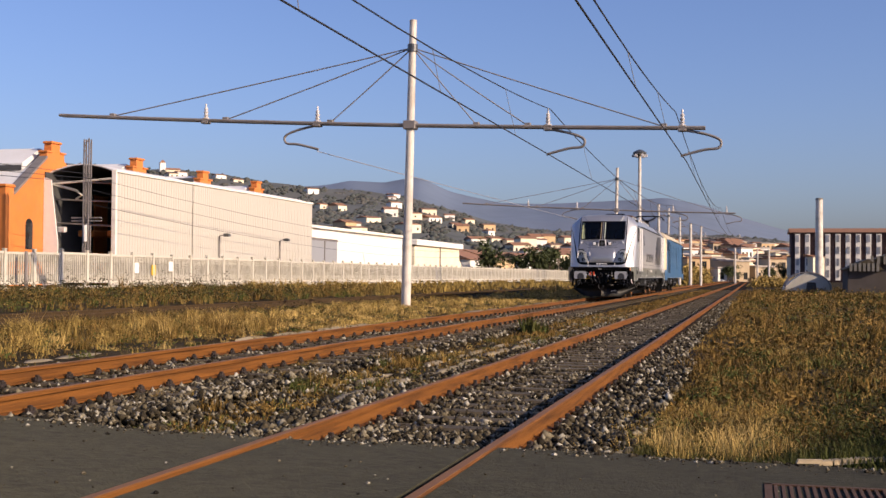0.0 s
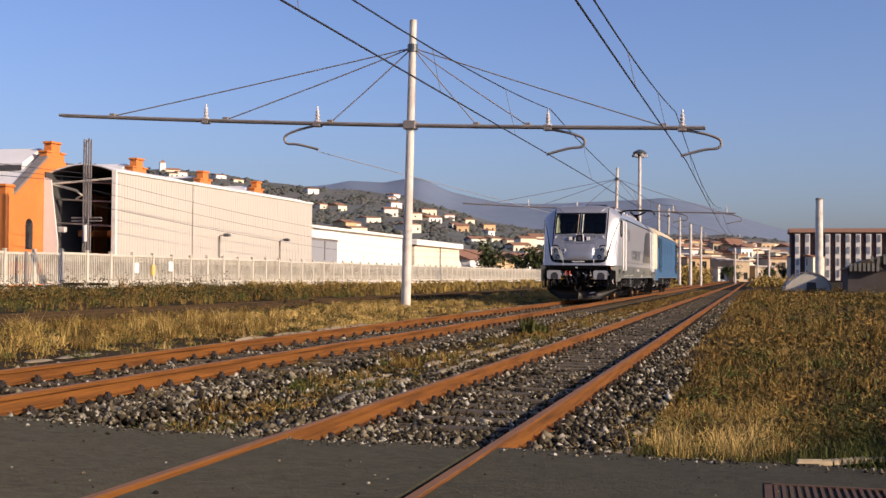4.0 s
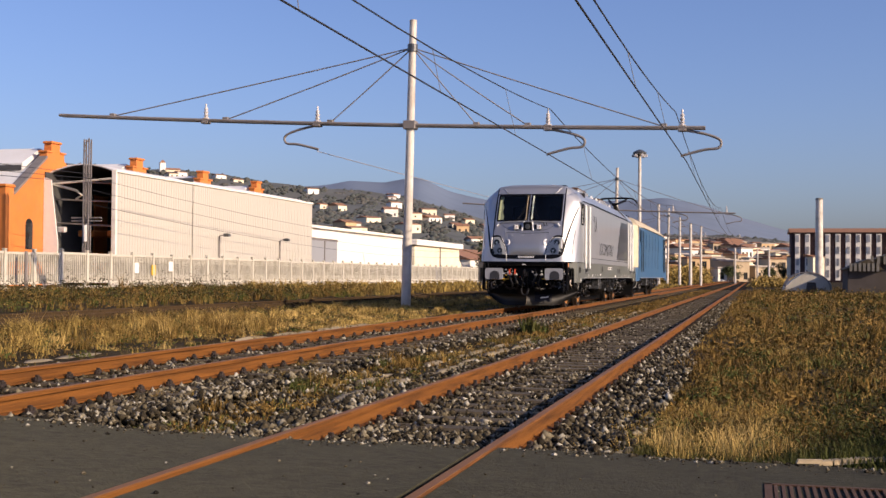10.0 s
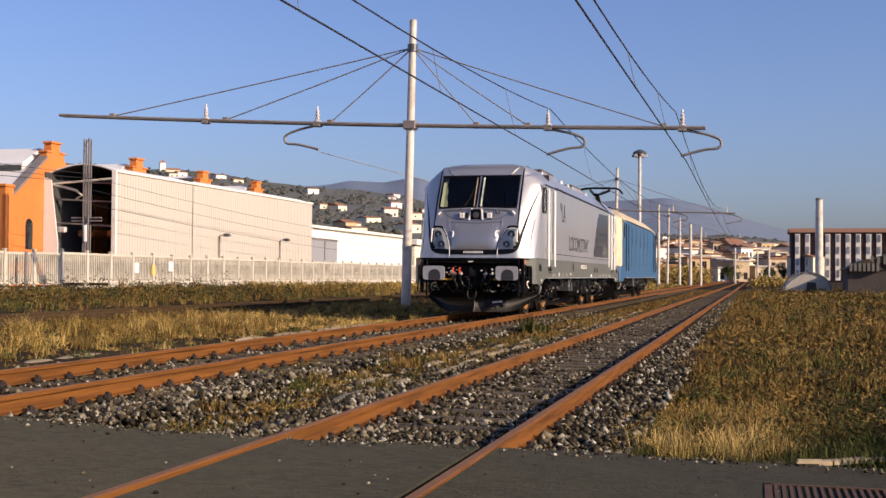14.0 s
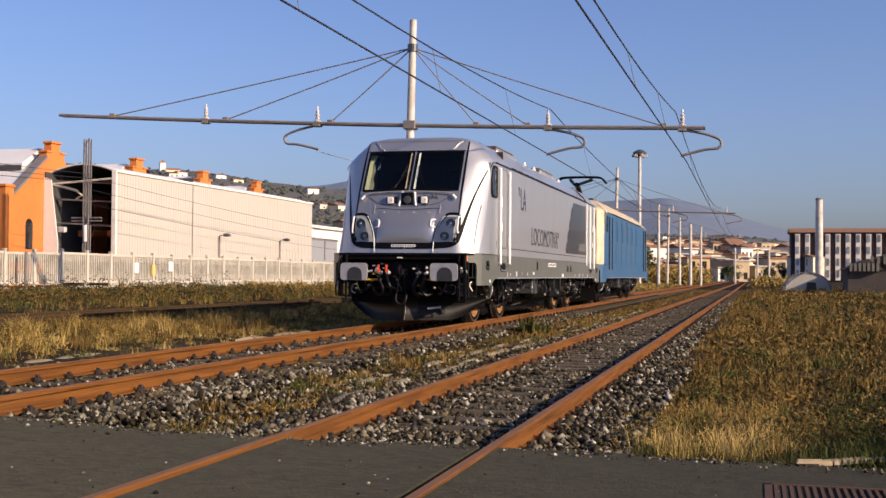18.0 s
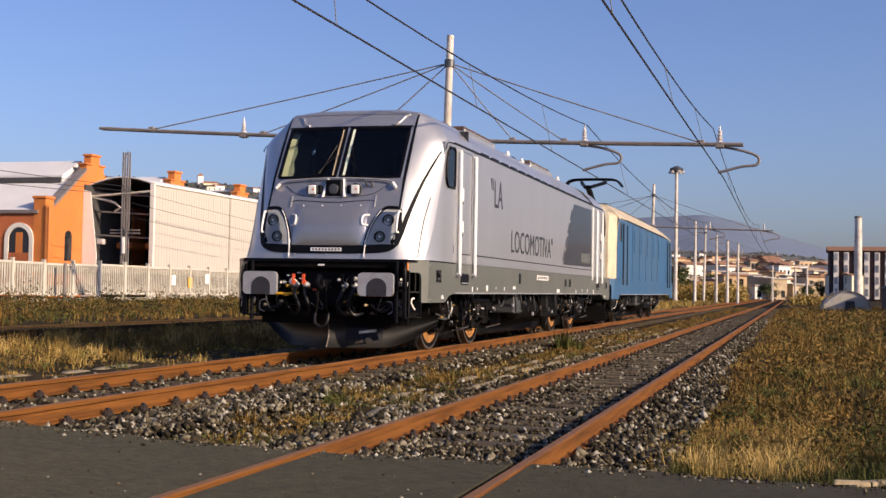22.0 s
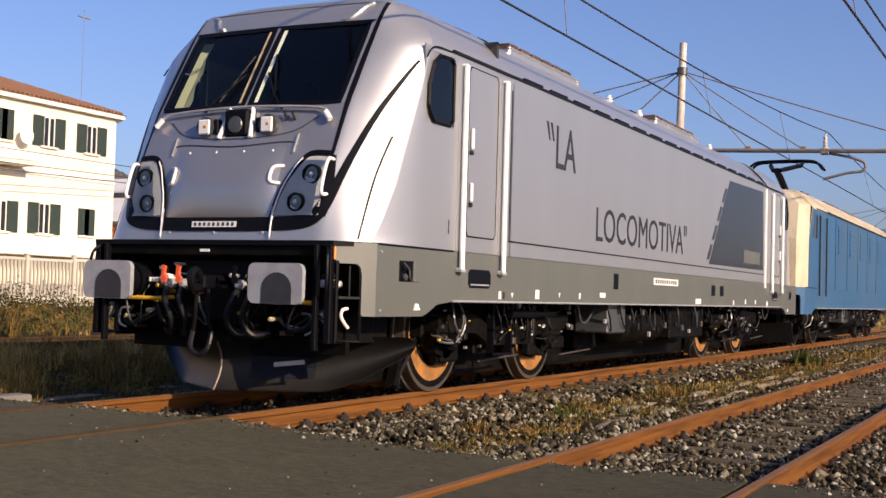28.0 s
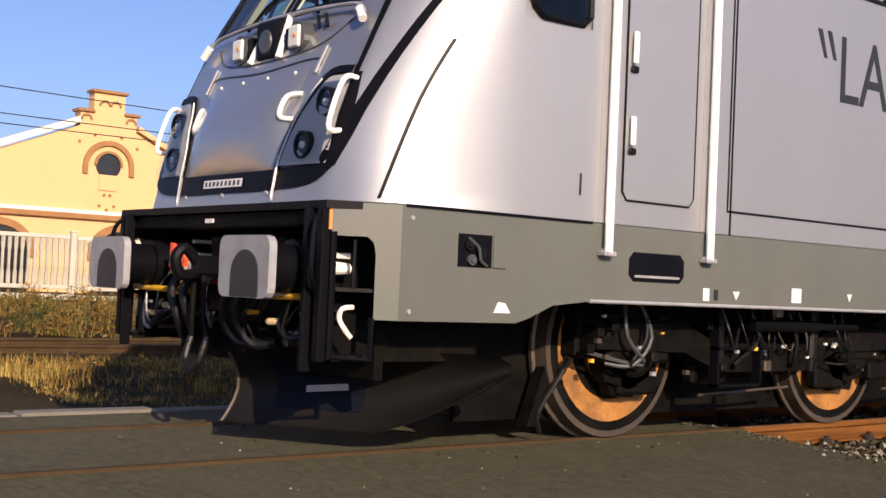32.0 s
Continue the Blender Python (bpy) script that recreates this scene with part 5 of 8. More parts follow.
    for v0, v1, nm in ((-0.095, -0.070, "beige"), (0.072, 0.112, "pale green")):
        part("window_blind", patch([v0, v1], [2.66, 2.9, 3.15, 3.40], 0.004), M["wood" if v0 < 0 else "blind"], ins, nm + " blind edge beside the pillar")
    for s in (-1, 1):
        part("pillar_seam", ribbon([(s * min(1.035, half_width(w) - 0.08), w) for w in (1.62, 1.9, 2.15, 2.4, 2.62, 2.84, 3.03, 3.23, 3.40, 3.50, 3.58, 3.64)], [0.020, 0.022, 0.025, 0.03, 0.04, 0.045, 0.045, 0.04, 0.035, 0.03, 0.026, 0.02], 0.006), M["black"], en, "black seam along the cab corner")
        part("bevel_seam", ribbon(smooth_line([(s * 1.385, 2.34), (s * 1.362, 2.15), (s * 1.342, 1.94), (s * 1.332, 1.66), (s * 1.33, 1.43)], 5), 0.008, 0.010, 0.010), M["plough"], en, "fine seam on the cab corner")
        part("brow_ridge", Shape().tube([front(s * v, w, 0.004) for v, w in smooth_line([(0.68, 3.475), (0.74, 3.49), (0.79, 3.54), (0.83, 3.60), (0.90, 3.645)], 4)], 0.020, 8), M["silver"], en, "curved ridge over the windscreen")
    part("brow_edge", ribbon([(v, 3.445) for v in np.linspace(-1.0, 1.0, 11)], 0.022, 0.006), M["black"], en, "black edge over the windscreens")


def side_shell(en, body, roof_mat, skirt):
    for s in (-1, 1):
        # main flank between the cabs, and the skirt with its cut-outs over the bogies
        x = s * HALF
        fl = Shape().add([(x, 3.28, 1.40), (x, LEN - 3.28, 1.40), (x, LEN - 3.28, 3.235), (x, 3.28, 3.235)], [(0, 1, 2, 3)])
        fl.add([(x - s * 0.04, 3.28, 1.40), (x - s * 0.04, LEN - 3.28, 1.40), (x - s * 0.04, LEN - 3.28, 3.235), (x - s * 0.04, 3.28, 3.235)], [(0, 1, 2, 3)])
        part("side_panel", fl, body, en, "smooth flank of the body")
        out = [(0.60, 1.395), (0.60, 0.79), (1.42, 0.79), (1.52, 0.82), (1.70, 0.895), (1.98, 0.925), (4.0, 0.935),
               (LEN - 1.98, 0.935), (LEN - 1.70, 0.895), (LEN - 1.52, 0.82), (LEN - 1.42, 0.79), (LEN - 0.42, 0.79), (LEN - 0.42, 1.2), (LEN - 0.36, 1.395)]
        part("skirt", Shape().prism(out, "x", min(x, x - s * 0.05), max(x, x - s * 0.05)), skirt, en, "mid grey lower skirt")
        bent = [(0.0, 1.395), (1.1, 1.395), (1.1, 1.22), (0.54, 1.22), (0.44, 1.19), (0.40, 1.13), (0.40, 0.79), (0.0, 0.79)]
        n = len(bent)
        part("skirt_corner", Shape().add([(s * (1.489 - 0.19 * k), 0.602 - 0.27 * k, z) for k, z in bent] + [(s * (1.45 - 0.19 * k), 0.63 - 0.27 * k, z) for k, z in bent],
                                         [tuple(range(n)), tuple(range(n, 2 * n))[::-1]] + [(i, (i + 1) % n, n + (i + 1) % n, n + i) for i in range(n)]), skirt, en, "mid grey skirt corner drawn in to the front")
        part("skirt_edge", Shape().tube([(x, 2.0, 0.93), (x, LEN - 2.0, 0.94)], 0.012, 6), M["buffer"], en)
        part("sill_line", Shape().box(min(x, x + s * 0.006), max(x, x + s * 0.006), 0.62, 2.0, 1.385, 1.402), M["black"], en)
        # sloping roof flank
        seg = [(1.485, 3.235), (1.43, 3.30), (1.38, 3.36), (1.12, 3.62), (1.02, 3.70)]
        part("roof_flank", Shape().grid([[(s * a, 3.28, b) for a, b in seg], [(s * a, LEN - 3.28, b) for a, b in seg]]), roof_mat, en, "sloping roof panel")
        part("rain_gutter", Shape().box(min(s * 1.47, s * 1.50), max(s * 1.47, s * 1.50), 1.9, LEN - 1.9, 3.235, 3.262), M["plough"], en)
        for k in range(16):
            y = 3.6 + k * 0.74
            part("roof_vent_slot", Shape().box(min(s * 1.452, s * 1.482), max(s * 1.452, s * 1.482), y, y + 0.5, 3.272, 3.296), M["black"], en)
    part("roof_deck", Shape().grid([[(v, 3.28, 3.70 + 0.04 * (1 - (v / 1.02) ** 2)) for v in np.linspace(-1.02, 1.02, 7)], [(v, LEN - 3.28, 3.70 + 0.04 * (1 - (v / 1.02) ** 2)) for v in np.linspace(-1.02, 1.02, 7)]]), roof_mat, en)


def add_roof(en, gear):
    for y0, y1 in ((4.25, 6.5), (9.8, 12.3)):
        g = part("roof_equipment", Shape().box(-1.0, 1.0, y0, y1, 3.69, 3.775, 0.02), M["silver"], en, "roof equipment hatch")
        part("hatch_lip", Shape().box(-0.30, 0.62, y0 + 0.02, y0 + 0.36, 3.765, 3.945, 0.05), M["black"], g, "black raised lip of the hatch")
        for s in (-1, 1):
            part("hatch_rail", Shape().box(min(s * 0.96, s * 1.0), max(s * 0.96, s * 1.0), y0, y1, 3.765, 3.80, 0.01), M["silver"], g, "pale side rail of the hatch")
        for k in range(6):
            y = y0 + 0.12 + k * (y1 - y0 - 0.24) / 6
            part("resistor_cover", Shape().box(-0.95, 0.95, y, y + (y1 - y0) / 9, 3.77, 3.865, 0.01), gear, g, "brown resistor grille")
    for k in range(6):
        y = 6.4 + k * 1.35
        part("roof_insulator", Shape().lathe([(0, 0.05), (0.02, 0.06), (0.03, 0.035), (0.05, 0.055), (0.06, 0.03), (0.09, 0.03)], (0.95, y, 3.72), "z", 10), M["white"], en, "pale roof insulator")


def raised_pantograph(en, y, top):
    """A raised single-arm current collector standing on the roof at y."""
    pn = part("pantograph", Shape().box(-0.55, 0.55, y - 0.45, y - 0.37, 3.90, 3.96).box(-0.55, 0.55, y + 0.37, y + 0.45, 3.90, 3.96).box(-0.5, -0.42, y - 0.45, y + 0.45, 3.90, 3.95).box(0.42, 0.5, y - 0.45, y + 0.45, 3.90, 3.95), M["black"], en, "black raised pantograph")
    elbow = (0, y - 1.05, 4.45)
    part("lower_arm", Shape().tube([(0, y + 0.35, 3.96), elbow], 0.085, 8), M["black"], pn)
    part("guide_rod", Shape().tube([(0.12, y + 0.1, 3.96), (0.12, y - 1.0, 4.36)], 0.022, 6), M["black"], pn)
    for s in (-1, 1):
        part("upper_arm", Shape().tube([(s * 0.08, elbow[1], elbow[2]), (s * 0.40, y + 0.15, top - 0.12)], 0.06, 8), M["black"], pn)
        yy = y + 0.15 + s * 0.16
        part("collector_strip", Shape().tube(smooth_line([(-0.98, yy, top - 0.26), (-0.82, yy, top - 0.07), (-0.5, yy, top - 0.01), (0.5, yy, top - 0.01), (0.82, yy, top - 0.07), (0.98, yy, top - 0.26)], 4), 0.036, 6), M["black"], pn)
        part("strip_link", Shape().tube([(s * 0.42, y - 0.05, top - 0.05), (s * 0.42, y + 0.35, top - 0.05)], 0.025, 6), M["black"], pn)
        for q in (-0.41, 0.41):
            part("stand_insulator", Shape().lathe([(0, 0.06), (0.05, 0.09), (0.07, 0.05), (0.12, 0.09), (0.16, 0.05), (0.20, 0.07)], (s * 0.46, y + q, 3.70), "z", 10), M["insul"], pn)


def side_details(en):
    for s in (-1, 1):
        x = s * HALF
        o = lambda a, b: (min(x + s * a, x + s * b), max(x + s * a, x + s * b))
        for rear in (False, True):
            f = (lambda u: LEN - u) if rear else (lambda u: u)
            win = [(1.47, 2.60), (1.43, 2.68), (1.43, 2.86), (1.52, 3.08), (1.62, 3.155), (1.86, 3.165), (1.92, 3.12), (1.92, 2.60), (1.86, 2.545), (1.54, 2.545)]
            part("side_window", Shape().prism([(f(a), b) for a, b in win], "x", *o(-0.012, 0.004)), M["window_dark"] if s > 0 else M["side_glass"], en, "dark cab side window" if s > 0 else "clear cab side window")
            ring = [(f(a), b) for a, b in win]
            part("window_seal", Shape().tube([(x + s * 0.004, a, b) for a, b in ring + ring[:1]], 0.017, 6, False), M["black"], en, "black window seal")
            if s > 0 or rear:
                part("cab_corner_panel", Shape().prism([(f(a), b) for a, b in [(1.38, 2.50), (1.38, 3.225), (1.97, 3.225), (1.97, 2.50)]], "x", *o(-0.03, -0.016)), M["silver"], en)
            dr = part("door", Shape().prism([(f(a), b) for a, b in [(2.24, 1.60), (2.28, 1.55), (2.86, 1.55), (2.90, 1.60), (2.90, 3.12), (2.86, 3.17), (2.28, 3.17), (2.24, 3.12)]], "x", *o(-0.02, 0.008)), M["silver"], en, "silver cab door")
            dl = [(2.24, 1.60), (2.28, 1.55), (2.86, 1.55), (2.90, 1.60), (2.90, 3.12), (2.86, 3.17), (2.28, 3.17), (2.24, 3.12), (2.24, 1.60)]
            part("door_seam", Shape().tube([(x + s * 0.006, f(a), b) for a, b in dl], 0.007, 5, False), M["plough"], dr)
            for w0, w1 in ((2.38, 2.58), (1.88, 2.06)):
                part("door_handle", Shape().box(*o(0.02, 0.045), min(f(2.27), f(2.31)), max(f(2.27), f(2.31)), w0, w1, 0.008), M["rail_white"], dr, "bright door handle")
                part("door_lock", Shape().box(*o(0.008, 0.03), min(f(2.27), f(2.33)), max(f(2.27), f(2.33)), w0 - 0.05, w0 - 0.01, 0.006), M["plough"], dr)
            for u in (2.10, 3.04):
                part("door_recess", Shape().box(*o(0.001, 0.006), min(f(u - 0.06), f(u + 0.06)), max(f(u - 0.06), f(u + 0.06)), 1.40, 3.19), M["silver"], en)
                part("handrail", Shape().tube([(x + s * 0.045, f(u), 1.22), (x + s * 0.045, f(u), 3.15)], 0.027, 8).tube([(x, f(u), 3.15), (x + s * 0.055, f(u), 3.15)], 0.018, 6).tube([(x, f(u), 1.23), (x + s * 0.055, f(u), 1.23)], 0.018, 6), M["rail_white"], en, "white vertical handrail")
                part("handrail_foot", Shape().box(*o(0.0, 0.07), min(f(u - 0.05), f(u + 0.05)), max(f(u - 0.05), f(u + 0.05)), 1.20, 1.23, 0.006), M["buffer"], en)
            # Recess and opening are flush black patches; their shade is in the colour.
            part("step_recess", Shape().prism([(f(a), b) for a, b in [(2.33, 1.10), (2.37, 1.06), (2.80, 1.06), (2.84, 1.10), (2.84, 1.20), (2.80, 1.24), (2.37, 1.24), (2.33, 1.20)]], "x", *o(-0.02, 0.003)), M["black"], en, "black patch for the shaded step recess in the skirt")
            part("step_bar", Shape().box(*o(0.002, 0.012), min(f(2.38), f(2.79)), max(f(2.38), f(2.79)), 1.085, 1.10), M["buffer"], en)
            part("filler_opening", Shape().box(*o(-0.02, 0.003), min(f(0.98), f(1.22)), max(f(0.98), f(1.22)), 1.09, 1.27), M["black"], en, "black patch for the shaded socket opening in the skirt")
            for k, (a, b) in enumerate(((1.05, 1.21), (1.07, 1.13), (1.14, 1.17))):
                part("socket_plug", Shape().lathe([(0, 0.030), (s * 0.018, 0.030), (s * 0.018, 0.020), (s * 0.03, 0.014)], (x + s * 0.003, f(a), b), "x", 12), M[["plough", "lamp_house", "plough"][k]], en, "dark round plug in the opening")
            part("socket_lead", Shape().tube(smooth_line([(x + s * 0.012, f(1.04), 1.25), (x + s * 0.03, f(1.10), 1.20), (x + s * 0.03, f(1.12), 1.13), (x + s * 0.012, f(1.18), 1.10)], 4), 0.009, 6), M["lamp_house"], en, "grey lead in the opening")
            part("filler_flap", Shape().box(*o(0.0, 0.012), min(f(1.23), f(1.33)), max(f(1.23), f(1.33)), 1.09, 1.28, 0.005), M["skirt"], en)
            part("hook_plate", Shape().prism([(f(1.25), 0.845), (f(1.37), 0.845), (f(1.33), 0.90), (f(1.28), 0.905)], "x", *o(0.001, 0.008)), M["white"], en, "white jacking mark")
            for a, b in ((0.66, 1.33), (0.66, 0.84)):
                part("bolt", Shape().lathe([(0, 0.013), (s * 0.012, 0.013)], (x, f(a), b), "x", 8), M["buffer"], en)
        if True:
            for k, (u, w, hw, hh) in enumerate(((3.07, 1.0, 0.03, 0.04), (3.17, 1.0, 0.02, 0.035), (3.38, 1.0, 0.035, 0.028), (4.05, 1.02, 0.055, 0.05), (4.70, 1.02, 0.03, 0.028), (5.35, 1.02, 0.025, 0.035), (6.15, 1.04, 0.10, 0.03), (10.6, 1.0, 0.16, 0.04), (12.9, 1.0, 0.04, 0.04), (13.8, 1.02, 0.04, 0.04), (14.6, 1.02, 0.04, 0.04), (15.6, 1.0, 0.05, 0.05))):
                if k in (2, 4):
                    part("mark", Shape().prism([(u - hw, w + hh), (u + hw, w + hh), (u, w - hh)], "x", *o(0.001, 0.004)), M["white"], en)
                else:
                    part("mark", Shape().box(*o(0.001, 0.004), u - hw, u + hw, w - hh, w + hh), M["letter" if k == 1 else "white"], en)
            # Hole and slots are flush black patches, shade painted rather than cut.
            part("side_lamp_hole", Shape().box(*o(-0.01, 0.003), 6.56, 6.74, 1.12, 1.32, 0.0), M["black"], en)
            for u in (11.4, 11.95):
                part("vent_slot", Shape().box(*o(-0.01, 0.003), u, u + 0.24, 1.10, 1.27), M["black"], en)
            ns = part("number_strip", Shape().box(*o(0.001, 0.004), 8.25, 9.45, 1.215, 1.31), M["white"], en, "white strip with dark characters")
            for k in range(10):
                part("number_bar", Shape().box(*o(0.004, 0.006), 8.33 + k * 0.108, 8.39 + k * 0.108, 1.235, 1.29), M["letter"], ns)
            part("flank_seam", Shape().box(*o(0.0, 0.005), 3.25, 15.3, 1.545, 1.56), M["plough"], en)
            part("flank_seam", Shape().box(*o(0.0, 0.005), 3.25, 3.262, 1.545, 3.1), M["plough"], en)
            dp = [(12.49, 3.08), (15.10, 3.12), (15.20, 1.63), (11.20, 1.61)]
            pn = part("dark_panel", Shape().prism(dp, "x", *o(0.001, 0.005)), M["panel_dark"], en, "slanted dark grey panel")
            lb = part("panel_inscription", Shape().box(*o(0.005, 0.007), 13.6, 14.9, 1.72, 1.95), M["skirt"], pn)
            for k in range(4):
                part("slanted_mark", Shape().prism([(11.05 + 0.30 * k, 1.68 + 0.33 * k), (11.20 + 0.30 * k, 1.68 + 0.33 * k), (11.42 + 0.30 * k, 1.93 + 0.33 * k), (11.27 + 0.30 * k, 1.93 + 0.33 * k)], "x", *o(0.001, 0.004)), M["panel_dark"], en, "dark slanted mark beside the panel")
            part("rear_post", Shape().box(*o(0.002, 0.02), 15.32, 15.42, 1.3, 3.2), M["rail_white"], en)
            for k in range(2):
                q0 = 4.20 + 0.115 * k if s > 0 else 5.12 - 0.115 * k
                d = s
                part("quote_mark", Shape().prism([(q0, 2.93), (q0 + d * 0.055, 2.93), (q0 + d * 0.125, 2.73), (q0 + d * 0.090, 2.73)], "x", *o(0.001, 0.004)), M["letter"], en, "black slanted quotation stroke")
            turn = pose(0, 0, 0, 90, 0, 90) if s > 0 else pose(0, 0, 0, 90, 0, -90)
            for txt, u0, u1, base, size, st in (("LA", 4.50, 5.12, 2.44, 0.70, 0.72), ('LOCOMOTIVA"', 5.86, 9.86, 1.70, 0.60, 1.0), ("1", 1.88, 1.93, 1.55, 0.19, 0.7)):
                t = writing("lettering", txt, size, M["letter"], en, Matrix.Identity(4), st, "black painted words" if len(txt) > 1 else "black painted figure")
                xs = [q.co.x for q in t.data.vertices]
                if len(txt) > 1:
                    t.data.transform(Matrix.Diagonal(((u1 - u0) / (max(xs) - min(xs)), 1, 1, 1)))
                xs = [q.co.x for q in t.data.vertices]
                t.matrix_basis = Matrix.Translation((x + s * 0.003, u0 - min(xs) if s > 0 else u1 + min(xs), base)) @ turn


def underfloor(en, rng):
    part("frame_floor", Shape().box(-1.40, 1.40, 1.0, LEN - 1.0, 0.96, 1.40), M["dark"], en)
    for s in (-1, 1):
        part("equipment_box", Shape().box(min(s * 0.9, s * 1.36), max(s * 0.9, s * 1.36), 6.75, 7.45, 0.55, 0.93, 0.02), M["lamp_house"], en, "grey equipment box")
        part("air_reservoir", Shape().lathe([(7.65, 0.12), (7.7, 0.22), (9.5, 0.22), (9.55, 0.12)], (s * 1.05, 0, 0.62), "y", 18), M["dark"], en, "dark air reservoir", 35)
        part("battery_box", Shape().box(min(s * 0.5, s * 1.3), max(s * 0.5, s * 1.3), 9.75, 11.6, 0.42, 0.93, 0.03), M["dark"], en)
        for k in range(14):
            y = 6.7 + k * 0.38
            z = rng.uniform(0.5, 0.9)
            y += rng.uniform(-0.15, 0.15)
            q = rng.uniform(0.012, 0.032)
            part("fitting", Shape().box(s * 1.36 - 0.02, s * 1.36 + 0.02, y - q, y + q, z - q * 1.5, z + q * 1.5, 0.005), M[["buffer", "plough", "tyre", "hose", "lamp_house"][k % 5]], en)
            part("hanging_cable", Shape().tube(smooth_line([(s * 1.38, y, 0.92), (s * 1.40, y + rng.uniform(-0.1, 0.1), 0.74), (s * 1.37, y + rng.uniform(0.1, 0.35), rng.uniform(0.55, 0.7)), (s * 1.30, y + rng.uniform(0.3, 0.5), 0.85)], 4), rng.uniform(0.006, 0.012), 5), M[["hose", "plough", "lamp_house"][k % 3]], en)
    # Plates added only to stop sunlight and sight passing under the engine.
    for s in (-1, 1):
        for y0, y1 in ((1.7, 6.5), (6.5, 12.4), (12.4, 17.2)):
            part("inner_plate", Shape().box(min(s * 0.60, s * 0.64), max(s * 0.60, s * 0.64), y0, y1, 0.13, 0.97), M["dark"], en, "added black plate blocking sun and view under the floor")
    part("transformer", Shape().box(-0.85, 0.85, 7.0, 11.8, 0.30, 0.95, 0.05), M["dark"], en)


def make_engine():
    rng = np.random.default_rng(11)
    en = thing("locomotive", "silver grey electric locomotive with black bow and painted words", "locomotive")
    for rear in (False, True):
        part("cab_shell", cab_shell(rear), M["silver"], en, "rounded silver cab", 40)
    front_face(en)
    side_shell(en, M["silver"], M["silver"], M["skirt"])
    side_details(en)
    add_roof(en, M["roof_gear"])
    buffers(en, M["buffer"])
    headstock(en)
    for c in (4.23, 14.67):
        bogie(en, c, rng)
        for a in (-1.3, 1.3):
            WHEELS.append((wheelset(en, c + a, 0.625, M["tyre"], M["wheel"]), c + a, 0.625))
    underfloor(en, rng)
    return en


def old_cab(rear):
    """The older cab: an upright face leaning back from the windows up, with chamfered corners."""
    sh = Shape()
    prof = [(0.55, 1.40), (0.60, 2.50), (1.02, 3.30), (1.22, 3.56), (1.5, 3.68), (3.30, 3.72)]
    rows = []
    for u, z in prof:
        h = 1.49 if z < 3.24 else (1.45 if z < 3.4 else (1.18 if z < 3.6 else 1.02))
        c = 0.32 if u < 3 else 0.0
        row = [(-h, max(u + c, 3.30 if u > 3 else 0)), (-h + 0.22, u + 0.06), (-0.6, u), (0.6, u), (h - 0.22, u + 0.06), (h, max(u + c, 3.30 if u > 3 else 0))]
        rows.append([(v, LEN - q if rear else q, z) for v, q in row])
    sh.grid(rows)
    for s in (-1, 1):
        edge = [(s * h, (LEN - q) if rear else q, z) for h, q, z in ((1.49, 0.87, 1.40), (1.49, 0.92, 2.50), (1.49, 1.30, 3.235))]
        back = [(s * 1.49, (LEN - 3.30) if rear else 3.30, z) for z in (1.40, 2.5, 3.235)]
        sh.grid([edge, back])
        up = [(s * h, (LEN - q) if rear else q, z) for h, q, z in ((1.49, 1.30, 3.235), (1.45, 1.34, 3.30), (1.18, 1.54, 3.56), (1.02, 1.82, 3.68))]
        bk = [(s * h, (LEN - 3.30) if rear else 3.30, z) for h, z in ((1.49, 3.235), (1.45, 3.30), (1.18, 3.56), (1.02, 3.70))]
        sh.grid([up, bk])
    return sh


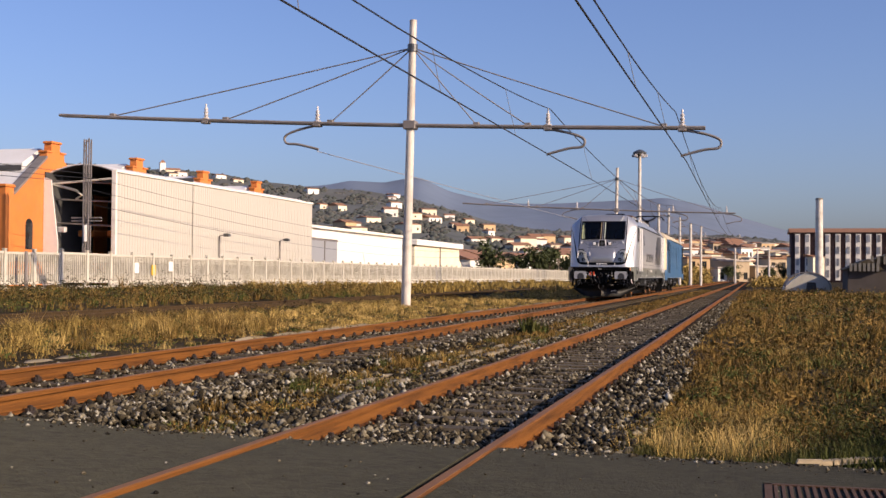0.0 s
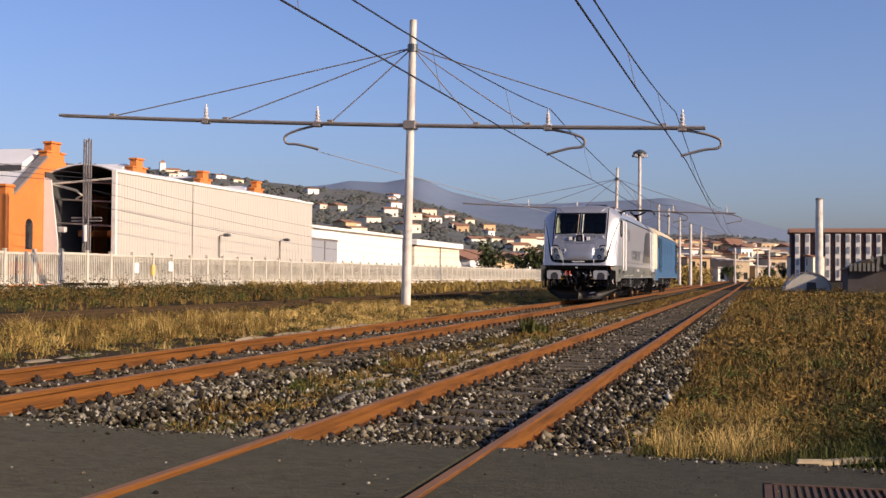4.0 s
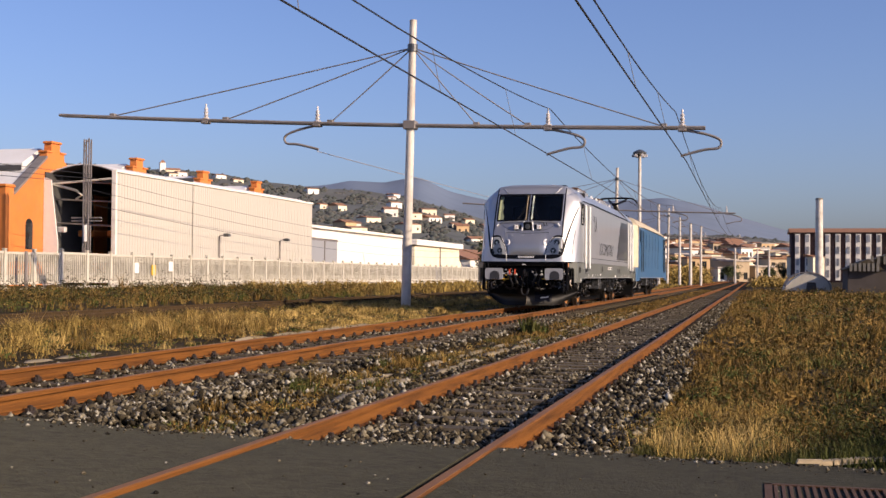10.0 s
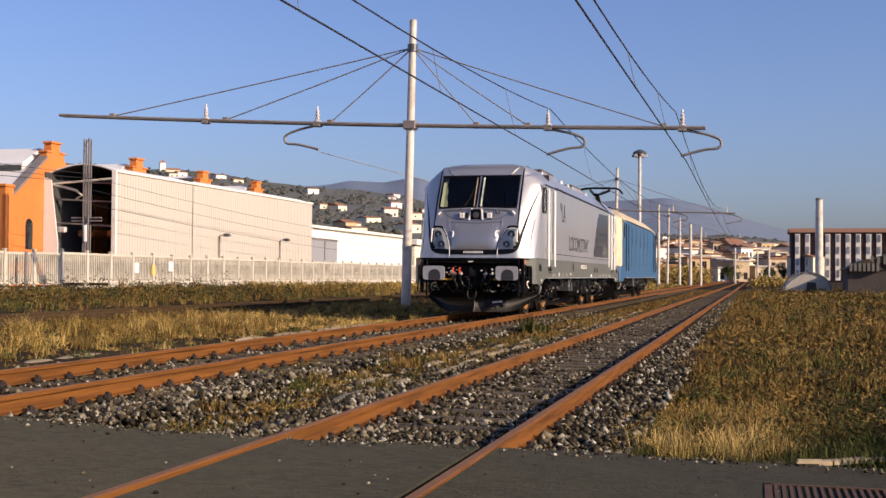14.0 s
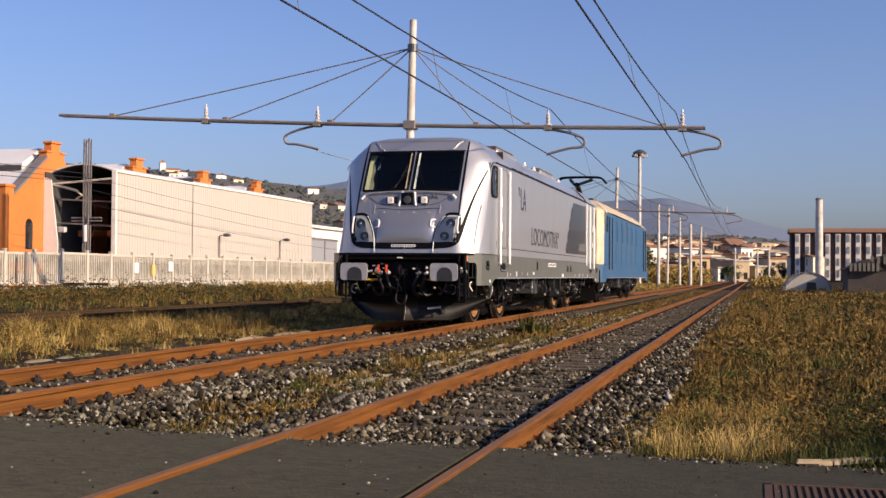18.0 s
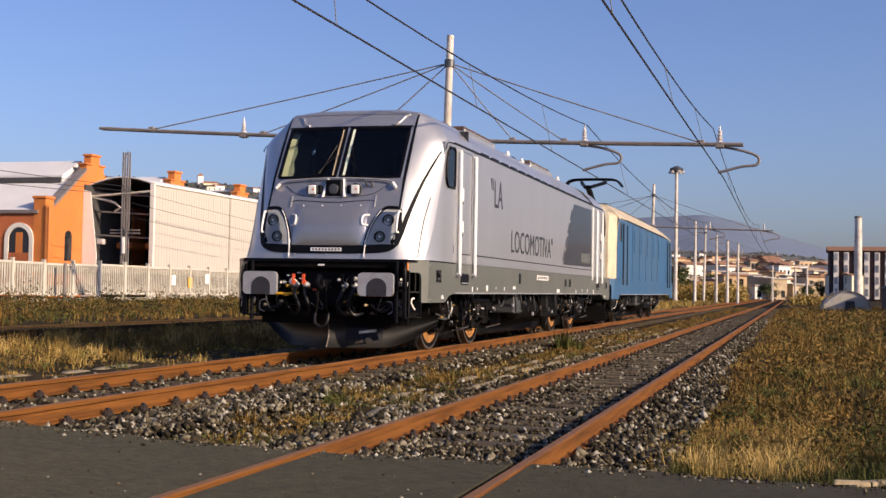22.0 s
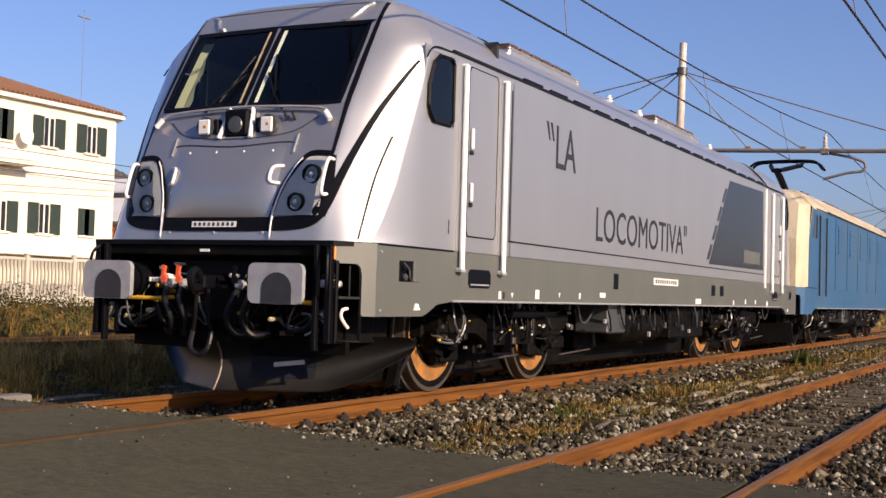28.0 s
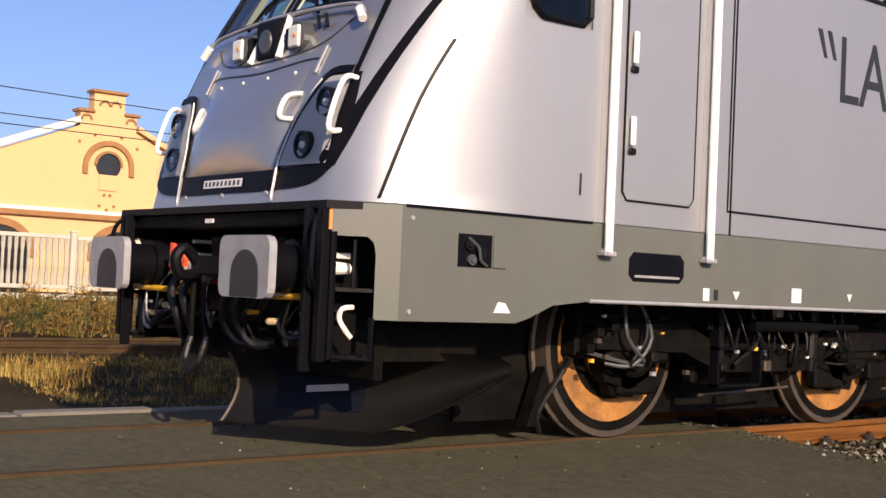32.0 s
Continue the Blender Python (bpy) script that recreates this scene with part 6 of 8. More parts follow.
def make_engine_two():
    """The older blue engine coupled behind."""
    rng = np.random.default_rng(12)
    en = thing("locomotive", "faded blue electric locomotive with cream ends and roof", "locomotive")
    for rear in (False, True):
        part("cab_shell", old_cab(rear), M["cream"], en, "cream painted cab with chamfered corners", 25)
        for v0, v1 in ((-1.02, -0.06), (0.06, 1.02)):
            pts = [(v0, 0.66, 2.58), (v1, 0.66, 2.58), (v1, 0.98, 3.22), (v0, 0.98, 3.22)]
            part("windscreen", Shape().add([(a, LEN - b + 0.012 if rear else b - 0.012, c) for a, b, c in pts], [(0, 1, 2, 3)]), M["pane"], en, "dark windscreen")
    side_shell(en, M["blue"], M["cream"], M["blue"])
    for s in (-1, 1):
        x = s * HALF
        o = lambda a, b: (min(x + s * a, x + s * b), max(x + s * a, x + s * b))
        for rear in (False, True):
            f = (lambda u: LEN - u) if rear else (lambda u: u)
            part("cab_side", Shape().prism([(f(a), b) for a, b in [(0.92, 1.40), (0.96, 2.5), (1.36, 3.22), (3.29, 3.225), (3.29, 1.40)]], "x", *o(-0.01, 0.006)), M["blue"], en, "blue cab side")
            part("side_window", Shape().prism([(f(a), b) for a, b in [(1.43, 2.55), (1.60, 3.14), (1.95, 3.14), (1.95, 2.55)]], "x", *o(0.0, 0.012)), M["pane"], en, "dark side window")
            part("door", Shape().prism([(f(a), b) for a, b in [(2.24, 1.42), (2.90, 1.42), (2.90, 3.17), (2.24, 3.17)]], "x", *o(0.006, 0.018)), M["blue"], en, "blue cab door")
            for u in (2.12, 3.02):
                part("handrail", Shape().tube([(x + s * 0.05, f(u), 1.22), (x + s * 0.05, f(u), 3.1)], 0.02, 6), M["plough"], en, "dull metal handrail")
        for k in range(5):
            g = part("side_grille", Shape().box(*o(0.001, 0.012), 5.0 + k * 1.9, 6.0 + k * 1.9, 2.3, 3.05), M["blue"], en, "blue side grille")
            for q in range(5):
                part("grille_slat", Shape().box(*o(0.012, 0.022), 5.05 + k * 1.9, 5.95 + k * 1.9, 2.36 + q * 0.135, 2.39 + q * 0.135), M["blue"], g)
            part("panel_seam", Shape().box(*o(0.0, 0.006), 4.6 + k * 1.9, 4.62 + k * 1.9, 1.42, 3.2), M["plough"], en, "dark panel seam")
    for y0, y1 in ((7.0, 9.4), (10.2, 13.6)):
        part("roof_equipment", Shape().box(-0.8, 0.8, y0, y1, 3.70, 3.86, 0.03), M["roof_gear"], en, "dusty roof equipment")
    raised_pantograph(en, 5.6, 4.86 - RAIL_A)
    buffers(en, M["dark"])
    part("buffer_beam", Shape().box(-1.28, 1.28, 0.45, 0.95, 0.75, 1.40, 0.02), M["black"], en, "black buffer beam")
    part("plough", Shape().prism([(-1.25, 0.15), (1.25, 0.15), (1.2, 0.6), (-1.2, 0.6)], "y", 0.6, 0.64), M["plough"], en)
    for c in (4.23, 14.67):
        bogie(en, c, rng)
        for a in (-1.3, 1.3):
            WHEELS.append((wheelset(en, c + a, 0.625, M["tyre"], M["dark"]), c + a, 0.625))
    underfloor(en, rng)
    return en


engine = make_engine()
engine_two = make_engine_two()


# ---------------------------------------------------------------- overhead line
def make_portal(at, label):
    """A mast with a long cross beam, stays, insulators and steady arms."""
    po = thing("catenary_mast", label, "catenary mast", "masts of the overhead line", at=at)
    part("mast_tube", Shape().tube([(0, 0, -0.2), (0.19, 0, 9.98)], 0.17, 14, r2=0.125), M["mast"], po, "pale round steel mast", 40)
    part("mast_collar", Shape().tube([(0.17, 0, 8.86), (0.175, 0, 9.12)], 0.18, 14), M["lamp_house"], po)
    part("beam_clamp", Shape().box(-0.10, 0.34, -0.22, 0.22, 6.12, 6.42, 0.02), M["beam"], po)

    def bz(x):
        return 6.27 - 0.0402 * x + 0.0008 * x * x
    bm = Shape()
    xs = np.linspace(-13.7, 10.25, 13)
    for y in (-0.11, 0.11):
        bm.tube([(x, y, bz(x)) for x in xs], 0.06, 6)
    part("cross_beam", bm, M["beam"], po, "long grey cross beam")
    for x in xs[1:-1]:
        part("beam_brace", Shape().box(x - 0.05, x + 0.05, -0.12, 0.12, bz(x) - 0.05, bz(x) + 0.05), M["beam"], po)
    for x in (-11.5, -6.9, -2.85, 2.5, 4.3, 8.9):
        part("stay_rod", Shape().tube(smooth_line([(0.17, 0, 9.0), (0.17 + (x - 0.17) * 0.5, 0, (9.0 + bz(x)) / 2), (x, 0, bz(x) + 0.05)], 6), 0.022, 6), M["beam"], po, "thin stay rod")
        part("stay_shoe", Shape().box(x - 0.10, x + 0.10, -0.12, 0.12, bz(x) + 0.04, bz(x) + 0.14, 0.01), M["beam"], po)
    for x, arm in ((-7.7, 0), (-3.35, -1), (5.0, 1), (9.5, 1)):
        part("insulator", Shape().lathe([(0.05, 0.12), (0.10, 0.12), (0.12, 0.05), (0.20, 0.10), (0.22, 0.05), (0.32, 0.09), (0.34, 0.05), (0.44, 0.07), (0.50, 0.03), (0.62, 0.03)], (x, 0, bz(x)), "z", 12), M["insul"], po, "pale porcelain insulator", 40)
        part("insulator_bracket", Shape().box(x - 0.14, x + 0.14, -0.16, 0.16, bz(x) - 0.12, bz(x) + 0.07, 0.02), M["beam"], po)
        if arm:
            z = bz(x)
            pts = smooth_line([(x + 0.1 * arm, 0, z - 0.08), (x + arm * 0.75, 0, z - 0.22), (x + arm * 1.22, 0, z - 0.42), (x + arm * 1.18, 0, z - 0.68), (x + arm * 0.7, 0, z - 0.74), (x - arm * 0.05, 0, z - 0.93)], 5)
            part("steady_arm", Shape().tube(pts, 0.045, 8), M["beam"], po, "bent grey steady arm")
    return po


MAST_Y = 40.5
portal = make_portal((-11.80, MAST_Y, 0.0), "pale steel catenary mast with stayed cross beam beside the tracks")
copy_thing(portal, pose(-11.75, 105.5, 0.55))
tagged(copy_thing(portal, pose(-11.3, 165.0, 0.3)), "distant steel catenary mast with cross beam")


def wire_between(name, label, rows, r, material="wire"):
    solo(name, Shape().tube(rows, r, 6), M[material], label, "overhead wire", "overhead wires")


def droop(a, b, sag, n=16):
    return [tuple(a[j] + (b[j] - a[j]) * k / n - (sag * 4 * (k / n) * (1 - k / n) if j == 2 else 0) for j in range(3)) for k in range(n + 1)]


def make_wires():
    ys = (-24.0, MAST_Y, 105.5, 165.0)
    lift = (0, 0, 0.5, 0.4)
    # across at each mast for the contact wire and for the messenger, contact height, messenger height at the masts
    for xc, xm, zc, zm in (((-6.60, -6.30, -6.70, -6.40), (-6.09, -6.72, -6.75, -6.45), 4.88, 6.70), ((-2.73, -2.16, -2.70, -2.3), (-2.37, -2.52, -2.72, -2.35), 4.84, 6.50)):
        for i in range(3):
            l0, l1 = lift[i], lift[i + 1]
            wire_between("contact_wire", "dark copper contact wire over the track", droop((xc[i], ys[i], zc + l0), (xc[i + 1], ys[i + 1], zc + l1), 0.03), 0.017)
            sg = 1.22 if i == 0 else 0.95
            a, b = (xm[i], ys[i], zm + l0), (xm[i + 1], ys[i + 1], zm + l1)
            wire_between("messenger_wire", "sagging messenger wire over the track", droop(a, b, sg, 24), 0.016)
            for k in (3, 7, 11, 15, 18, 21):
                f = k / 24
                z1 = a[2] + (b[2] - a[2]) * f - sg * 4 * f * (1 - f)
                if i < 2:
                    wire_between("dropper_wire", "thin dropper between the overhead wires", [(xc[i] + (xc[i + 1] - xc[i]) * f, ys[i] + (ys[i + 1] - ys[i]) * f, zc + l0 + (l1 - l0) * f - 0.02),
                                                                                             (a[0] + (b[0] - a[0]) * f, a[1] + (b[1] - a[1]) * f, z1)], 0.008)
    wire_between("contact_wire", "bare contact wire over the back siding, coloured pale for its glint", droop((-15.15, MAST_Y, 5.42), (-15.3, 105.5, 6.05), 0.03), 0.019, "glint_wire")
    for z0, z1 in ((5.6, 4.6), (5.0, 3.7), (4.3, 3.1)):
        wire_between("service_cable", "dark service cable strung along the fence", droop((-31.0, 52, z0), (-30.6, 132, z1), 0.9, 20), 0.012)
    for z0, z1 in ((5.75, 5.15), (4.72, 4.95), (4.45, 4.75)):
        wire_between("service_cable", "dark service cable strung along the fence", droop((-26.4, -30, z0 + 0.5), (-31.0, 52, z1 + 0.6), 0.75, 20), 0.014)


make_wires()


def line_pole(x, y, h, r, label):
    p = thing("line_pole", label, "pole", "poles beside the line", at=(x, y, 0))
    part("pole_shaft", Shape().tube([(0, 0, -0.3), (0, 0, h)], r, 10, r2=r * 0.75), M["mast"], p)
    part("pole_cap", Shape().tube([(0, 0, h), (0, 0, h + 0.08)], r * 0.85, 10), M["beam"], p)
    part("pole_bracket", Shape().box(-0.05, 0.9, -0.05, 0.05, h - 1.4, h - 1.3).tube([(0, 0, h - 0.5), (0.85, 0, h - 1.35)], 0.03, 6), M["beam"], p)
    return p


for (dx, dd, h, r) in ((-0.0756, 148, 9.8, 0.20), (-0.0585, 176, 9.6, 0.2), (-0.0498, 150, 7.5, 0.2), (-0.0415, 150, 7.2, 0.16), (-0.0145, 230, 6.5, 0.2), (0.003, 240, 6.5, 0.2), (0.012, 230, 6.0, 0.2)):
    line_pole(dx * dd, dd, h, r, "pale slender pole beside the distant line")
lp = thing("floodlight_mast", "tall pale mast with a round floodlight crown", "floodlight", at=(-14.6, 160, 0))
part("mast_shaft", Shape().tube([(0, 0, -0.3), (0, 0, 17.2)], 0.28, 12, r2=0.2), M["mast"], lp)
part("lamp_crown", Shape().lathe([(0, 0.3), (0.15, 0.85), (0.45, 0.9), (0.7, 0.45), (0.8, 0.2)], (0, 0, 17.0), "z", 16), M["lamp_house"], lp, "round dark lamp crown")
for k in range(6):
    a = k * math.pi / 3
    part("floodlight", Shape().box(math.cos(a) * 0.85 - 0.18, math.cos(a) * 0.85 + 0.18, math.sin(a) * 0.85 - 0.18, math.sin(a) * 0.85 + 0.18, 16.8, 17.15, 0.04), M["insul"], lp)
ch = thing("concrete_column", "plain pale concrete column standing in the field", "column", at=(6.05, 120, 0))
part("column_shaft", Shape().tube([(0, 0, -0.5), (0, 0, 8.5)], 0.39, 16, r2=0.33), M["mast"], ch, smooth=40)
part("column_cap", Shape().tube([(0, 0, 8.5), (0, 0, 8.66)], 0.37, 16, r2=0.30), M["kerb"], ch)

# lattice pole by the fence
lt = thing("lattice_pole", "grey lattice pole behind the fence with insulators", "pole", at=(-31.2, 51.9, 0.2))
for dx in (-0.13, 0.13):
    for dy in (-0.10, 0.10):
        part("corner_angle", Shape().box(dx - 0.03, dx + 0.03, dy - 0.03, dy + 0.03, 0, 7.25), M["beam"], lt)
br = Shape()
for k in range(14):
    z = 0.3 + k * 0.5
    sgn = 1 if k % 2 else -1
    br.tube([(-0.13 * sgn, -0.11, z), (0.13 * sgn, -0.11, z + 0.5)], 0.018, 5)
part("lattice_bracing", br, M["beam"], lt)
part("cable_joint", Shape().tube([(0.02, -0.16, 2.3), (0.0, -0.16, 3.1)], 0.10, 8), M["insul"], lt)
for z in (3.45, 3.3):
    part("pole_crossarm", Shape().box(-0.8, 0.8, -0.05, 0.05, z - 0.03, z + 0.03), M["beam"], lt)


# ---------------------------------------------------------------- fence
FENCE_X = -29.0


def make_fence():
    fn = thing("fence", "whitewashed concrete fence of narrow slats between posts", "fence")
    pitch = 2.045
    post = slat = None
    rails, js = {}, Shape()
    rng = np.random.default_rng(3)
    for k in range(-3, 92):
        y = 31.93 + (k - 12) * pitch
        z = float(ground_z(FENCE_X, y)) - 0.02
        ps = Shape().box(-0.075, 0.075, -0.07, 0.07, -0.3, 1.68, 0.02).box(-0.085, 0.085, -0.08, 0.08, 1.68, 1.73, 0.015)
        if post is None:
            post = part("fence_post", ps, M["fence"], fn, "square concrete post")
            post.matrix_basis = pose(FENCE_X, y, z)
        else:
            share(post, FENCE_X, y, z, rng.uniform(-1.5, 1.5))
        for nm, half, z0, z1 in (("top_rail", 0.045, 1.50, 1.60), ("bottom_rail", 0.045, 0.26, 0.36), ("plinth", 0.07, -0.2, 0.14)):
            if nm not in rails:
                rails[nm] = part(nm, Shape().box(-half, half, 0.09, pitch - 0.09, z0, z1, 0.012), M["fence"], fn, "pale concrete " + nm.replace("_", " "))
                rails[nm].matrix_basis = pose(FENCE_X, y, z)
            else:
                share(rails[nm], FENCE_X, y, z)
        near = 8 < y < 36
        for j in range(12):
            yy = 0.17 + j * (pitch - 0.34) / 11
            ss = [(-0.045, 0.36), (0.045, 0.36), (0.045, 0.62), (0.030, 0.72), (0.030, 1.16), (0.045, 1.26), (0.045, 1.50), (-0.045, 1.50), (-0.045, 1.26), (-0.030, 1.16), (-0.030, 0.72), (-0.045, 0.62)]
            if near:
                if slat is None:
                    slat = part("fence_slat", Shape().prism(ss, "x", -0.025, 0.025), M["fence_panel"], fn, "narrow concrete slat")
                    slat.matrix_basis = pose(FENCE_X, y + yy, z)
                else:
                    share(slat, FENCE_X, y + yy, z)
            else:
                js.prism([(a + yy + y, b + z) for a, b in ss], "x", FENCE_X - 0.025, FENCE_X + 0.025)
    o = part("far_slats", js, M["fence_panel"], fn, "narrow concrete slats further along")
    o["kind"] = "stuff"
    for y, z, m in ((52.5, 1.0, "paper"), (54.2, 0.9, "yellow"), (56.0, 1.1, "paper")):
        part("notice", Shape().box(FENCE_X + 0.05, FENCE_X + 0.07, y, y + 0.4, z, z + 0.5), M[m], fn, "faded notice on the fence")
    return fn


# ---------------------------------------------------------------- buildings along the yard
def window_with_shutters(parent, x, y, z0, z1, open_=True):
    w = part("window", Shape().box(x - 0.05, x + 0.012, y - 0.24, y + 0.24, z0 + 0.02, z1 - 0.02), M["pane"], parent, "dark window")
    part("window_sill", Shape().box(x, x + 0.10, y - 0.40, y + 0.40, z0 - 0.07, z0, 0.01), M["trim"], w)
    part("window_frame", Shape().box(x + 0.012, x + 0.03, y - 0.03, y + 0.03, z0, z1).box(x + 0.012, x + 0.03, y - 0.26, y - 0.22, z0, z1).box(x + 0.012, x + 0.03, y + 0.22, y + 0.26, z0, z1), M["trim"], w, "white window frame")
    for s in (-1, 1):
        c = y + s * (0.50 if open_ else 0.14)
        part("shutter", Shape().box(x + 0.012, x + 0.06, c - (0.24 if open_ else 0.26), c + (0.24 if open_ else 0.26), z0 - 0.02, z1 + 0.02, 0.008), M["shutter"], w, "dark green shutter")


def make_villa():
    X, y0, y1, zt = -31.0, 18.9, 33.8, 7.15
    v = thing("villa", "cream two storey villa with dark green shutters and tiled roof", "house")
    sk = 7.4    # plan skewed to hide the end wall: the back lies further along the line
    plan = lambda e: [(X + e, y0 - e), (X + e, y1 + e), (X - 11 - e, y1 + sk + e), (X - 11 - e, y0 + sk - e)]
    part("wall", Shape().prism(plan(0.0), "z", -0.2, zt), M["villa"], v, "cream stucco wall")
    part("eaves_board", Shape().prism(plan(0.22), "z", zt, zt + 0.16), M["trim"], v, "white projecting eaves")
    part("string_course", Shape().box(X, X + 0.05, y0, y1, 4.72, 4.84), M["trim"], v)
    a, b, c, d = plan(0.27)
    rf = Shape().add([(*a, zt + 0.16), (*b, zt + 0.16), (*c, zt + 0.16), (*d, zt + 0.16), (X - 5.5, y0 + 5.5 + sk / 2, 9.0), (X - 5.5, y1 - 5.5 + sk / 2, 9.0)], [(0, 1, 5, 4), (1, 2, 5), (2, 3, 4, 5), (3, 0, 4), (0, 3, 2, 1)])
    roof = part("roof", rf, M["tile"], v, "terracotta tiled hip roof")
    tl = Shape()
    for k in range(75):
        y = y0 - 0.2 + k * 0.204
        f = max(0.0, min(1.0, min((y - y0 + 0.2) / 9.6, (y1 + 0.2 - y) / 2.2)))
        tl.tube([(X + 0.27, y, zt + 0.19), (X + 0.27 - 5.7 * f, y, zt + 0.19 + 1.68 * f)], 0.055, 5)
    part("tile_ribbing", tl, M["tile"], roof)["kind"] = "stuff"
    part("chimney", Shape().box(X - 3.0, X - 2.7, 29.3, 29.6, 7.8, 8.9, 0.02), M["trim"], roof)
    for y, z0, z1, open_ in ((21.5, 5.74, 6.74, False), (24.0, 5.74, 6.74, False), (26.5, 5.74, 6.74, False), (28.5, 5.74, 6.74, False), (30.5, 5.74, 6.74, True), (32.55, 5.74, 6.72, True),
                             (21.5, 2.76, 3.75, False), (24.0, 2.76, 3.75, False), (26.43, 2.76, 3.75, False), (28.5, 2.72, 3.72, True), (30.42, 2.74, 3.76, True), (32.43, 2.78, 3.72, False)):
        window_with_shutters(v, X, y, z0, z1, open_)
    part("canopy_slab", Shape().box(X, X + 0.8, 25.7, 29.3, 4.90, 5.08, 0.02), M["villa"], v, "cream projecting slab")
    part("dish", Shape().lathe([(0, 0.05), (0.06, 0.26), (0.10, 0.30)], (X + 0.3, 26.2, 5.9), "x", 14), M["trim"], v, "white satellite dish")
    part("porch_roof", Shape().box(X, X + 0.9, 27.0, 33.0, 1.95, 2.08, 0.02), M["trim"], v, "pale canopy over the ground floor")
    part("aerial", Shape().tube([(X - 1.2, 33.2, 7.4), (X - 1.2, 33.2, 11.2)], 0.009, 6).box(X - 1.23, X - 1.17, 32.9, 33.5, 10.9, 10.94), M["beam"], v, "thin roof aerial")
    part("dish", Shape().lathe([(0, 0.05), (0.06, 0.26), (0.10, 0.30)], (X + 0.25, 29.2, 5.95), "x", 14), M["trim"], v, "white satellite dish")


def arch_outline(y, r, z0, zs, n=12):
    return [(y - r, z0), (y + r, z0), (y + r, zs)] + [(y + r * math.cos(math.pi * k / n), zs + r * math.sin(math.pi * k / n)) for k in range(1, n)] + [(y - r, zs)]


def ring_shape(axis, lo, hi, c, zs, r0, r1, legs=0.0, n=14):
    s = Shape()
    pts = [(c + r1 * math.cos(math.pi * k / n), zs + r1 * math.sin(math.pi * k / n)) for k in range(n + 1)] + [(c + r0 * math.cos(math.pi * k / n), zs + r0 * math.sin(math.pi * k / n)) for k in range(n, -1, -1)]
    for k in range(n):
        s.prism([pts[k], pts[k + 1], pts[2 * n - k], pts[2 * n + 1 - k]], axis, lo, hi)
    if legs:
        s.prism([(c - r1, zs - legs), (c - r0, zs - legs), (c - r0, zs), (c - r1, zs)], axis, lo, hi)
        s.prism([(c + r0, zs - legs), (c + r1, zs - legs), (c + r1, zs), (c + r0, zs)], axis, lo, hi)
    return s


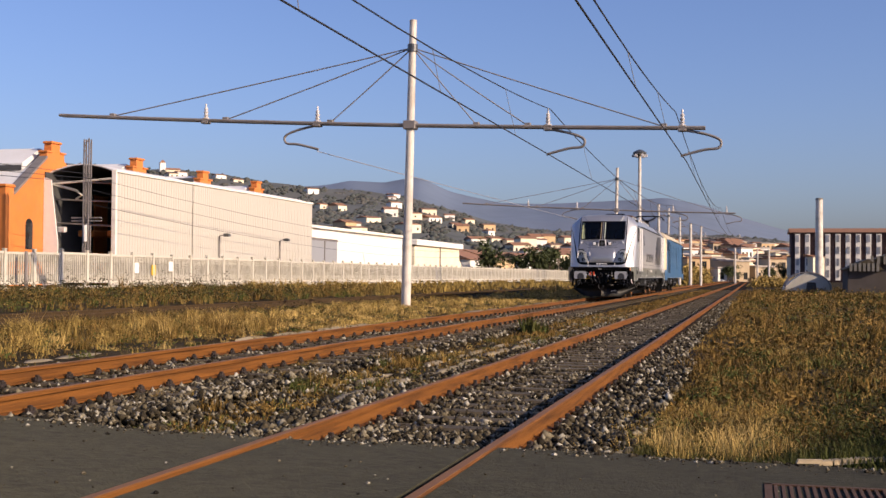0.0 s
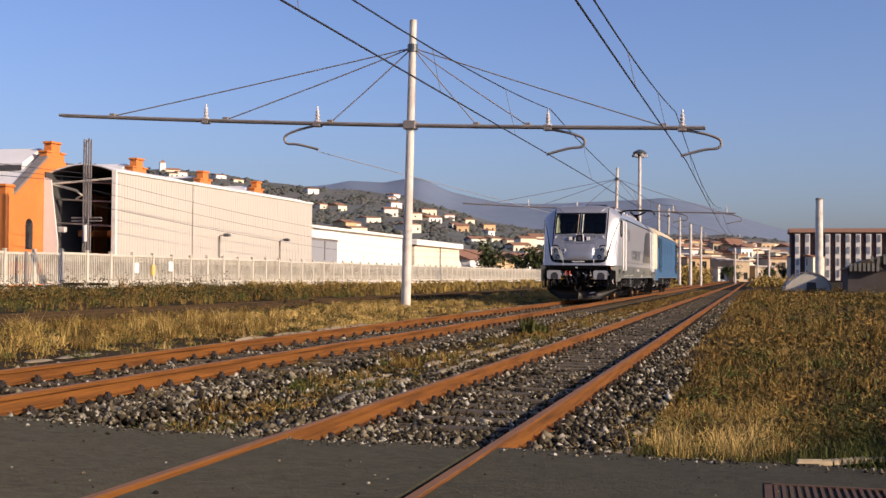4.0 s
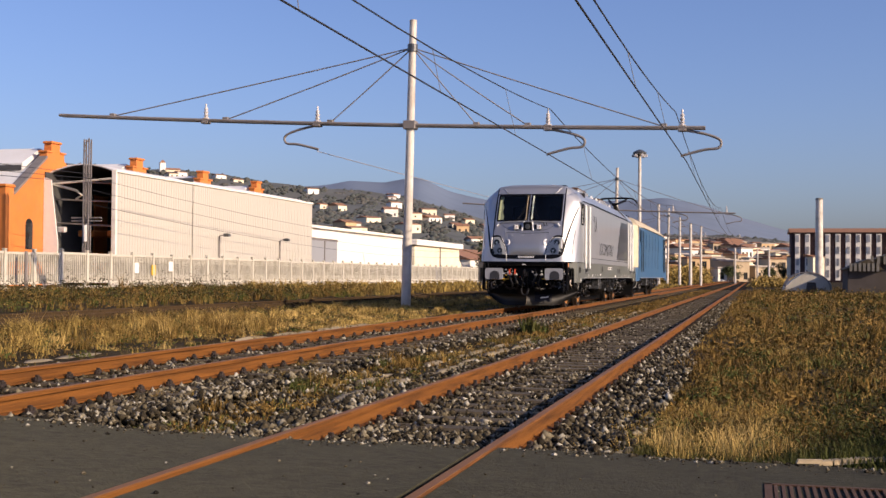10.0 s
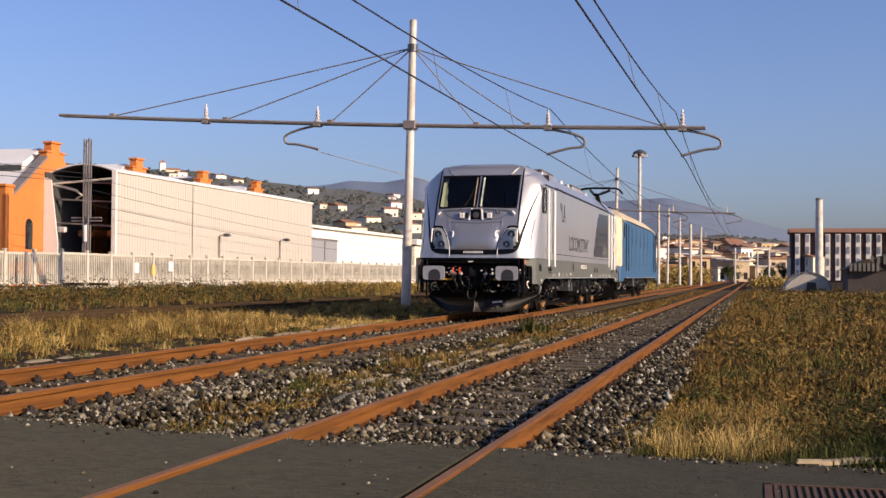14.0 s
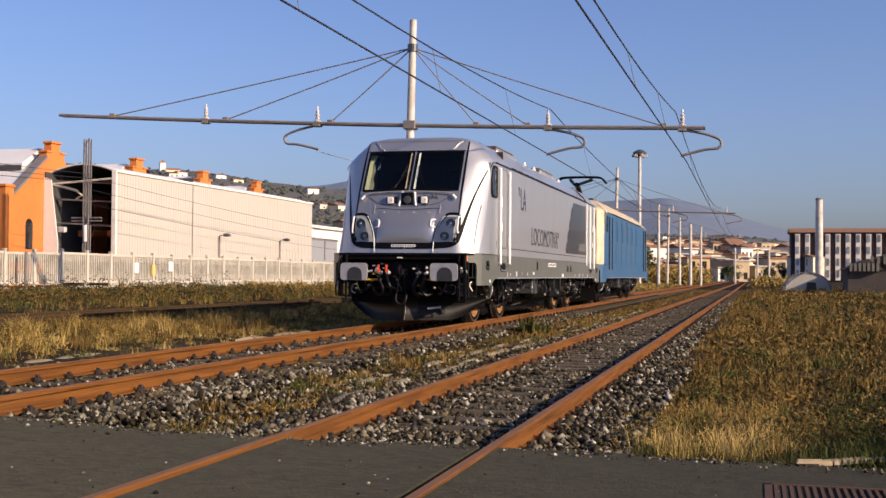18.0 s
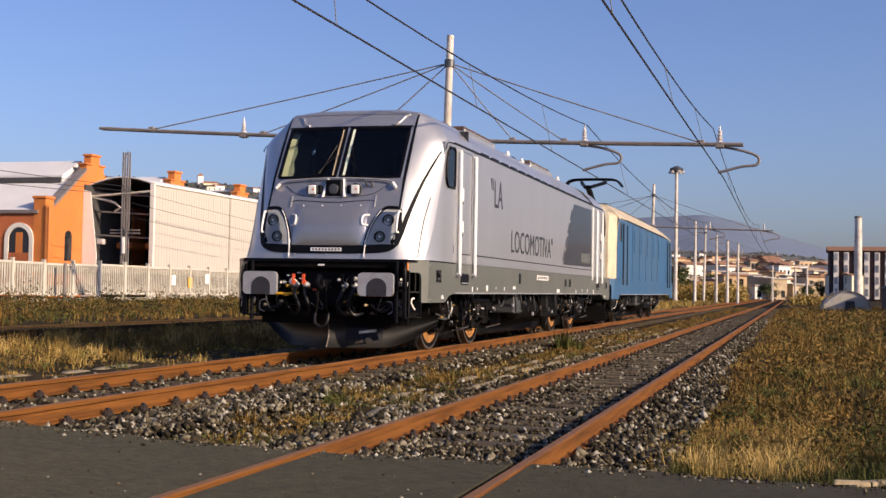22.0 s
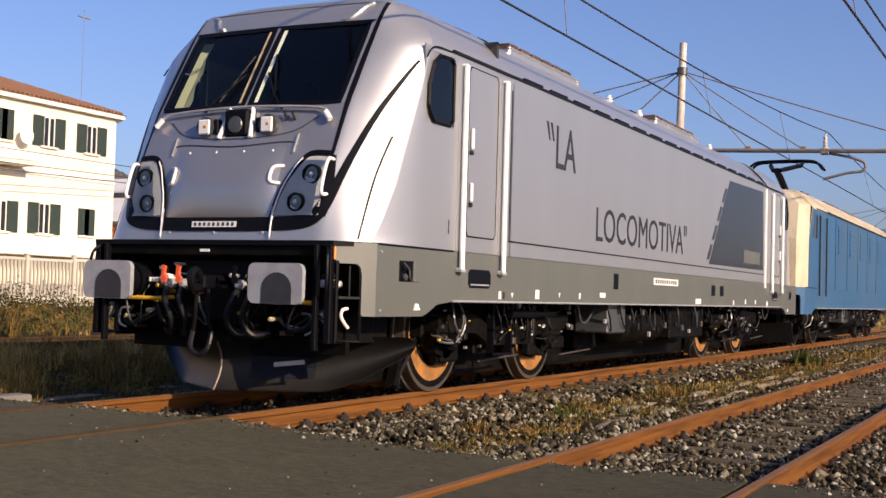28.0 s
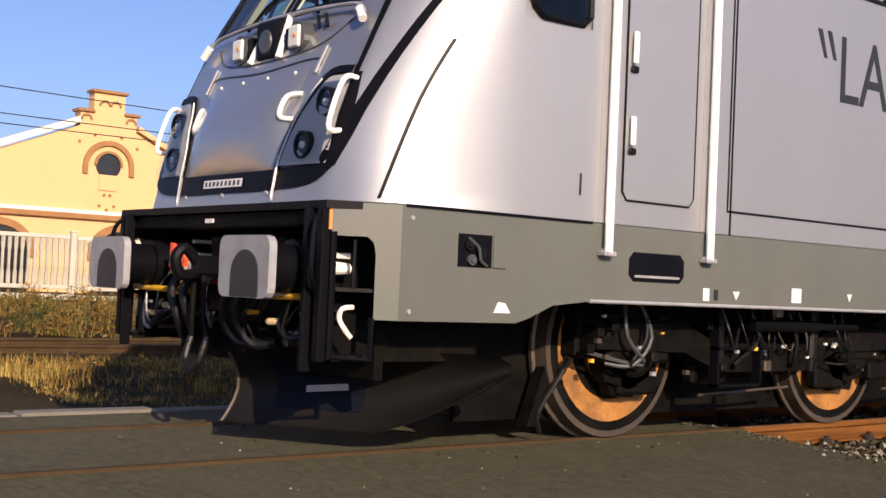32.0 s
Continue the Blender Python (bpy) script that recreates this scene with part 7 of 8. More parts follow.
def make_hall():
    """Railway workshop: naves at right angles to the tracks, stepped gables towards them."""
    X, y0, pitch, eave, peak = -37.0, 53.64, 9.3, 4.75, 7.45
    for n in range(4):
        a = y0 + n * pitch
        h = thing("workshop_hall", "orange workshop hall with stepped gable and pale sheet roof", "workshop", "naves of the workshop")
        m = a + pitch / 2
        gb = [(a, -0.2), (a + pitch, -0.2), (a + pitch, 5.0), (a + pitch - 0.9, 5.0), (m + 0.85, 7.15), (m + 0.85, 7.55), (m + 0.42, 7.55), (m + 0.42, 8.1), (m - 0.42, 8.1), (m - 0.42, 7.55), (m - 0.85, 7.55), (m - 0.85, 7.15), (a + 0.9, 5.0), (a, 5.0)]
        part("gable_wall", Shape().prism(gb, "x", X - 0.45, X), M["orange"], h, "sunlit orange stucco gable")
        part("gable_coping", Shape().prism([(a + 0.9, 5.02), (m - 0.85, 7.17), (m - 0.85, 7.30), (a + 0.7, 5.05)], "x", X - 0.5, X + 0.06), M["beam"], h, "dark coping of the gable")
        part("crest_block", Shape().box(X - 0.5, X + 0.08, m - 0.5, m + 0.5, 8.02, 8.14, 0.02).box(X - 0.5, X + 0.08, m - 0.95, m - 0.4, 7.5, 7.6, 0.02).box(X - 0.5, X + 0.08, m + 0.4, m + 0.95, 7.5, 7.6, 0.02), M["orange"], h)
        for y in (a + 0.35, a + pitch - 0.35):
            part("corner_pier", Shape().box(X - 0.6, X + 0.12, y - 0.36, y + 0.36, -0.2, 5.35, 0.02).box(X - 0.66, X + 0.18, y - 0.42, y + 0.42, 5.35, 5.5, 0.03), M["orange"], h, "orange corner pier")
        for y in (m - 2.4, m, m + 2.4):
            part("arched_window", Shape().prism(arch_outline(y, 0.32, 2.2, 3.5), "x", X - 0.05, X + 0.012), M["pane"], h, "dark arched window")
        rf = part("roof", Shape().add([(X - 0.45, a + 0.02, eave), (X - 45, a + 0.02, eave), (X - 45, m, peak), (X - 0.45, m, peak), (X - 0.45, a + pitch - 0.02, eave), (X - 45, a + pitch - 0.02, eave)], [(0, 1, 2, 3), (3, 2, 5, 4)]), M["whiteroof"], h, "pale sheet metal roof")
        part("roof_monitor", Shape().prism([(a + 2.9, 6.50), (a + 2.9, 6.86), (m, 7.80), (a + pitch - 2.9, 6.86), (a + pitch - 2.9, 6.50), (m, 7.5)], "x", X - 45, X - 0.9), M["whiteroof"], h, "raised pale ridge roof")
        part("monitor_strip", Shape().box(X - 44.9, X - 0.95, a + 2.86, a + 2.9, 6.46, 6.74), M["shed_in"], h, "dark strip under the ridge roof")
        if n == 0:
            part("roof_gutter", Shape().box(X - 45, X - 0.3, a - 0.12, a + 0.05, eave - 0.16, eave + 0.02), M["beam"], h, "dark gutter")
            part("skylight_band", Shape().add([(X - 1, a + 3.02, 6.47), (X - 45, a + 3.02, 6.47), (X - 45, a + 3.22, 6.60), (X - 1, a + 3.22, 6.60)], [(0, 1, 2, 3)]), M["pane"], rf)
            part("side_wall", Shape().box(X - 45, X - 0.45, a, a + 0.4, -0.2, eave - 0.05), M["redwall"], h, "red brown side wall")
            for k in range(11):
                x = X - 3.16 - k * 3.53
                part("pilaster", Shape().box(x - 0.20, x + 0.20, a - 0.10, a + 0.02, -0.2, eave - 0.17, 0.015), M["trim"], h, "pale pilaster")
                c = x + 1.76
                part("arch_window", Shape().prism(arch_outline(c, 0.62, 1.2, 3.25), "y", a - 0.02, a + 0.05), M["pane"], h, "dark arched window opening")
                part("arch_surround", ring_shape("y", a - 0.07, a + 0.02, c, 3.25, 0.62, 0.86, 2.0), M["trim"], h, "white arched surround")
                part("window_post", Shape().box(c - 0.2, c + 0.2, a - 0.04, a - 0.021, 1.3, 3.6), M["orange"], h, "orange infill")
                part("window_apron", Shape().box(c - 0.62, c + 0.62, a - 0.05, a - 0.022, 1.2, 2.55), M["redwall"], h)


def make_shed():
    sx0, sx1, y0, y1 = -37.0, -33.0, 57.8, 87.2
    sh = thing("shed", "long beige sheet metal shed open at one end", "shed")
    k, y = 0, y0
    p0 = None
    while y < y1 - 0.1:
        if p0 is None:
            p0 = part("wall_sheet", Shape().box(-0.03, 0.0, 0.0, 0.60, -0.2, 6.40).box(0.0, 0.014, 0.25, 0.35, -0.2, 6.40, 0.005).box(0.0, 0.010, 0.57, 0.60, -0.2, 6.40), M["shed"], sh, "ribbed beige wall sheet")
            p0.matrix_basis = pose(sx1, y, 0)
        else:
            share(p0, sx1, y, 0)
        y += 0.6
    part("roof_edge", Shape().box(sx1 - 0.1, sx1 + 0.08, y0 - 0.1, y1 + 0.1, 6.38, 6.52, 0.02), M["trim"], sh, "pale roof edge")
    pts = [(sx0 + (sx1 - sx0) * j / 8, 6.46 + 0.42 * math.sin(math.pi * j / 8)) for j in range(9)]
    part("roof", Shape().prism(pts + [(q[0], q[1] - 0.06) for q in pts[::-1]], "y", y0, y1), M["whiteroof"], sh, "low curved roof")
    # Dark sheets put the open shed's inner shade into the colour.
    part("roof_lining", Shape().prism([(q[0], q[1] - 0.075) for q in pts] + [(q[0], q[1] - 0.11) for q in pts[::-1]], "y", y0 + 0.05, y1), M["shed_in"], sh, "dark sheet put in for the shade under the roof")
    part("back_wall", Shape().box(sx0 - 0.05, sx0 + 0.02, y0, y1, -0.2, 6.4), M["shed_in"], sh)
    part("inner_wall", Shape().box(sx1 - 0.08, sx1 - 0.04, y0 + 0.1, y1, -0.2, 6.35), M["shed_in"], sh, "inner face coloured dark for shade")
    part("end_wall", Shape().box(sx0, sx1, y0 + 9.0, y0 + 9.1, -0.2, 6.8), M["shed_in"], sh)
    part("corner_post", Shape().box(sx1 - 0.22, sx1 + 0.05, y0 - 0.12, y0 + 0.02, -0.2, 6.5, 0.02), M["trim"], sh, "pale corner post")
    part("torn_side_sheet", Shape().prism([(sx0 + 0.02, -0.2), (sx0 + 0.86, -0.2), (sx0 + 0.90, 2.6), (sx0 + 0.72, 4.0), (sx0 + 0.55, 5.2), (sx0 + 0.46, 6.0), (sx0 + 0.02, 6.1)], "y", y0 - 0.62, y0 - 0.56), M["white"], sh, "pale side sheet of the open end")
    part("side_return", Shape().box(sx0 + 0.02, sx0 + 0.10, y0 - 0.56, y0 + 0.1, -0.2, 6.4), M["shed_in"], sh)
    part("end_truss", Shape().tube([(sx0 + 0.1, y0 - 0.3, 5.75), (sx1 - 0.1, y0 - 0.05, 6.05)], 0.06, 6).tube([(sx0 + 0.4, y0 - 0.3, 5.75), (sx0 + 1.4, y0 + 0.3, 5.45), (sx0 + 1.7, y0 + 0.4, 5.2), (sx0 + 1.3, y0 + 0.5, 5.0)], 0.07, 8), M["fence"], sh, "pale bent truss in the open end")
    part("hanging_tackle", Shape().box(sx0 + 0.75, sx0 + 1.15, y0 - 0.4, y0 - 0.1, 3.15, 3.45, 0.04), M["insul"], sh, "pale tackle box")
    for x, z in ((sx0 + 1.2, 1.9), (sx1 - 0.6, 2.7)):
        part("wall_disc", Shape().lathe([(-0.05, 0.1), (0.0, 0.16), (0.04, 0.16)], (x, y0 + 1.0, z), "y", 12), M["insul"], sh)
    for z in (3.6, 4.9, 5.9):
        part("cross_tie", Shape().tube([(sx0, y0 + 0.5, z + 0.1), (sx1, y0 + 0.5, z - 0.1)], 0.05, 6), M["beam"], sh)
    for x in (-36.0, -34.2):
        part("parked_plant", Shape().box(x - 0.5, x + 0.5, y0 + 2, y0 + 4, 3.0, 3.35, 0.05), M["orange"], sh, "orange crane beam inside")
    for y in (70.5, 80.6):
        lm = part("wall_lamp", Shape().tube([(sx1 + 0.1, y, 2.0), (sx1 + 0.1, y, 3.4), (sx1 + 0.5, y, 3.5)], 0.05, 6), M["beam"], sh, "small wall lamp")
        part("lamp_head", Shape().box(sx1 + 0.4, sx1 + 0.8, y - 0.15, y + 0.15, 3.35, 3.55, 0.03), M["lamp_house"], lm)


def make_near_hall(m, annex=True):
    """The peach gable with a round window."""
    X = -37.0
    h = thing("peach_hall", "peach coloured hall with stepped gable and arched moulding", "hall")
    lo, hi = m - 9.42, m + 6.78
    gb = [(lo, -0.2), (hi, -0.2), (hi, 2.6), (m + 0.95, 5.55), (m + 0.95, 6.10), (m + 0.52, 6.15), (m + 0.52, 6.75), (m - 0.52, 6.75), (m - 0.52, 6.12), (m - 0.95, 6.08), (m - 0.95, 5.62), (lo, 2.1)]
    part("gable_wall", Shape().prism(gb, "x", X - 0.45, X), M["peach"], h, "peach stucco gable wall")
    part("gable_cap", Shape().box(X - 0.5, X + 0.1, m - 0.6, m + 0.6, 6.72, 6.82, 0.02).box(X - 0.5, X + 0.1, m - 1.05, m - 0.5, 6.06, 6.16, 0.02).box(X - 0.5, X + 0.1, m + 0.5, m + 1.05, 6.06, 6.16, 0.02), M["brown_trim"], h, "brown cap mouldings")
    for c, z in ((m - 0.75, 5.82), (m + 0.75, 5.82), (m - 0.17, 6.32), (m + 0.2, 6.32)):
        part("small_arch", ring_shape("x", X, X + 0.06, c, z, 0.13, 0.19), M["brown_trim"], h)
    part("ring_moulding", ring_shape("x", X, X + 0.10, m + 0.05, 4.35, 0.70, 0.86, 0.25), M["brown_trim"], h, "brown arched moulding")
    rw = part("round_window", Shape().lathe([(0.0, 0.42), (0.03, 0.42), (0.03, 0.36), (0.01, 0.36)], (X, m + 0.05, 4.40), "x", 20), M["pane"], h, "round window")
    part("window_ring", ring_shape("x", X, X + 0.08, m + 0.05, 4.40, 0.40, 0.48), M["brown_trim"], rw)
    part("window_infill", Shape().box(X + 0.03, X + 0.05, m - 0.25, m + 0.35, 3.6, 4.1), M["peach"], rw)
    part("roof", Shape().add([(X - 0.4, lo - 0.3, 2.15), (X - 40, lo - 0.3, 2.15), (X - 40, m, 5.75), (X - 0.4, m, 5.75), (X - 0.4, hi + 0.3, 2.3), (X - 40, hi + 0.3, 2.3)], [(0, 1, 2, 3), (3, 2, 5, 4)]), M["whiteroof"], h, "pale roof")
    part("verge", Shape().prism([(lo - 0.2, 2.15), (m - 1.0, 5.68), (m - 1.0, 5.88), (lo - 0.2, 2.38)], "x", X - 0.5, X + 0.16), M["trim"], h, "white verge board")
    part("verge", Shape().prism([(hi + 0.2, 2.6), (m + 0.98, 5.60), (m + 0.98, 5.78), (hi + 0.2, 2.80)], "x", X - 0.5, X + 0.16), M["peach"], h)
    part("cornice", Shape().box(X, X + 0.14, lo, hi, 2.62, 2.80, 0.03), M["brown_trim"], h, "brown cornice")
    part("lower_band", Shape().box(X, X + 0.09, lo, hi, 2.80, 2.92, 0.01), M["trim"], h)
    for k in range(4):
        c = lo + 2.2 + k * 3.9
        part("arched_opening", Shape().prism(arch_outline(c, 0.95, 0.2, 1.35), "x", X - 0.05, X + 0.012), M["pane"], h, "dark arched opening")
        part("arch_moulding", ring_shape("x", X, X + 0.09, c, 1.35, 0.95, 1.18), M["brown_trim"], h)
    for dy, dz in ((-0.45, 5.35), (0.45, 5.35), (-0.95, 5.1), (1.0, 5.05), (-0.05, 3.45), (0.15, 3.45), (-0.2, 3.1), (0.3, 3.1), (0.05, 2.98)):
        part("stud", Shape().lathe([(0, 0.05), (0.05, 0.05)], (X, m + dy, dz), "x", 8), M["brown_trim"], h)
    if not annex:
        return
    an = thing("annex", "low white annex with arched windows and orange roof edge", "annex")
    part("wall", Shape().box(-40, -37.2, 22.6, 30.5, -0.2, 3.9), M["trim"], an, "white wall")
    part("roof_edge", Shape().box(-40.2, -37.0, 22.5, 30.6, 3.9, 4.25, 0.02), M["orange"], an, "orange tiled edge")
    for k in range(6):
        part("arched_window", Shape().prism(arch_outline(23.4 + k * 1.25, 0.32, 1.6, 2.9), "x", -37.22, -37.18), M["pane"], an, "dark arched window")


def make_low_shed():
    o = thing("low_shed", "low shed with an orange tiled roof behind the fence", "shed")
    part("wall", Shape().box(-41.0, -34.6, 33.0, 43.4, -0.2, 2.55), M["trim"], o, "pale wall")
    part("roof", Shape().add([(-34.2, 32.6, 2.55), (-34.2, 43.8, 2.55), (-38.0, 43.8, 3.35), (-38.0, 32.6, 3.35), (-41.4, 43.8, 2.55), (-41.4, 32.6, 2.55)], [(0, 1, 2, 3), (3, 2, 4, 5), (0, 3, 5), (1, 4, 2), (0, 5, 4, 1)]), M["orange"], o, "orange tiled roof")
    for k in range(36):
        part("roof_rib", Shape().tube([(-34.2, 32.8 + k * 0.31, 2.57), (-38.0, 32.8 + k * 0.31, 3.37)], 0.05, 5), M["orange"], o)


def house(name, label, x0, x1, y0, y1, h, wall, roof, ridge="y", rise=1.6, rows=((1.0, 2.2),), pitch=2.5, category="house", group="", windows=True):
    o = thing(name, label, category, group)
    part("wall", Shape().box(x0, x1, y0, y1, -0.5, h), M[wall], o)
    e = 0.3
    if ridge == "y":
        m = (x0 + x1) / 2
        part("roof", Shape().prism([(x0 - e, h), (x1 + e, h), (m, h + rise)], "y", y0 - e, y1 + e), M[roof], o)
    elif ridge == "x":
        m = (y0 + y1) / 2
        part("roof", Shape().prism([(y0 - e, h), (y1 + e, h), (m, h + rise)], "x", x0 - e, x1 + e), M[roof], o)
    else:
        part("roof", Shape().box(x0 - e, x1 + e, y0 - e, y1 + e, h, h + 0.25, 0.03), M[roof], o)
    if windows:
        for z0, z1 in rows:
            n = max(1, int((x1 - x0) / pitch))
            for k in range(n):
                x = x0 + (k + 0.5) * (x1 - x0) / n
                part("window", Shape().box(x - 0.45, x + 0.45, y0 - 0.03, y0 + 0.05, z0, z1), M["pane"], o)
            n = max(1, int((y1 - y0) / pitch))
            for k in range(n):
                y = y0 + (k + 0.5) * (y1 - y0) / n
                part("window", Shape().box(x1 - 0.05, x1 + 0.03, y - 0.45, y + 0.45, z0, z1), M["pane"], o)
    return o


def tree(x, y, h, spread, seed, label, z=0.1):
    rng = np.random.default_rng(seed)
    t = thing("tree", label, "tree", at=(x, y, z))
    sh = Shape().tube([(0, 0, -0.3), (0.05 * h * rng.uniform(-1, 1), 0, h * 0.35), (0.06 * h * rng.uniform(-1, 1), 0.03 * h, h * 0.75)], 0.035 * h, 7, r2=0.012 * h)
    for k in range(6):
        a, q = rng.uniform(0, 6.28), rng.uniform(0.3, 0.6)
        sh.tube([(0, 0, h * q), (math.cos(a) * spread * 0.5, math.sin(a) * spread * 0.5, h * (q + 0.2))], 0.012 * h, 5, r2=0.004 * h)
    part("trunk", sh, M["bark"], t, "grey brown trunk and limbs")
    n = 900
    d = rng.normal(0, 1, (n, 3))
    d /= np.linalg.norm(d, axis=1)[:, None]
    lobe = rng.normal(0, 0.45, (9, 3))
    c = d * rng.uniform(0.25, 0.75, (n, 1)) + lobe[rng.integers(0, 9, n)]
    c = c * np.array([spread * 0.62, spread * 0.62, h * 0.30]) + np.array([0, 0, h * 0.66])
    s = rng.uniform(0.03, 0.07, n) * h
    a1 = rng.normal(0, 1, (n, 3))
    a2 = rng.normal(0, 1, (n, 3))
    a1 /= np.linalg.norm(a1, axis=1)[:, None]
    a2 /= np.linalg.norm(a2, axis=1)[:, None]
    v = np.stack([c - a1 * s[:, None], c + a2 * s[:, None] * 0.6, c + a1 * s[:, None], c - a2 * s[:, None] * 0.6], 1).reshape(-1, 3)
    o = new("crown", raw_mesh("crown", v, np.arange(4 * n), 4, M["leaf"]))
    o.parent = t
    o["label"] = "uneven dull green crown"


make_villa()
make_hall()
make_shed()
make_low_shed()
make_near_hall(15.62)
make_near_hall(-13.0, False)
house("white_depot", "low white depot building with flat roof", -44, -36, 94, 122, 4.9, "far_white", "trim", "flat", rows=((2.6, 4.0),), pitch=7, category="building", windows=False)
bh = thing("beige_house", "beige building with white flat roof over a dark open ground floor", "building")
part("upper_floor", Shape().box(-46, -36.6, 129, 150, 2.05, 4.35), M["far_cream"], bh, "beige upper storey")
part("roof", Shape().box(-46.4, -36.2, 128.6, 150.6, 4.35, 5.0, 0.05), M["far_white"], bh, "thick white flat roof")
# The storey under the overhang takes the dark wall colour.
part("ground_floor", Shape().box(-46, -38.6, 129.4, 149.5, -0.3, 2.05), M["far_dark"], bh, "dark recessed ground floor")
for k in range(5):
    part("pillar", Shape().box(-36.95, -36.65, 129.3 + k * 5.0, 129.7 + k * 5.0, -0.3, 2.05), M["far_cream"], bh)
part("drainpipe", Shape().tube([(-36.5, 140, 2.0), (-36.5, 140, 4.4)], 0.08, 6), M["beam"], bh)
part("side_ramp", Shape().prism([(150, -0.3), (156, -0.3), (150, 3.0)], "x", -44, -36.6), M["far_cream"], bh, "slanting beige end wall")
dp = thing("depot_gate", "grey shutter let into the white depot", "gate")
part("gate_panel", Shape().box(-36.02, -35.97, 95.0, 101.5, 0.2, 3.9), M["window_grey"], dp)
part("gate_rail", Shape().box(-35.97, -35.92, 95.0, 101.5, 3.9, 4.1).box(-35.97, -35.92, 98.1, 98.3, 0.2, 3.9), M["beam"], dp)
house("tiled_house", "small house with terracotta roof", -48, -38, 162, 176, 3.2, "far_white", "tile", "y", 1.8)
house("tiled_house", "small house with terracotta roof", -50, -39, 184, 200, 3.4, "far_ochre", "tile", "y", 1.8)
for k, (x, y, h, s) in enumerate(((-41, 125, 5.5, 2.4), (-39, 126.5, 5.0, 2.0), (-35, 160, 5.5, 2.2), (-35, 180, 4.2, 2.4), (-34, 206, 5.6, 2.4), (-32, 214, 4.5, 2.2), (-29, 225, 6, 2.2), (-42, 157, 5, 2))):
    tree(x, y, h, s, 40 + k, "bushy dull green tree beyond the fence")

# the right hand side of the yard
tn = thing("white_tent", "small whitish tarpaulin shelter at the field's edge", "shelter", at=(4.0, 92, 0.0))
part("tarpaulin", Shape().prism([(-1.9, 0), (1.6, 0), (1.5, 0.6), (1.2, 0.95), (0.6, 1.3), (0.0, 1.42), (-0.6, 1.25), (-1.3, 0.8), (-1.75, 0.35)], "y", 0, 6.0), M["fence"], tn, "pale tarpaulin over hoops", 40)
for k in range(4):
    hp = [(1.62 * math.cos(math.pi * i / 10) - 0.15, k * 1.9 - 0.05, 1.44 * math.sin(math.pi * i / 10) ** 0.8) for i in range(11)]
    part("tent_hoop", Shape().tube(hp, 0.04, 6), M["beam"], tn)
part("dark_entrance", Shape().prism([(-0.3, 0), (0.5, 0), (0.4, 0.7), (-0.2, 0.7)], "y", -0.03, 0.05), M["far_dark"], tn)
for k, (x0, x1, h) in enumerate(((6.2, 8.2, 1.6), (7.6, 10.5, 2.1), (9.8, 13.5, 1.9), (13.0, 19.0, 2.3))):
    s = thing("old_hut", "dark weathered hut with a patched roof", "hut", "old huts in the field")
    part("wall", Shape().box(x0, x1, 86 + k, 91 + k, -0.3, h), M["far_dark"], s, "dark plank wall")
    rf = part("roof", Shape().prism([(x0 - 0.3, h), (x1 + 0.3, h), ((x0 + x1) / 2 + 0.3, h + 0.75)], "y", 85.7 + k, 91.3 + k), M["sleeper"], s, "patched pale roof")
    for j in range(7):
        x = x0 + (x1 - x0) * (j + 0.3) / 7
        part("roof_sheet", Shape().box(x, x + 0.18, 85.6 + k, 85.75 + k, h - 0.1, h + 0.45), M["kerb"], rf)
ap = thing("apartment_block", "long dark brick apartment block with pale window bays", "apartment block")
part("wall", Shape().box(8.7, 60, 300, 314, -0.5, 11.9), M["brick"], ap, "dark brick facade")
part("roof", Shape().prism([(299.3, 11.9), (314.7, 11.9), (311, 13.0), (303, 13.0)], "x", 8.2, 60.5), M["tile"], ap, "low dark tiled roof")
for k in range(22):
    x = 9.6 + k * 2.3
    by = part("window_bay", Shape().box(x, x + 1.15, 299.5, 300.1, 0.5, 11.5), M["trim"], ap, "pale vertical window bay")
    for j in range(4):
        part("window", Shape().box(x + 0.25, x + 0.9, 299.4, 299.52, 1.2 + j * 2.8, 2.9 + j * 2.8), M["window_grey"], by)


# ---------------------------------------------------------------- town, hills
def ridge(name, label, dist, depth, prof, material, rough, seed):
    az = np.linspace(-40, 110, 360)
    el = np.interp(az, [p[0] for p in prof], [p[1] for p in prof])
    rows = []
    m = 14
    for j in range(m + 1):
        f = j / m
        d = dist - depth * (1 - f)
        row = []
        for a, e in zip(az, el):
            top = dist * math.tan(radians(e))
            w = noise.fractal(Vector((a * 0.35, f * 3.0, seed)), 1.0, 2.0, 5) * rough * dist * 0.004
            w2 = noise.fractal(Vector((a * 2.6, f * 9.0, seed + 5)), 1.0, 2.0, 4) * rough * dist * 0.0009
            z = CAM_Z + (top + w * (1 - f) * f * 4) * (f ** 1.25) + w2 * min(1, f * 3)
            row.append((-math.sin(radians(a)) * d, math.cos(radians(a)) * d, z - 1.5 * (1 - f)))
        rows.append(row)
    solo(name, Shape().grid(rows), M[material], label, "hill", kind="structure", smooth=60)


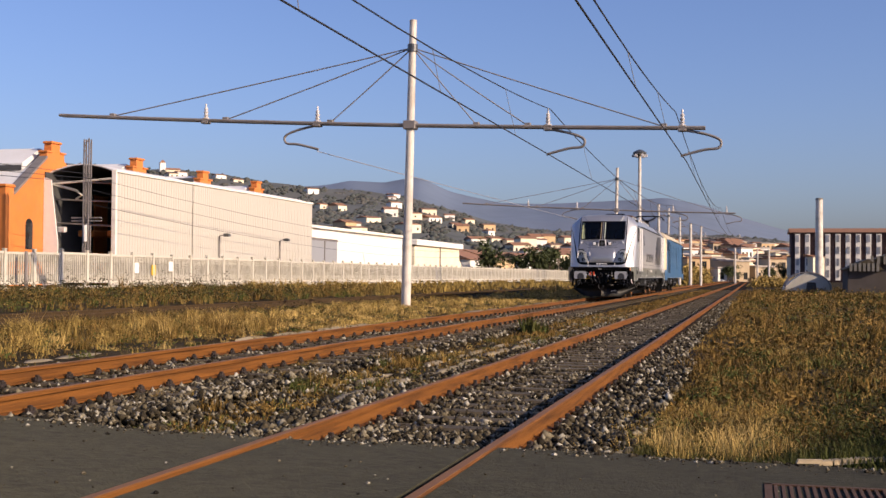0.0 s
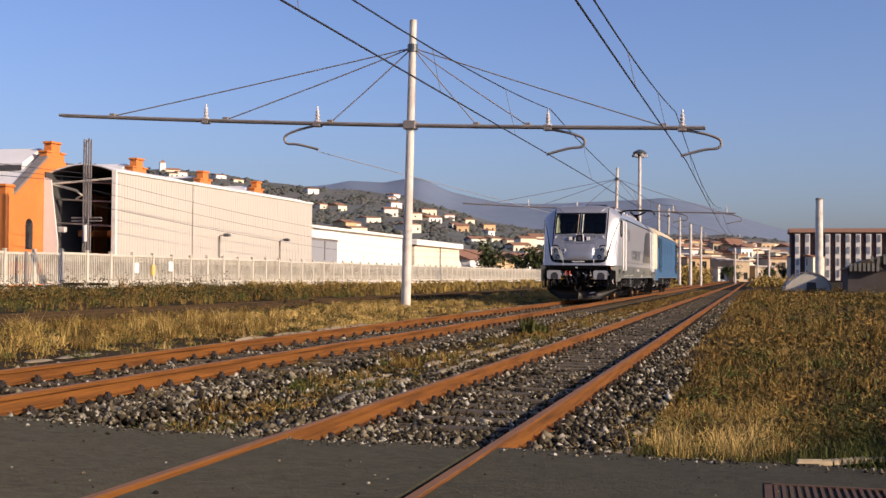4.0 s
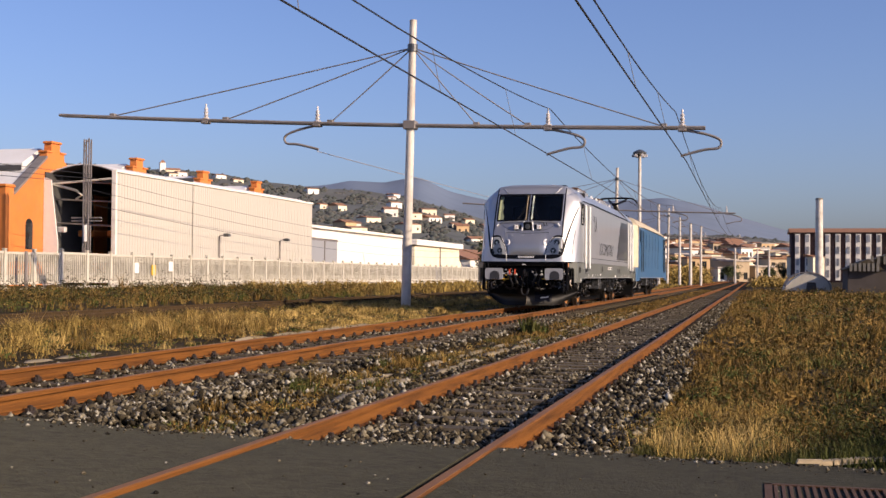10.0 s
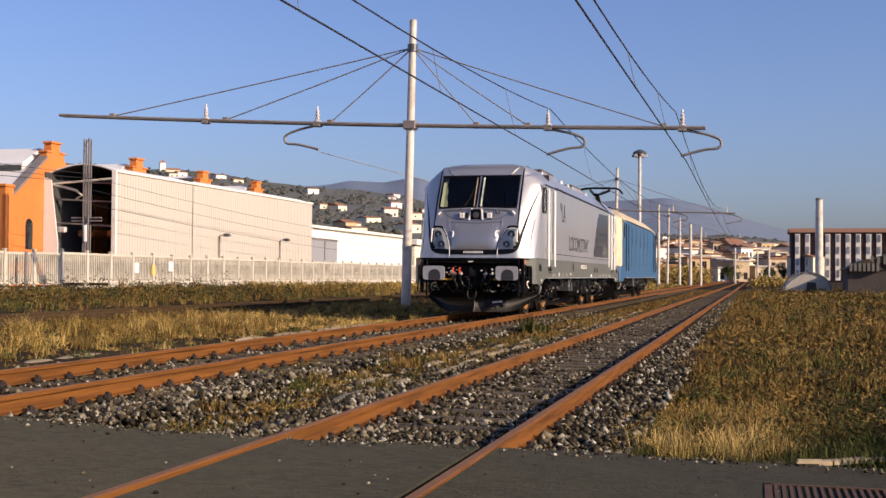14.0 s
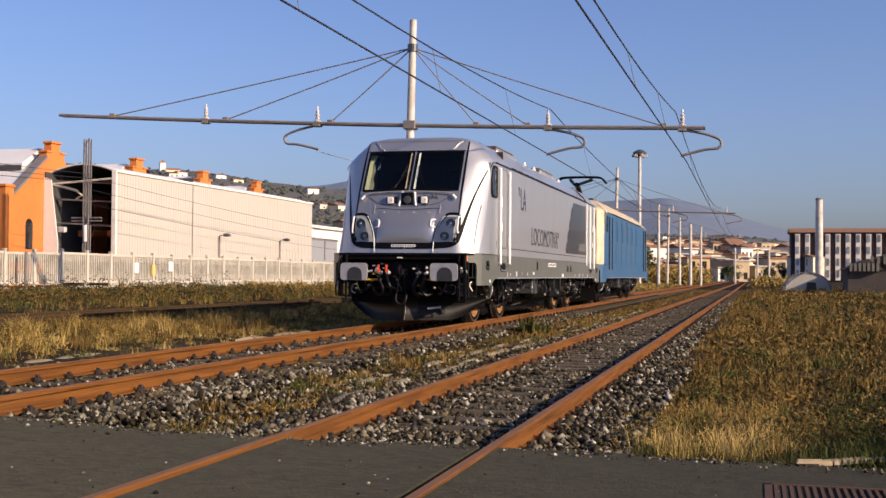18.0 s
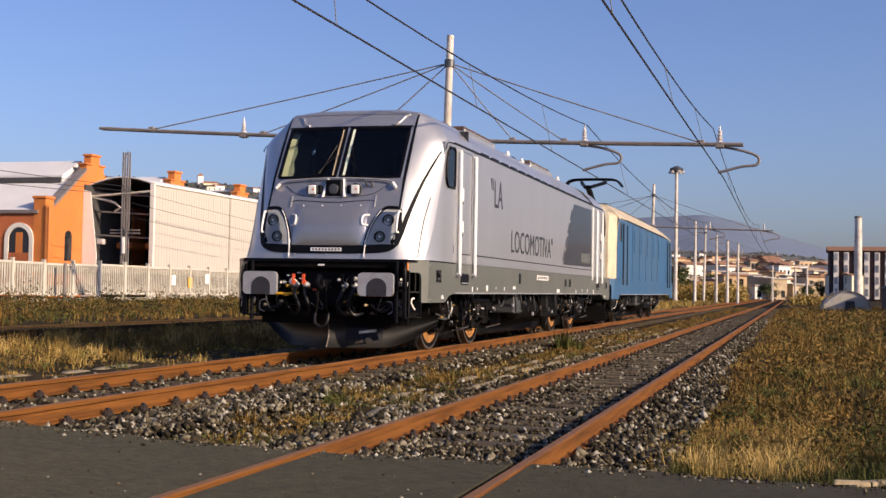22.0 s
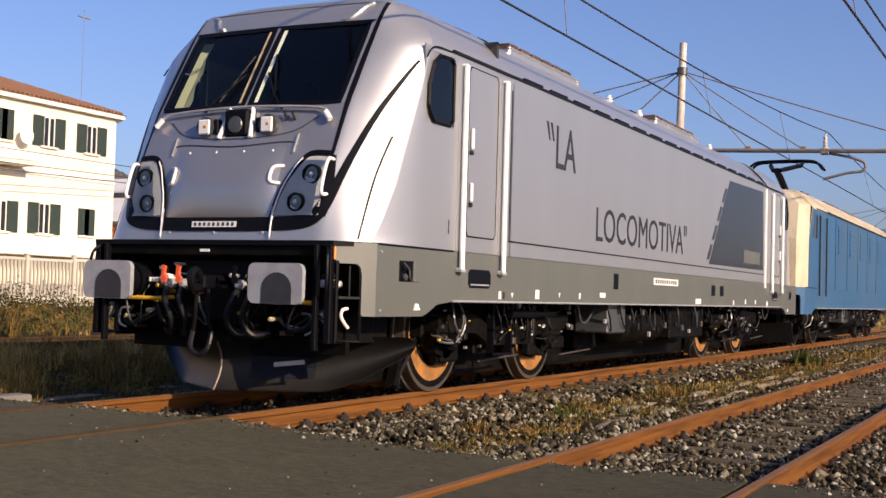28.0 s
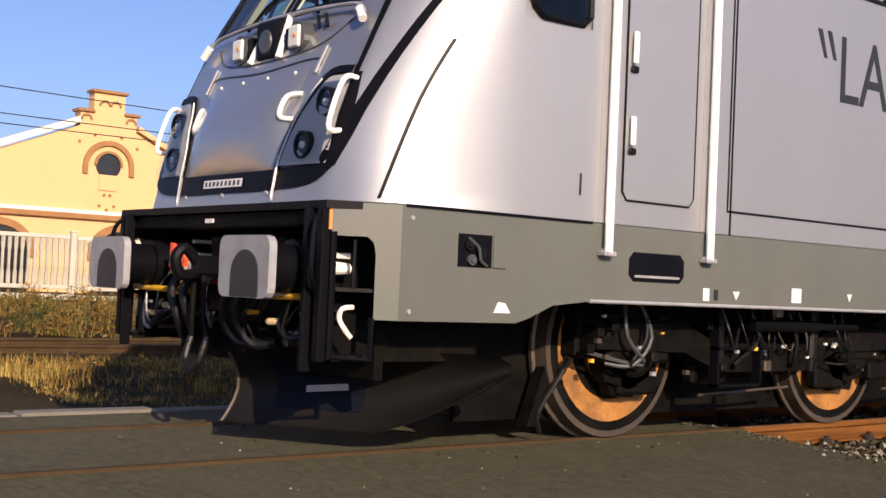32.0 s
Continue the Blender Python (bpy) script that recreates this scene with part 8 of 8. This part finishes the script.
ridge("hill_near", "wooded brown green hillside", 900, 560, [(-40, 0.7), (-10, 0.8), (-4, 1.3), (-1, 1.75), (1, 1.95), (4, 2.0), (7, 2.05), (10, 2.2), (12, 2.5), (14, 3.1), (16.2, 3.7), (18.4, 4.0), (20.5, 4.1), (22.7, 4.3), (24.8, 4.62), (27.3, 4.84), (29.6, 4.72), (33, 5.05), (36, 5.15), (38, 5.25), (41.2, 4.8), (43, 5.6), (50, 5.2), (70, 4.6), (110, 4)], "hill1", 1.0, 1.0)
ridge("hill_far", "far hills with blue haze put into their colour", 3000, 1400, [(-40, 0.9), (-8, 1.0), (-4.1, 1.35), (-1.7, 2.1), (0.35, 2.7), (2.4, 3.38), (4, 3.7), (6, 3.58), (10, 3.4), (11.9, 3.48), (14.1, 3.95), (15.7, 4.68), (17.3, 4.38), (18.9, 4.44), (20.3, 4.2), (25, 3.9), (45, 3.4), (110, 3)], "hill2", 0.6, 7.0)


def hill_clumps(name, label, material, count, r0, r1, seed):
    """Tree crowns scattered over the near hillside."""
    rng = np.random.default_rng(seed)
    a, d = rng.uniform(-6, 46, count), 345 + 550 * rng.uniform(0, 1, count) ** 0.8
    pick = noise_mask(a, d) > rng.uniform(-0.6, 0.5, count)
    a, d = a[pick], d[pick]
    e = np.interp(a, [-10, -4, -1, 1, 4, 7, 10, 12, 14, 16.2, 18.4, 20.5, 24.8, 27.3, 33, 38, 41.2, 43, 50], [0.8, 1.3, 1.75, 1.95, 2.0, 2.05, 2.2, 2.5, 3.1, 3.7, 4.0, 4.1, 4.62, 4.84, 5.05, 5.25, 4.8, 5.6, 5.2])
    z = CAM_Z + 900 * np.tan(np.radians(e)) * np.clip((d - 340) / 560, 0, 1) ** 1.25 - 1.0
    m = len(a)
    base = np.array([(1, 0, 0.2), (0.3, 0.95, 0), (-0.8, 0.6, 0.2), (-0.8, -0.6, 0), (0.3, -0.95, 0.2), (0.2, 0.1, 1.1), (0, 0, -1)])
    tri = np.array([(0, 1, 5), (1, 2, 5), (2, 3, 5), (3, 4, 5), (4, 0, 5), (1, 0, 6), (2, 1, 6), (3, 2, 6), (4, 3, 6), (0, 4, 6)])
    r = rng.uniform(r0, r1, m)
    v = base[None] * r[:, None, None] * rng.uniform(0.65, 1.35, (m, 7, 1))
    v = v * np.array([1.2, 1.0, 0.8]) + np.stack([-np.sin(np.radians(a)) * d, np.cos(np.radians(a)) * d, z + r * 0.25], -1)[:, None]
    f = (tri[None] + 7 * np.arange(m)[:, None, None]).reshape(-1)
    tagged(new(name, raw_mesh(name, v.reshape(-1, 3), f, 3, M[material])), label, "woods", kind="stuff")


def noise_mask(a, d):
    return np.sin(a * 1.9 + d * 0.021) * np.sin(d * 0.033 - a * 0.7) + 0.4 * np.sin(a * 5.3 + d * 0.05)


hill_clumps("hill_woods", "dull green tree crowns on the hillside", "wood_clump", 13000, 0.8, 2.2, 3)
hill_clumps("hill_scrub", "bare brown scrub on the hillside", "winter_clump", 9000, 0.7, 1.9, 4)


def make_town():
    rng = np.random.default_rng(21)
    walls = ("far_white", "far_ochre", "far_cream", "trim", "far_cream")
    k = 0
    for a, d, z, h, w in [(rng.uniform(-2.8, 11.5), rng.uniform(300, 720), 1, rng.uniform(3, 6.5), rng.uniform(5, 12)) for _ in range(84)] + \
                         [(rng.uniform(9, 20), rng.uniform(560, 800), 1, rng.uniform(3, 5), rng.uniform(6, 10)) for _ in range(15)] + \
                         [(rng.uniform(20, 42), rng.uniform(780, 880), 1, rng.uniform(3, 5), rng.uniform(6, 11)) for _ in range(6)]:
        if -0.8 < a < 3.4:
            d = 520 + 0.4 * (d - 300)
        x, y = -math.sin(radians(a)) * d, math.cos(radians(a)) * d
        zz = max(0.0, (d - 300) * 0.028)
        if z:
            f = max(0.0, (d - 340) / 560)
            e = lerp(a, [(-10, 0.8), (-4, 1.3), (-1, 1.75), (1, 1.95), (4, 2.0), (7, 2.05), (10, 2.2), (12, 2.5), (14, 3.1), (16.2, 3.7), (20.5, 4.1), (27.3, 4.84), (33, 5.05), (42, 5.0)])
            zz = max(0.0, CAM_Z + 900 * math.tan(radians(e)) * f ** 1.25 - 2.0)
        o = thing("town_house", ("white" if k % 5 != 1 and k % 5 != 4 else "ochre") + " distant house with terracotta roof", "house", "distant houses", at=(x, y, zz), rz=rng.uniform(20, 60))
        part("wall", Shape().box(-w / 2, w / 2, -5, 5, -5, h), M[walls[k % 5]], o)
        part("roof", Shape().prism([(-5.4, h), (5.4, h), (0, h + rng.uniform(0.8, 1.9))], "x", -w / 2 - 0.4, w / 2 + 0.4), M["tile"], o)
        n = max(2, int(w / 3.2))
        for j in range(n):
            for q in range(max(1, int(h / 3.2))):
                xx = -w / 2 + (j + 0.5) * w / n
                part("window", Shape().box(xx - 0.5, xx + 0.5, -5.06, -4.95, 0.9 + q * 3.0, 2.3 + q * 3.0), M["pane"], o)
        k += 1
    # larger blocks of flats climbing the slope beyond the end of the line
    for j in range(96):
        a, d = rng.uniform(-1.9, 6.5), rng.uniform(340, 680)
        w, h, dp = rng.uniform(3.5, 8), rng.uniform(3, 7), rng.uniform(4, 8)
        f = (d - 340) / 560
        e = lerp(a, [(-4, 1.3), (-1, 1.75), (1, 1.95), (7, 2.05)])
        zz = max(0.0, CAM_Z + 900 * math.tan(radians(e)) * max(0.0, f) ** 1.25 - 2.0)
        wall, hue = (("far_cream", "cream"), ("far_beige", "beige"), ("far_ochre", "ochre"), ("far_beige", "beige"), ("far_white", "white"))[j % 5]
        o = thing("apartment_building", hue + " distant apartment building with rows of windows", "building", "distant blocks of flats", at=(-math.sin(radians(a)) * d, math.cos(radians(a)) * d, zz), rz=rng.uniform(15, 55))
        part("wall", Shape().box(-w / 2, w / 2, -dp / 2, dp / 2, -6, h), M[wall], o)
        part("roof", Shape().box(-w / 2 - 0.4, w / 2 + 0.4, -dp / 2 - 0.4, dp / 2 + 0.4, h, h + 0.5, 0.1), M["flat_roof" if j % 2 else "tile"], o)
        for q in range(max(1, int(h / 3))):
            part("balcony", Shape().box(-w / 2 + 1, w / 2 - 1, -dp / 2 - 0.9, -dp / 2, q * 3.0 - 0.1, q * 3.0 + 0.25), M[wall], o)
            for i in range(max(2, int(w / 2.3))):
                x = -w / 2 + (i + 0.5) * w / max(2, int(w / 2.3))
                part("window", Shape().box(x - 0.62, x + 0.62, -dp / 2 - 0.06, -dp / 2 + 0.05, 0.5 + q * 3.0, 2.4 + q * 3.0), M["pane"], o)
    # scattered white houses high on the slopes
    for j in range(26):
        a, d = rng.uniform(2, 34), rng.uniform(700, 880)
        e = lerp(a, [(1, 1.95), (7, 2.05), (10, 2.2), (12, 2.5), (14, 3.1), (16.2, 3.7), (20.5, 4.1), (27.3, 4.84), (33, 5.05), (42, 5.0)])
        zz = CAM_Z + 900 * math.tan(radians(e)) * ((d - 340) / 560) ** 1.25 - 1.0
        w, h = rng.uniform(4, 9), rng.uniform(2.2, 4)
        o = thing("hill_house", "small pale house high on the hillside", "house", "houses on the hill", at=(-math.sin(radians(a)) * d, math.cos(radians(a)) * d, zz), rz=rng.uniform(15, 60))
        part("wall", Shape().box(-w / 2, w / 2, -3, 3, -4, h), M["far_white" if j % 3 else "far_cream"], o)
        part("roof", Shape().prism([(-3.3, h), (3.3, h), (0, h + 1.0)], "x", -w / 2 - 0.3, w / 2 + 0.3), M["tile"], o)
        part("window", Shape().box(-0.5, 0.5, -3.06, -2.95, 0.6, 1.8), M["pane"], o)
    d, a = 880, radians(27.35)
    o = thing("hilltop_church", "small white church with a tower on the ridge", "church", at=(-math.sin(a) * d, math.cos(a) * d, 71.5), rz=35)
    part("tower", Shape().box(-7, -3, -2, 2, -4, 8, 0.2), M["far_white"], o, "white bell tower")
    part("tower_roof", Shape().prism([(-7.2, 8), (-2.8, 8), (-5, 10)], "y", -2.2, 2.2), M["tile"], o)
    part("nave", Shape().box(-3, 7, -3, 3, -4, 3), M["far_cream"], o, "cream nave")
    part("nave_roof", Shape().prism([(-3.4, 3), (3.4, 3), (0, 4.5)], "x", -3, 7.4), M["tile"], o)
    for j in range(34):
        a, d = rng.uniform(-1.8, 6.5), rng.uniform(300, 600)
        e = lerp(a, [(-4, 1.3), (-1, 1.75), (1, 1.95), (7, 2.05)])
        zz = max(0.0, CAM_Z + 900 * math.tan(radians(e)) * max(0.0, (d - 340) / 560) ** 1.25 - 1.5)
        tree(-math.sin(radians(a)) * d, math.cos(radians(a)) * d, rng.uniform(2.5, 5), rng.uniform(2, 3.6), 170 + j, "dark tree between the distant buildings", zz)
    for j in range(16):
        a, d = rng.uniform(5.0, 12.0), rng.uniform(180, 330)
        tree(-math.sin(radians(a)) * d, math.cos(radians(a)) * d, rng.uniform(3, 6), rng.uniform(2, 4), 70 + j, "dull green tree among the distant houses")


make_town()

# ---------------------------------------------------------------- small things in the foreground
gr = thing("drain_grate", "rusty iron drain grate let into the asphalt", "grate", at=(0.48, 6.59, asphalt_z(0.48)))
part("grate_frame", Shape().box(-0.42, 0.62, 0.27, 0.31, -0.02, 0.012).box(-0.42, 0.62, -0.40, -0.36, -0.02, 0.012).box(-0.42, -0.38, -0.4, 0.3, -0.02, 0.012).box(0.58, 0.62, -0.4, 0.3, -0.02, 0.012), M["grate"], gr)
for k in range(24):
    part("grate_bar", Shape().box(-0.37 + k * 0.04, -0.352 + k * 0.04, -0.36, 0.27, -0.02, 0.010), M["grate"], gr)
pk = solo("plank", Shape().prism([(-0.24, 0.0), (-0.22, 0.028), (0.02, 0.034), (0.21, 0.026), (0.25, 0.004)], "y", -0.035, 0.035), M["wood"], "pale weathered wooden plank lying at the paving's edge", "plank")
pk.matrix_basis = pose(0.60, 7.86, -0.125, 0, -3, 20)
pk = solo("wood_offcut", Shape().prism([(-0.085, 0.0), (-0.075, 0.024), (0.07, 0.026), (0.08, 0.002)], "y", -0.02, 0.02), M["wood"], "short pale offcut of wood on the asphalt", "offcut")
pk.matrix_basis = pose(0.34, 7.72, -0.118, 0, 0, 8)

make_fence()
solo("marker_post", Shape().tube([(-28.4, 42.75, -0.2), (-28.4, 42.75, 1.85)], 0.07, 8), M["beam"], "dark slender post standing before the fence", "post")
TRACK_C = -16.3
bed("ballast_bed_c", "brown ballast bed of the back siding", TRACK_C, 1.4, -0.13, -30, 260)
make_track("track_a", "rusty track the locomotives run on", TRACK_A, RAIL_A, -40, 400, 8.0, 26)
make_track("track_b", "rusty unused track beside the grass", TRACK_B, RAIL_B, -40, 400, 7.9, 26)
make_track("track_c", "rusty back siding among weeds", TRACK_C, 0.02, -30, 260, 2.0, 3.0)
stones("ballast_stones", "loose grey ballast stones", [
    (-5.76, -4.75, 7.5, 12, 3500, 0.020, 0.054, 0.10), (-5.72, -4.85, 12, 40, 3600, 0.024, 0.058, 0.09), (-5.3, -4.5, 7.5, 12, 1000, 0.020, 0.052, 0.035),
    (-4.8, -3.6, 7.55, 14, 1000, 0.016, 0.05, 0.02), (-4.8, -3.6, 14, 40, 900, 0.02, 0.05, 0.02),
    (-3.95, -3.2, 7.6, 12, 2300, 0.020, 0.052, 0.055), (-3.85, -3.2, 12, 40, 1900, 0.022, 0.055, 0.05),
    (-3.1, -1.72, 7.68, 9.2, 2100, 0.022, 0.052, 0.092), (-3.1, -1.8, 9.2, 16, 3900, 0.018, 0.045, 0.080), (-3.1, -1.8, 16, 60, 5600, 0.02, 0.045, 0.078),
    (-1.58, -0.8, 7.7, 18, 2900, 0.022, 0.055, 0.088), (-1.58, -1.0, 18, 60, 1700, 0.025, 0.05, 0.09),
    (-7.2, -5.8, 7.5, 22, 3300, 0.018, 0.045, 0.085), (-7.2, -5.8, 22, 70, 3800, 0.025, 0.05, 0.085), (-8.1, -7.3, 7.5, 40, 2000, 0.02, 0.05, 0.07)], 9)
sand("grit_streaks", "pale sandy streaks between the tracks", [(-4.05, 9.6, 45, 0.15, 0.012), (-4.35, 13, 40, 0.12, 0.012), (-8.15, 6.5, 34, 0.13, 0.022), (-9.1, 9, 16, 0.16, 0.0), (-8.6, 19, 30, 0.14, 0.008), (-8.2, 30, 90, 0.3, 0.05), (-6.5, 8.6, 20, 0.25, 0.07)], 4)
blades("dry_grass", "tall dry yellow grass beside the tracks", "grass", "dry", [
    (-1.0, 0.3, 8.3, 11.5, 4600, 0.08, 0.42, 0.0035, 60), (0.0, 8, 10.5, 28, 12000, 0.06, 0.24, 0.005, 40), (-1.1, 16, 22, 80, 8000, 0.10, 0.30, 0.010, 14),
    (-15, -8.3, 4.2, 30, 14000, 0.05, 0.24, 0.005, 30), (-14.2, -9.6, 9, 24, 6000, 0.22, 0.52, 0.005, 45), (-15, -7.9, 26, 80, 15000, 0.12, 0.34, 0.010, 20),
    (-28.5, -17.6, 2, 60, 3500, 0.15, 0.4, 0.009, 12), (-4.7, -3.8, 9, 45, 3000, 0.03, 0.14, 0.005, 24), (-28, -17.5, 60, 160, 8000, 0.3, 0.7, 0.03, 10), (-15, -8, 80, 170, 5000, 0.3, 0.7, 0.03, 10)], 31)
blades("bleached_straw", "pale bleached straw in tufts", "grass", "straw", [
    (-0.7, 0.1, 8.4, 10.2, 1700, 0.25, 0.58, 0.0035, 70), (-0.85, 0.25, 8.3, 11.0, 2200, 0.12, 0.46, 0.003, 70), (-0.6, 7, 9.5, 22, 4200, 0.08, 0.30, 0.004, 60), (-13.5, -8.6, 24, 52, 15000, 0.10, 0.28, 0.009, 60), (-14.5, -8.4, 8, 24, 5000, 0.05, 0.20, 0.005, 60), (-14.0, -9.8, 9, 24, 2500, 0.25, 0.55, 0.0045, 50), (-12.5, -8.2, 52, 90, 7000, 0.15, 0.35, 0.015, 40), (-5.0, -3.9, 12, 40, 1500, 0.04, 0.16, 0.005, 50)], 34)
blades("brown_weeds", "brown withered weeds in the field and between tracks", "weeds", "brown_weed", [
    (-0.95, 6, 8.6, 14, 20000, 0.04, 0.20, 0.007, 26), (-0.9, 10, 13, 30, 26000, 0.06, 0.28, 0.010, 26), (0, 26, 20, 110, 42000, 0.18, 0.5, 0.015, 12), (-15, -8.4, 4.5, 60, 12000, 0.06, 0.26, 0.008, 14), (-14.2, -9.5, 9, 26, 11000, 0.2, 0.5, 0.006, 40), (-28.5, -17.8, 2, 90, 15000, 0.2, 0.55, 0.010, 12),
    (-4.9, -3.8, 8.1, 14, 6500, 0.02, 0.10, 0.007, 60), (-5.6, -4.7, 10.0, 20, 2600, 0.10, 0.24, 0.006, 100), (-1.1, 0.6, 8.1, 10.5, 5000, 0.10, 0.38, 0.005, 90), (-5.0, -4.4, 15.2, 17.2, 900, 0.1, 0.38, 0.008, 60), (-5.2, -3.8, 13, 60, 7000, 0.03, 0.16, 0.010, 50), (-8.4, -7.5, 8, 40, 1500, 0.03, 0.12, 0.008, 30),
    (-1.25, 0.3, 12, 45, 9000, 0.04, 0.18, 0.010, 22), (-1.55, -0.9, 8, 45, 5000, 0.02, 0.10, 0.008, 16), (-3.05, -1.75, 8.7, 50, 4000, 0.01, 0.045, 0.010, 8), (-7.1, -5.9, 9.0, 50, 2500, 0.01, 0.05, 0.010, 8), (-5.5, -3.4, 24, 120, 16000, 0.05, 0.2, 0.016, 20), (-1.3, 0.2, 45, 120, 6000, 0.08, 0.25, 0.02, 20), (-28.4, -18, 4, 60, 1500, 0.6, 1.15, 0.010, 40)], 32)
blades("green_weeds", "low green weeds among the dry grass", "weeds", "green_weed", [
    (-0.85, 2.5, 7.75, 8.6, 12000, 0.14, 0.38, 0.005, 80), (-0.9, 3, 8.6, 11, 6000, 0.12, 0.34, 0.005, 90), (-1.0, 5, 7.8, 10.0, 9000, 0.04, 0.20, 0.007, 40), (-1.0, 4.5, 7.78, 8.9, 6200, 0.14, 0.36, 0.005, 90), (0.6, 4.5, 8.1, 13, 11000, 0.10, 0.32, 0.006, 80), (-5.6, -4.6, 11, 18, 900, 0.10, 0.22, 0.007, 120), (-0.95, 4, 7.8, 9.3, 6000, 0.08, 0.26, 0.005, 50), (-0.8, 10, 9, 24, 14000, 0.05, 0.22, 0.009, 60), (-0.4, 18, 16, 70, 12000, 0.12, 0.32, 0.014, 20), (-15, -8.3, 4.5, 50, 7000, 0.05, 0.18, 0.008, 20), (-28.5, -17.8, 2, 60, 12000, 0.15, 0.45, 0.010, 16),
    (-4.9, -3.9, 8.1, 13, 1500, 0.02, 0.08, 0.007, 30), (-5.1, -3.8, 13, 40, 2600, 0.03, 0.15, 0.009, 50), (-4.75, -4.45, 25.4, 26, 420, 0.25, 0.6, 0.02, 60), (-5.0, -4.5, 15.5, 17.0, 120, 0.08, 0.25, 0.008, 60)], 33)
scrub("brown_scrub", "bushy brown withered weeds in the field", "weeds", "brown_weed", [
    (-0.8, 7, 9, 18, 420, 0.20, 0.26, 0.022, 70), (-0.6, 14, 18, 45, 700, 0.38, 0.34, 0.040, 55), (0, 26, 45, 110, 700, 0.7, 0.55, 0.07, 45), (-14.5, -8.6, 6, 60, 420, 0.25, 0.22, 0.03, 45), (-28, -18, 6, 80, 520, 0.5, 0.45, 0.05, 45), (-5.4, -3.6, 10, 50, 160, 0.14, 0.10, 0.02, 45)], 35)
scrub("green_scrub", "low leafy green weeds", "weeds", "green_weed", [
    (-0.9, 6, 8.4, 10.2, 240, 0.16, 0.20, 0.016, 80), (-0.6, 9, 10, 30, 300, 0.25, 0.22, 0.03, 55), (0, 22, 30, 90, 260, 0.5, 0.4, 0.06, 45), (-28, -18, 6, 60, 300, 0.45, 0.40, 0.05, 45), (-14, -8.8, 8, 50, 140, 0.25, 0.16, 0.03, 45), (-5.3, -3.7, 8.5, 40, 120, 0.12, 0.08, 0.016, 45)], 36)
# Real dark shrubs, and clumps that paint shaded gaps into the grass.
scrub("dark_scrub", "dark withered stalks and shrubs", "weeds", "dark_weed", [
    (0.9, 6, 9.5, 20, 260, 0.22, 0.24, 0.024, 70), (-0.9, 1.2, 7.85, 8.5, 60, 0.10, 0.10, 0.012, 60), (0.85, 1.9, 7.95, 9.4, 46, 0.16, 0.44, 0.022, 120), (0.4, 5, 8, 12, 150, 0.14, 0.18, 0.016, 80), (0.5, 9, 10, 30, 240, 0.20, 0.26, 0.03, 60), (-1.0, 0.4, 7.9, 10.5, 60, 0.10, 0.12, 0.014, 60), (1, 24, 30, 100, 260, 0.6, 0.5, 0.06, 45), (-28, -18.5, 14, 70, 460, 0.40, 0.55, 0.05, 50), (-14.4, -9.6, 8, 34, 130, 0.2, 0.2, 0.022, 60), (-14.6, -14.0, 8, 60, 90, 0.3, 0.25, 0.04, 45), (-27.9, -25.5, 24, 60, 60, 0.35, 0.95, 0.05, 70)], 37)
scrub("dry_reeds", "ochre bank of dry reeds beside the distant line", "reeds", "dry", [
    (-20, -8.2, 200, 228, 260, 1.4, 2.9, 0.30, 60), (0.5, 7, 150, 190, 120, 1.2, 1.3, 0.25, 50), (-24, -9, 228, 260, 160, 1.6, 3.4, 0.32, 50)], 38)


# ---------------------------------------------------------------- movement
S_ROWS = [(0.0, 52.67), (1.0, 50.94), (2.0, 49.25), (3.5, 46.42), (5.5, 42.75), (7.0, 39.95), (8.0, 38.2), (9.0, 36.4), (10.0, 34.55), (11.0, 32.75), (12.0, 30.95), (13.0, 29.2),
          (14.5, 26.95), (16.5, 24.0), (18.0, 21.75), (19.0, 20.2), (20.0, 18.75), (21.0, 17.35), (22.0, 15.95), (23.0, 14.58), (24.0, 13.27), (25.0, 11.97),
          (25.5, 11.31), (27.5, 8.63), (29.0, 6.727), (30.0, 5.437), (30.6, 4.686), (31.0, 4.217), (31.4, 3.746), (32.0, 3.133)]


def motions():
    ts = [p[0] for p in S_ROWS]
    walk(engine, [(t, pose(TRACK_A, s, RAIL_A)) for t, s in S_ROWS])
    walk(engine_two, [(t, pose(TRACK_A, s + 18.95, RAIL_A)) for t, s in S_ROWS])
    for w, u, r in WHEELS:
        rows = []
        for k in range(129):
            t = k * 0.25
            s = float(np.interp(t, ts, [p[1] for p in S_ROWS]))
            rows.append((t, pose(0, u, r, math.degrees((52.67 - s) / r))))
        walk(w, rows)


motions()
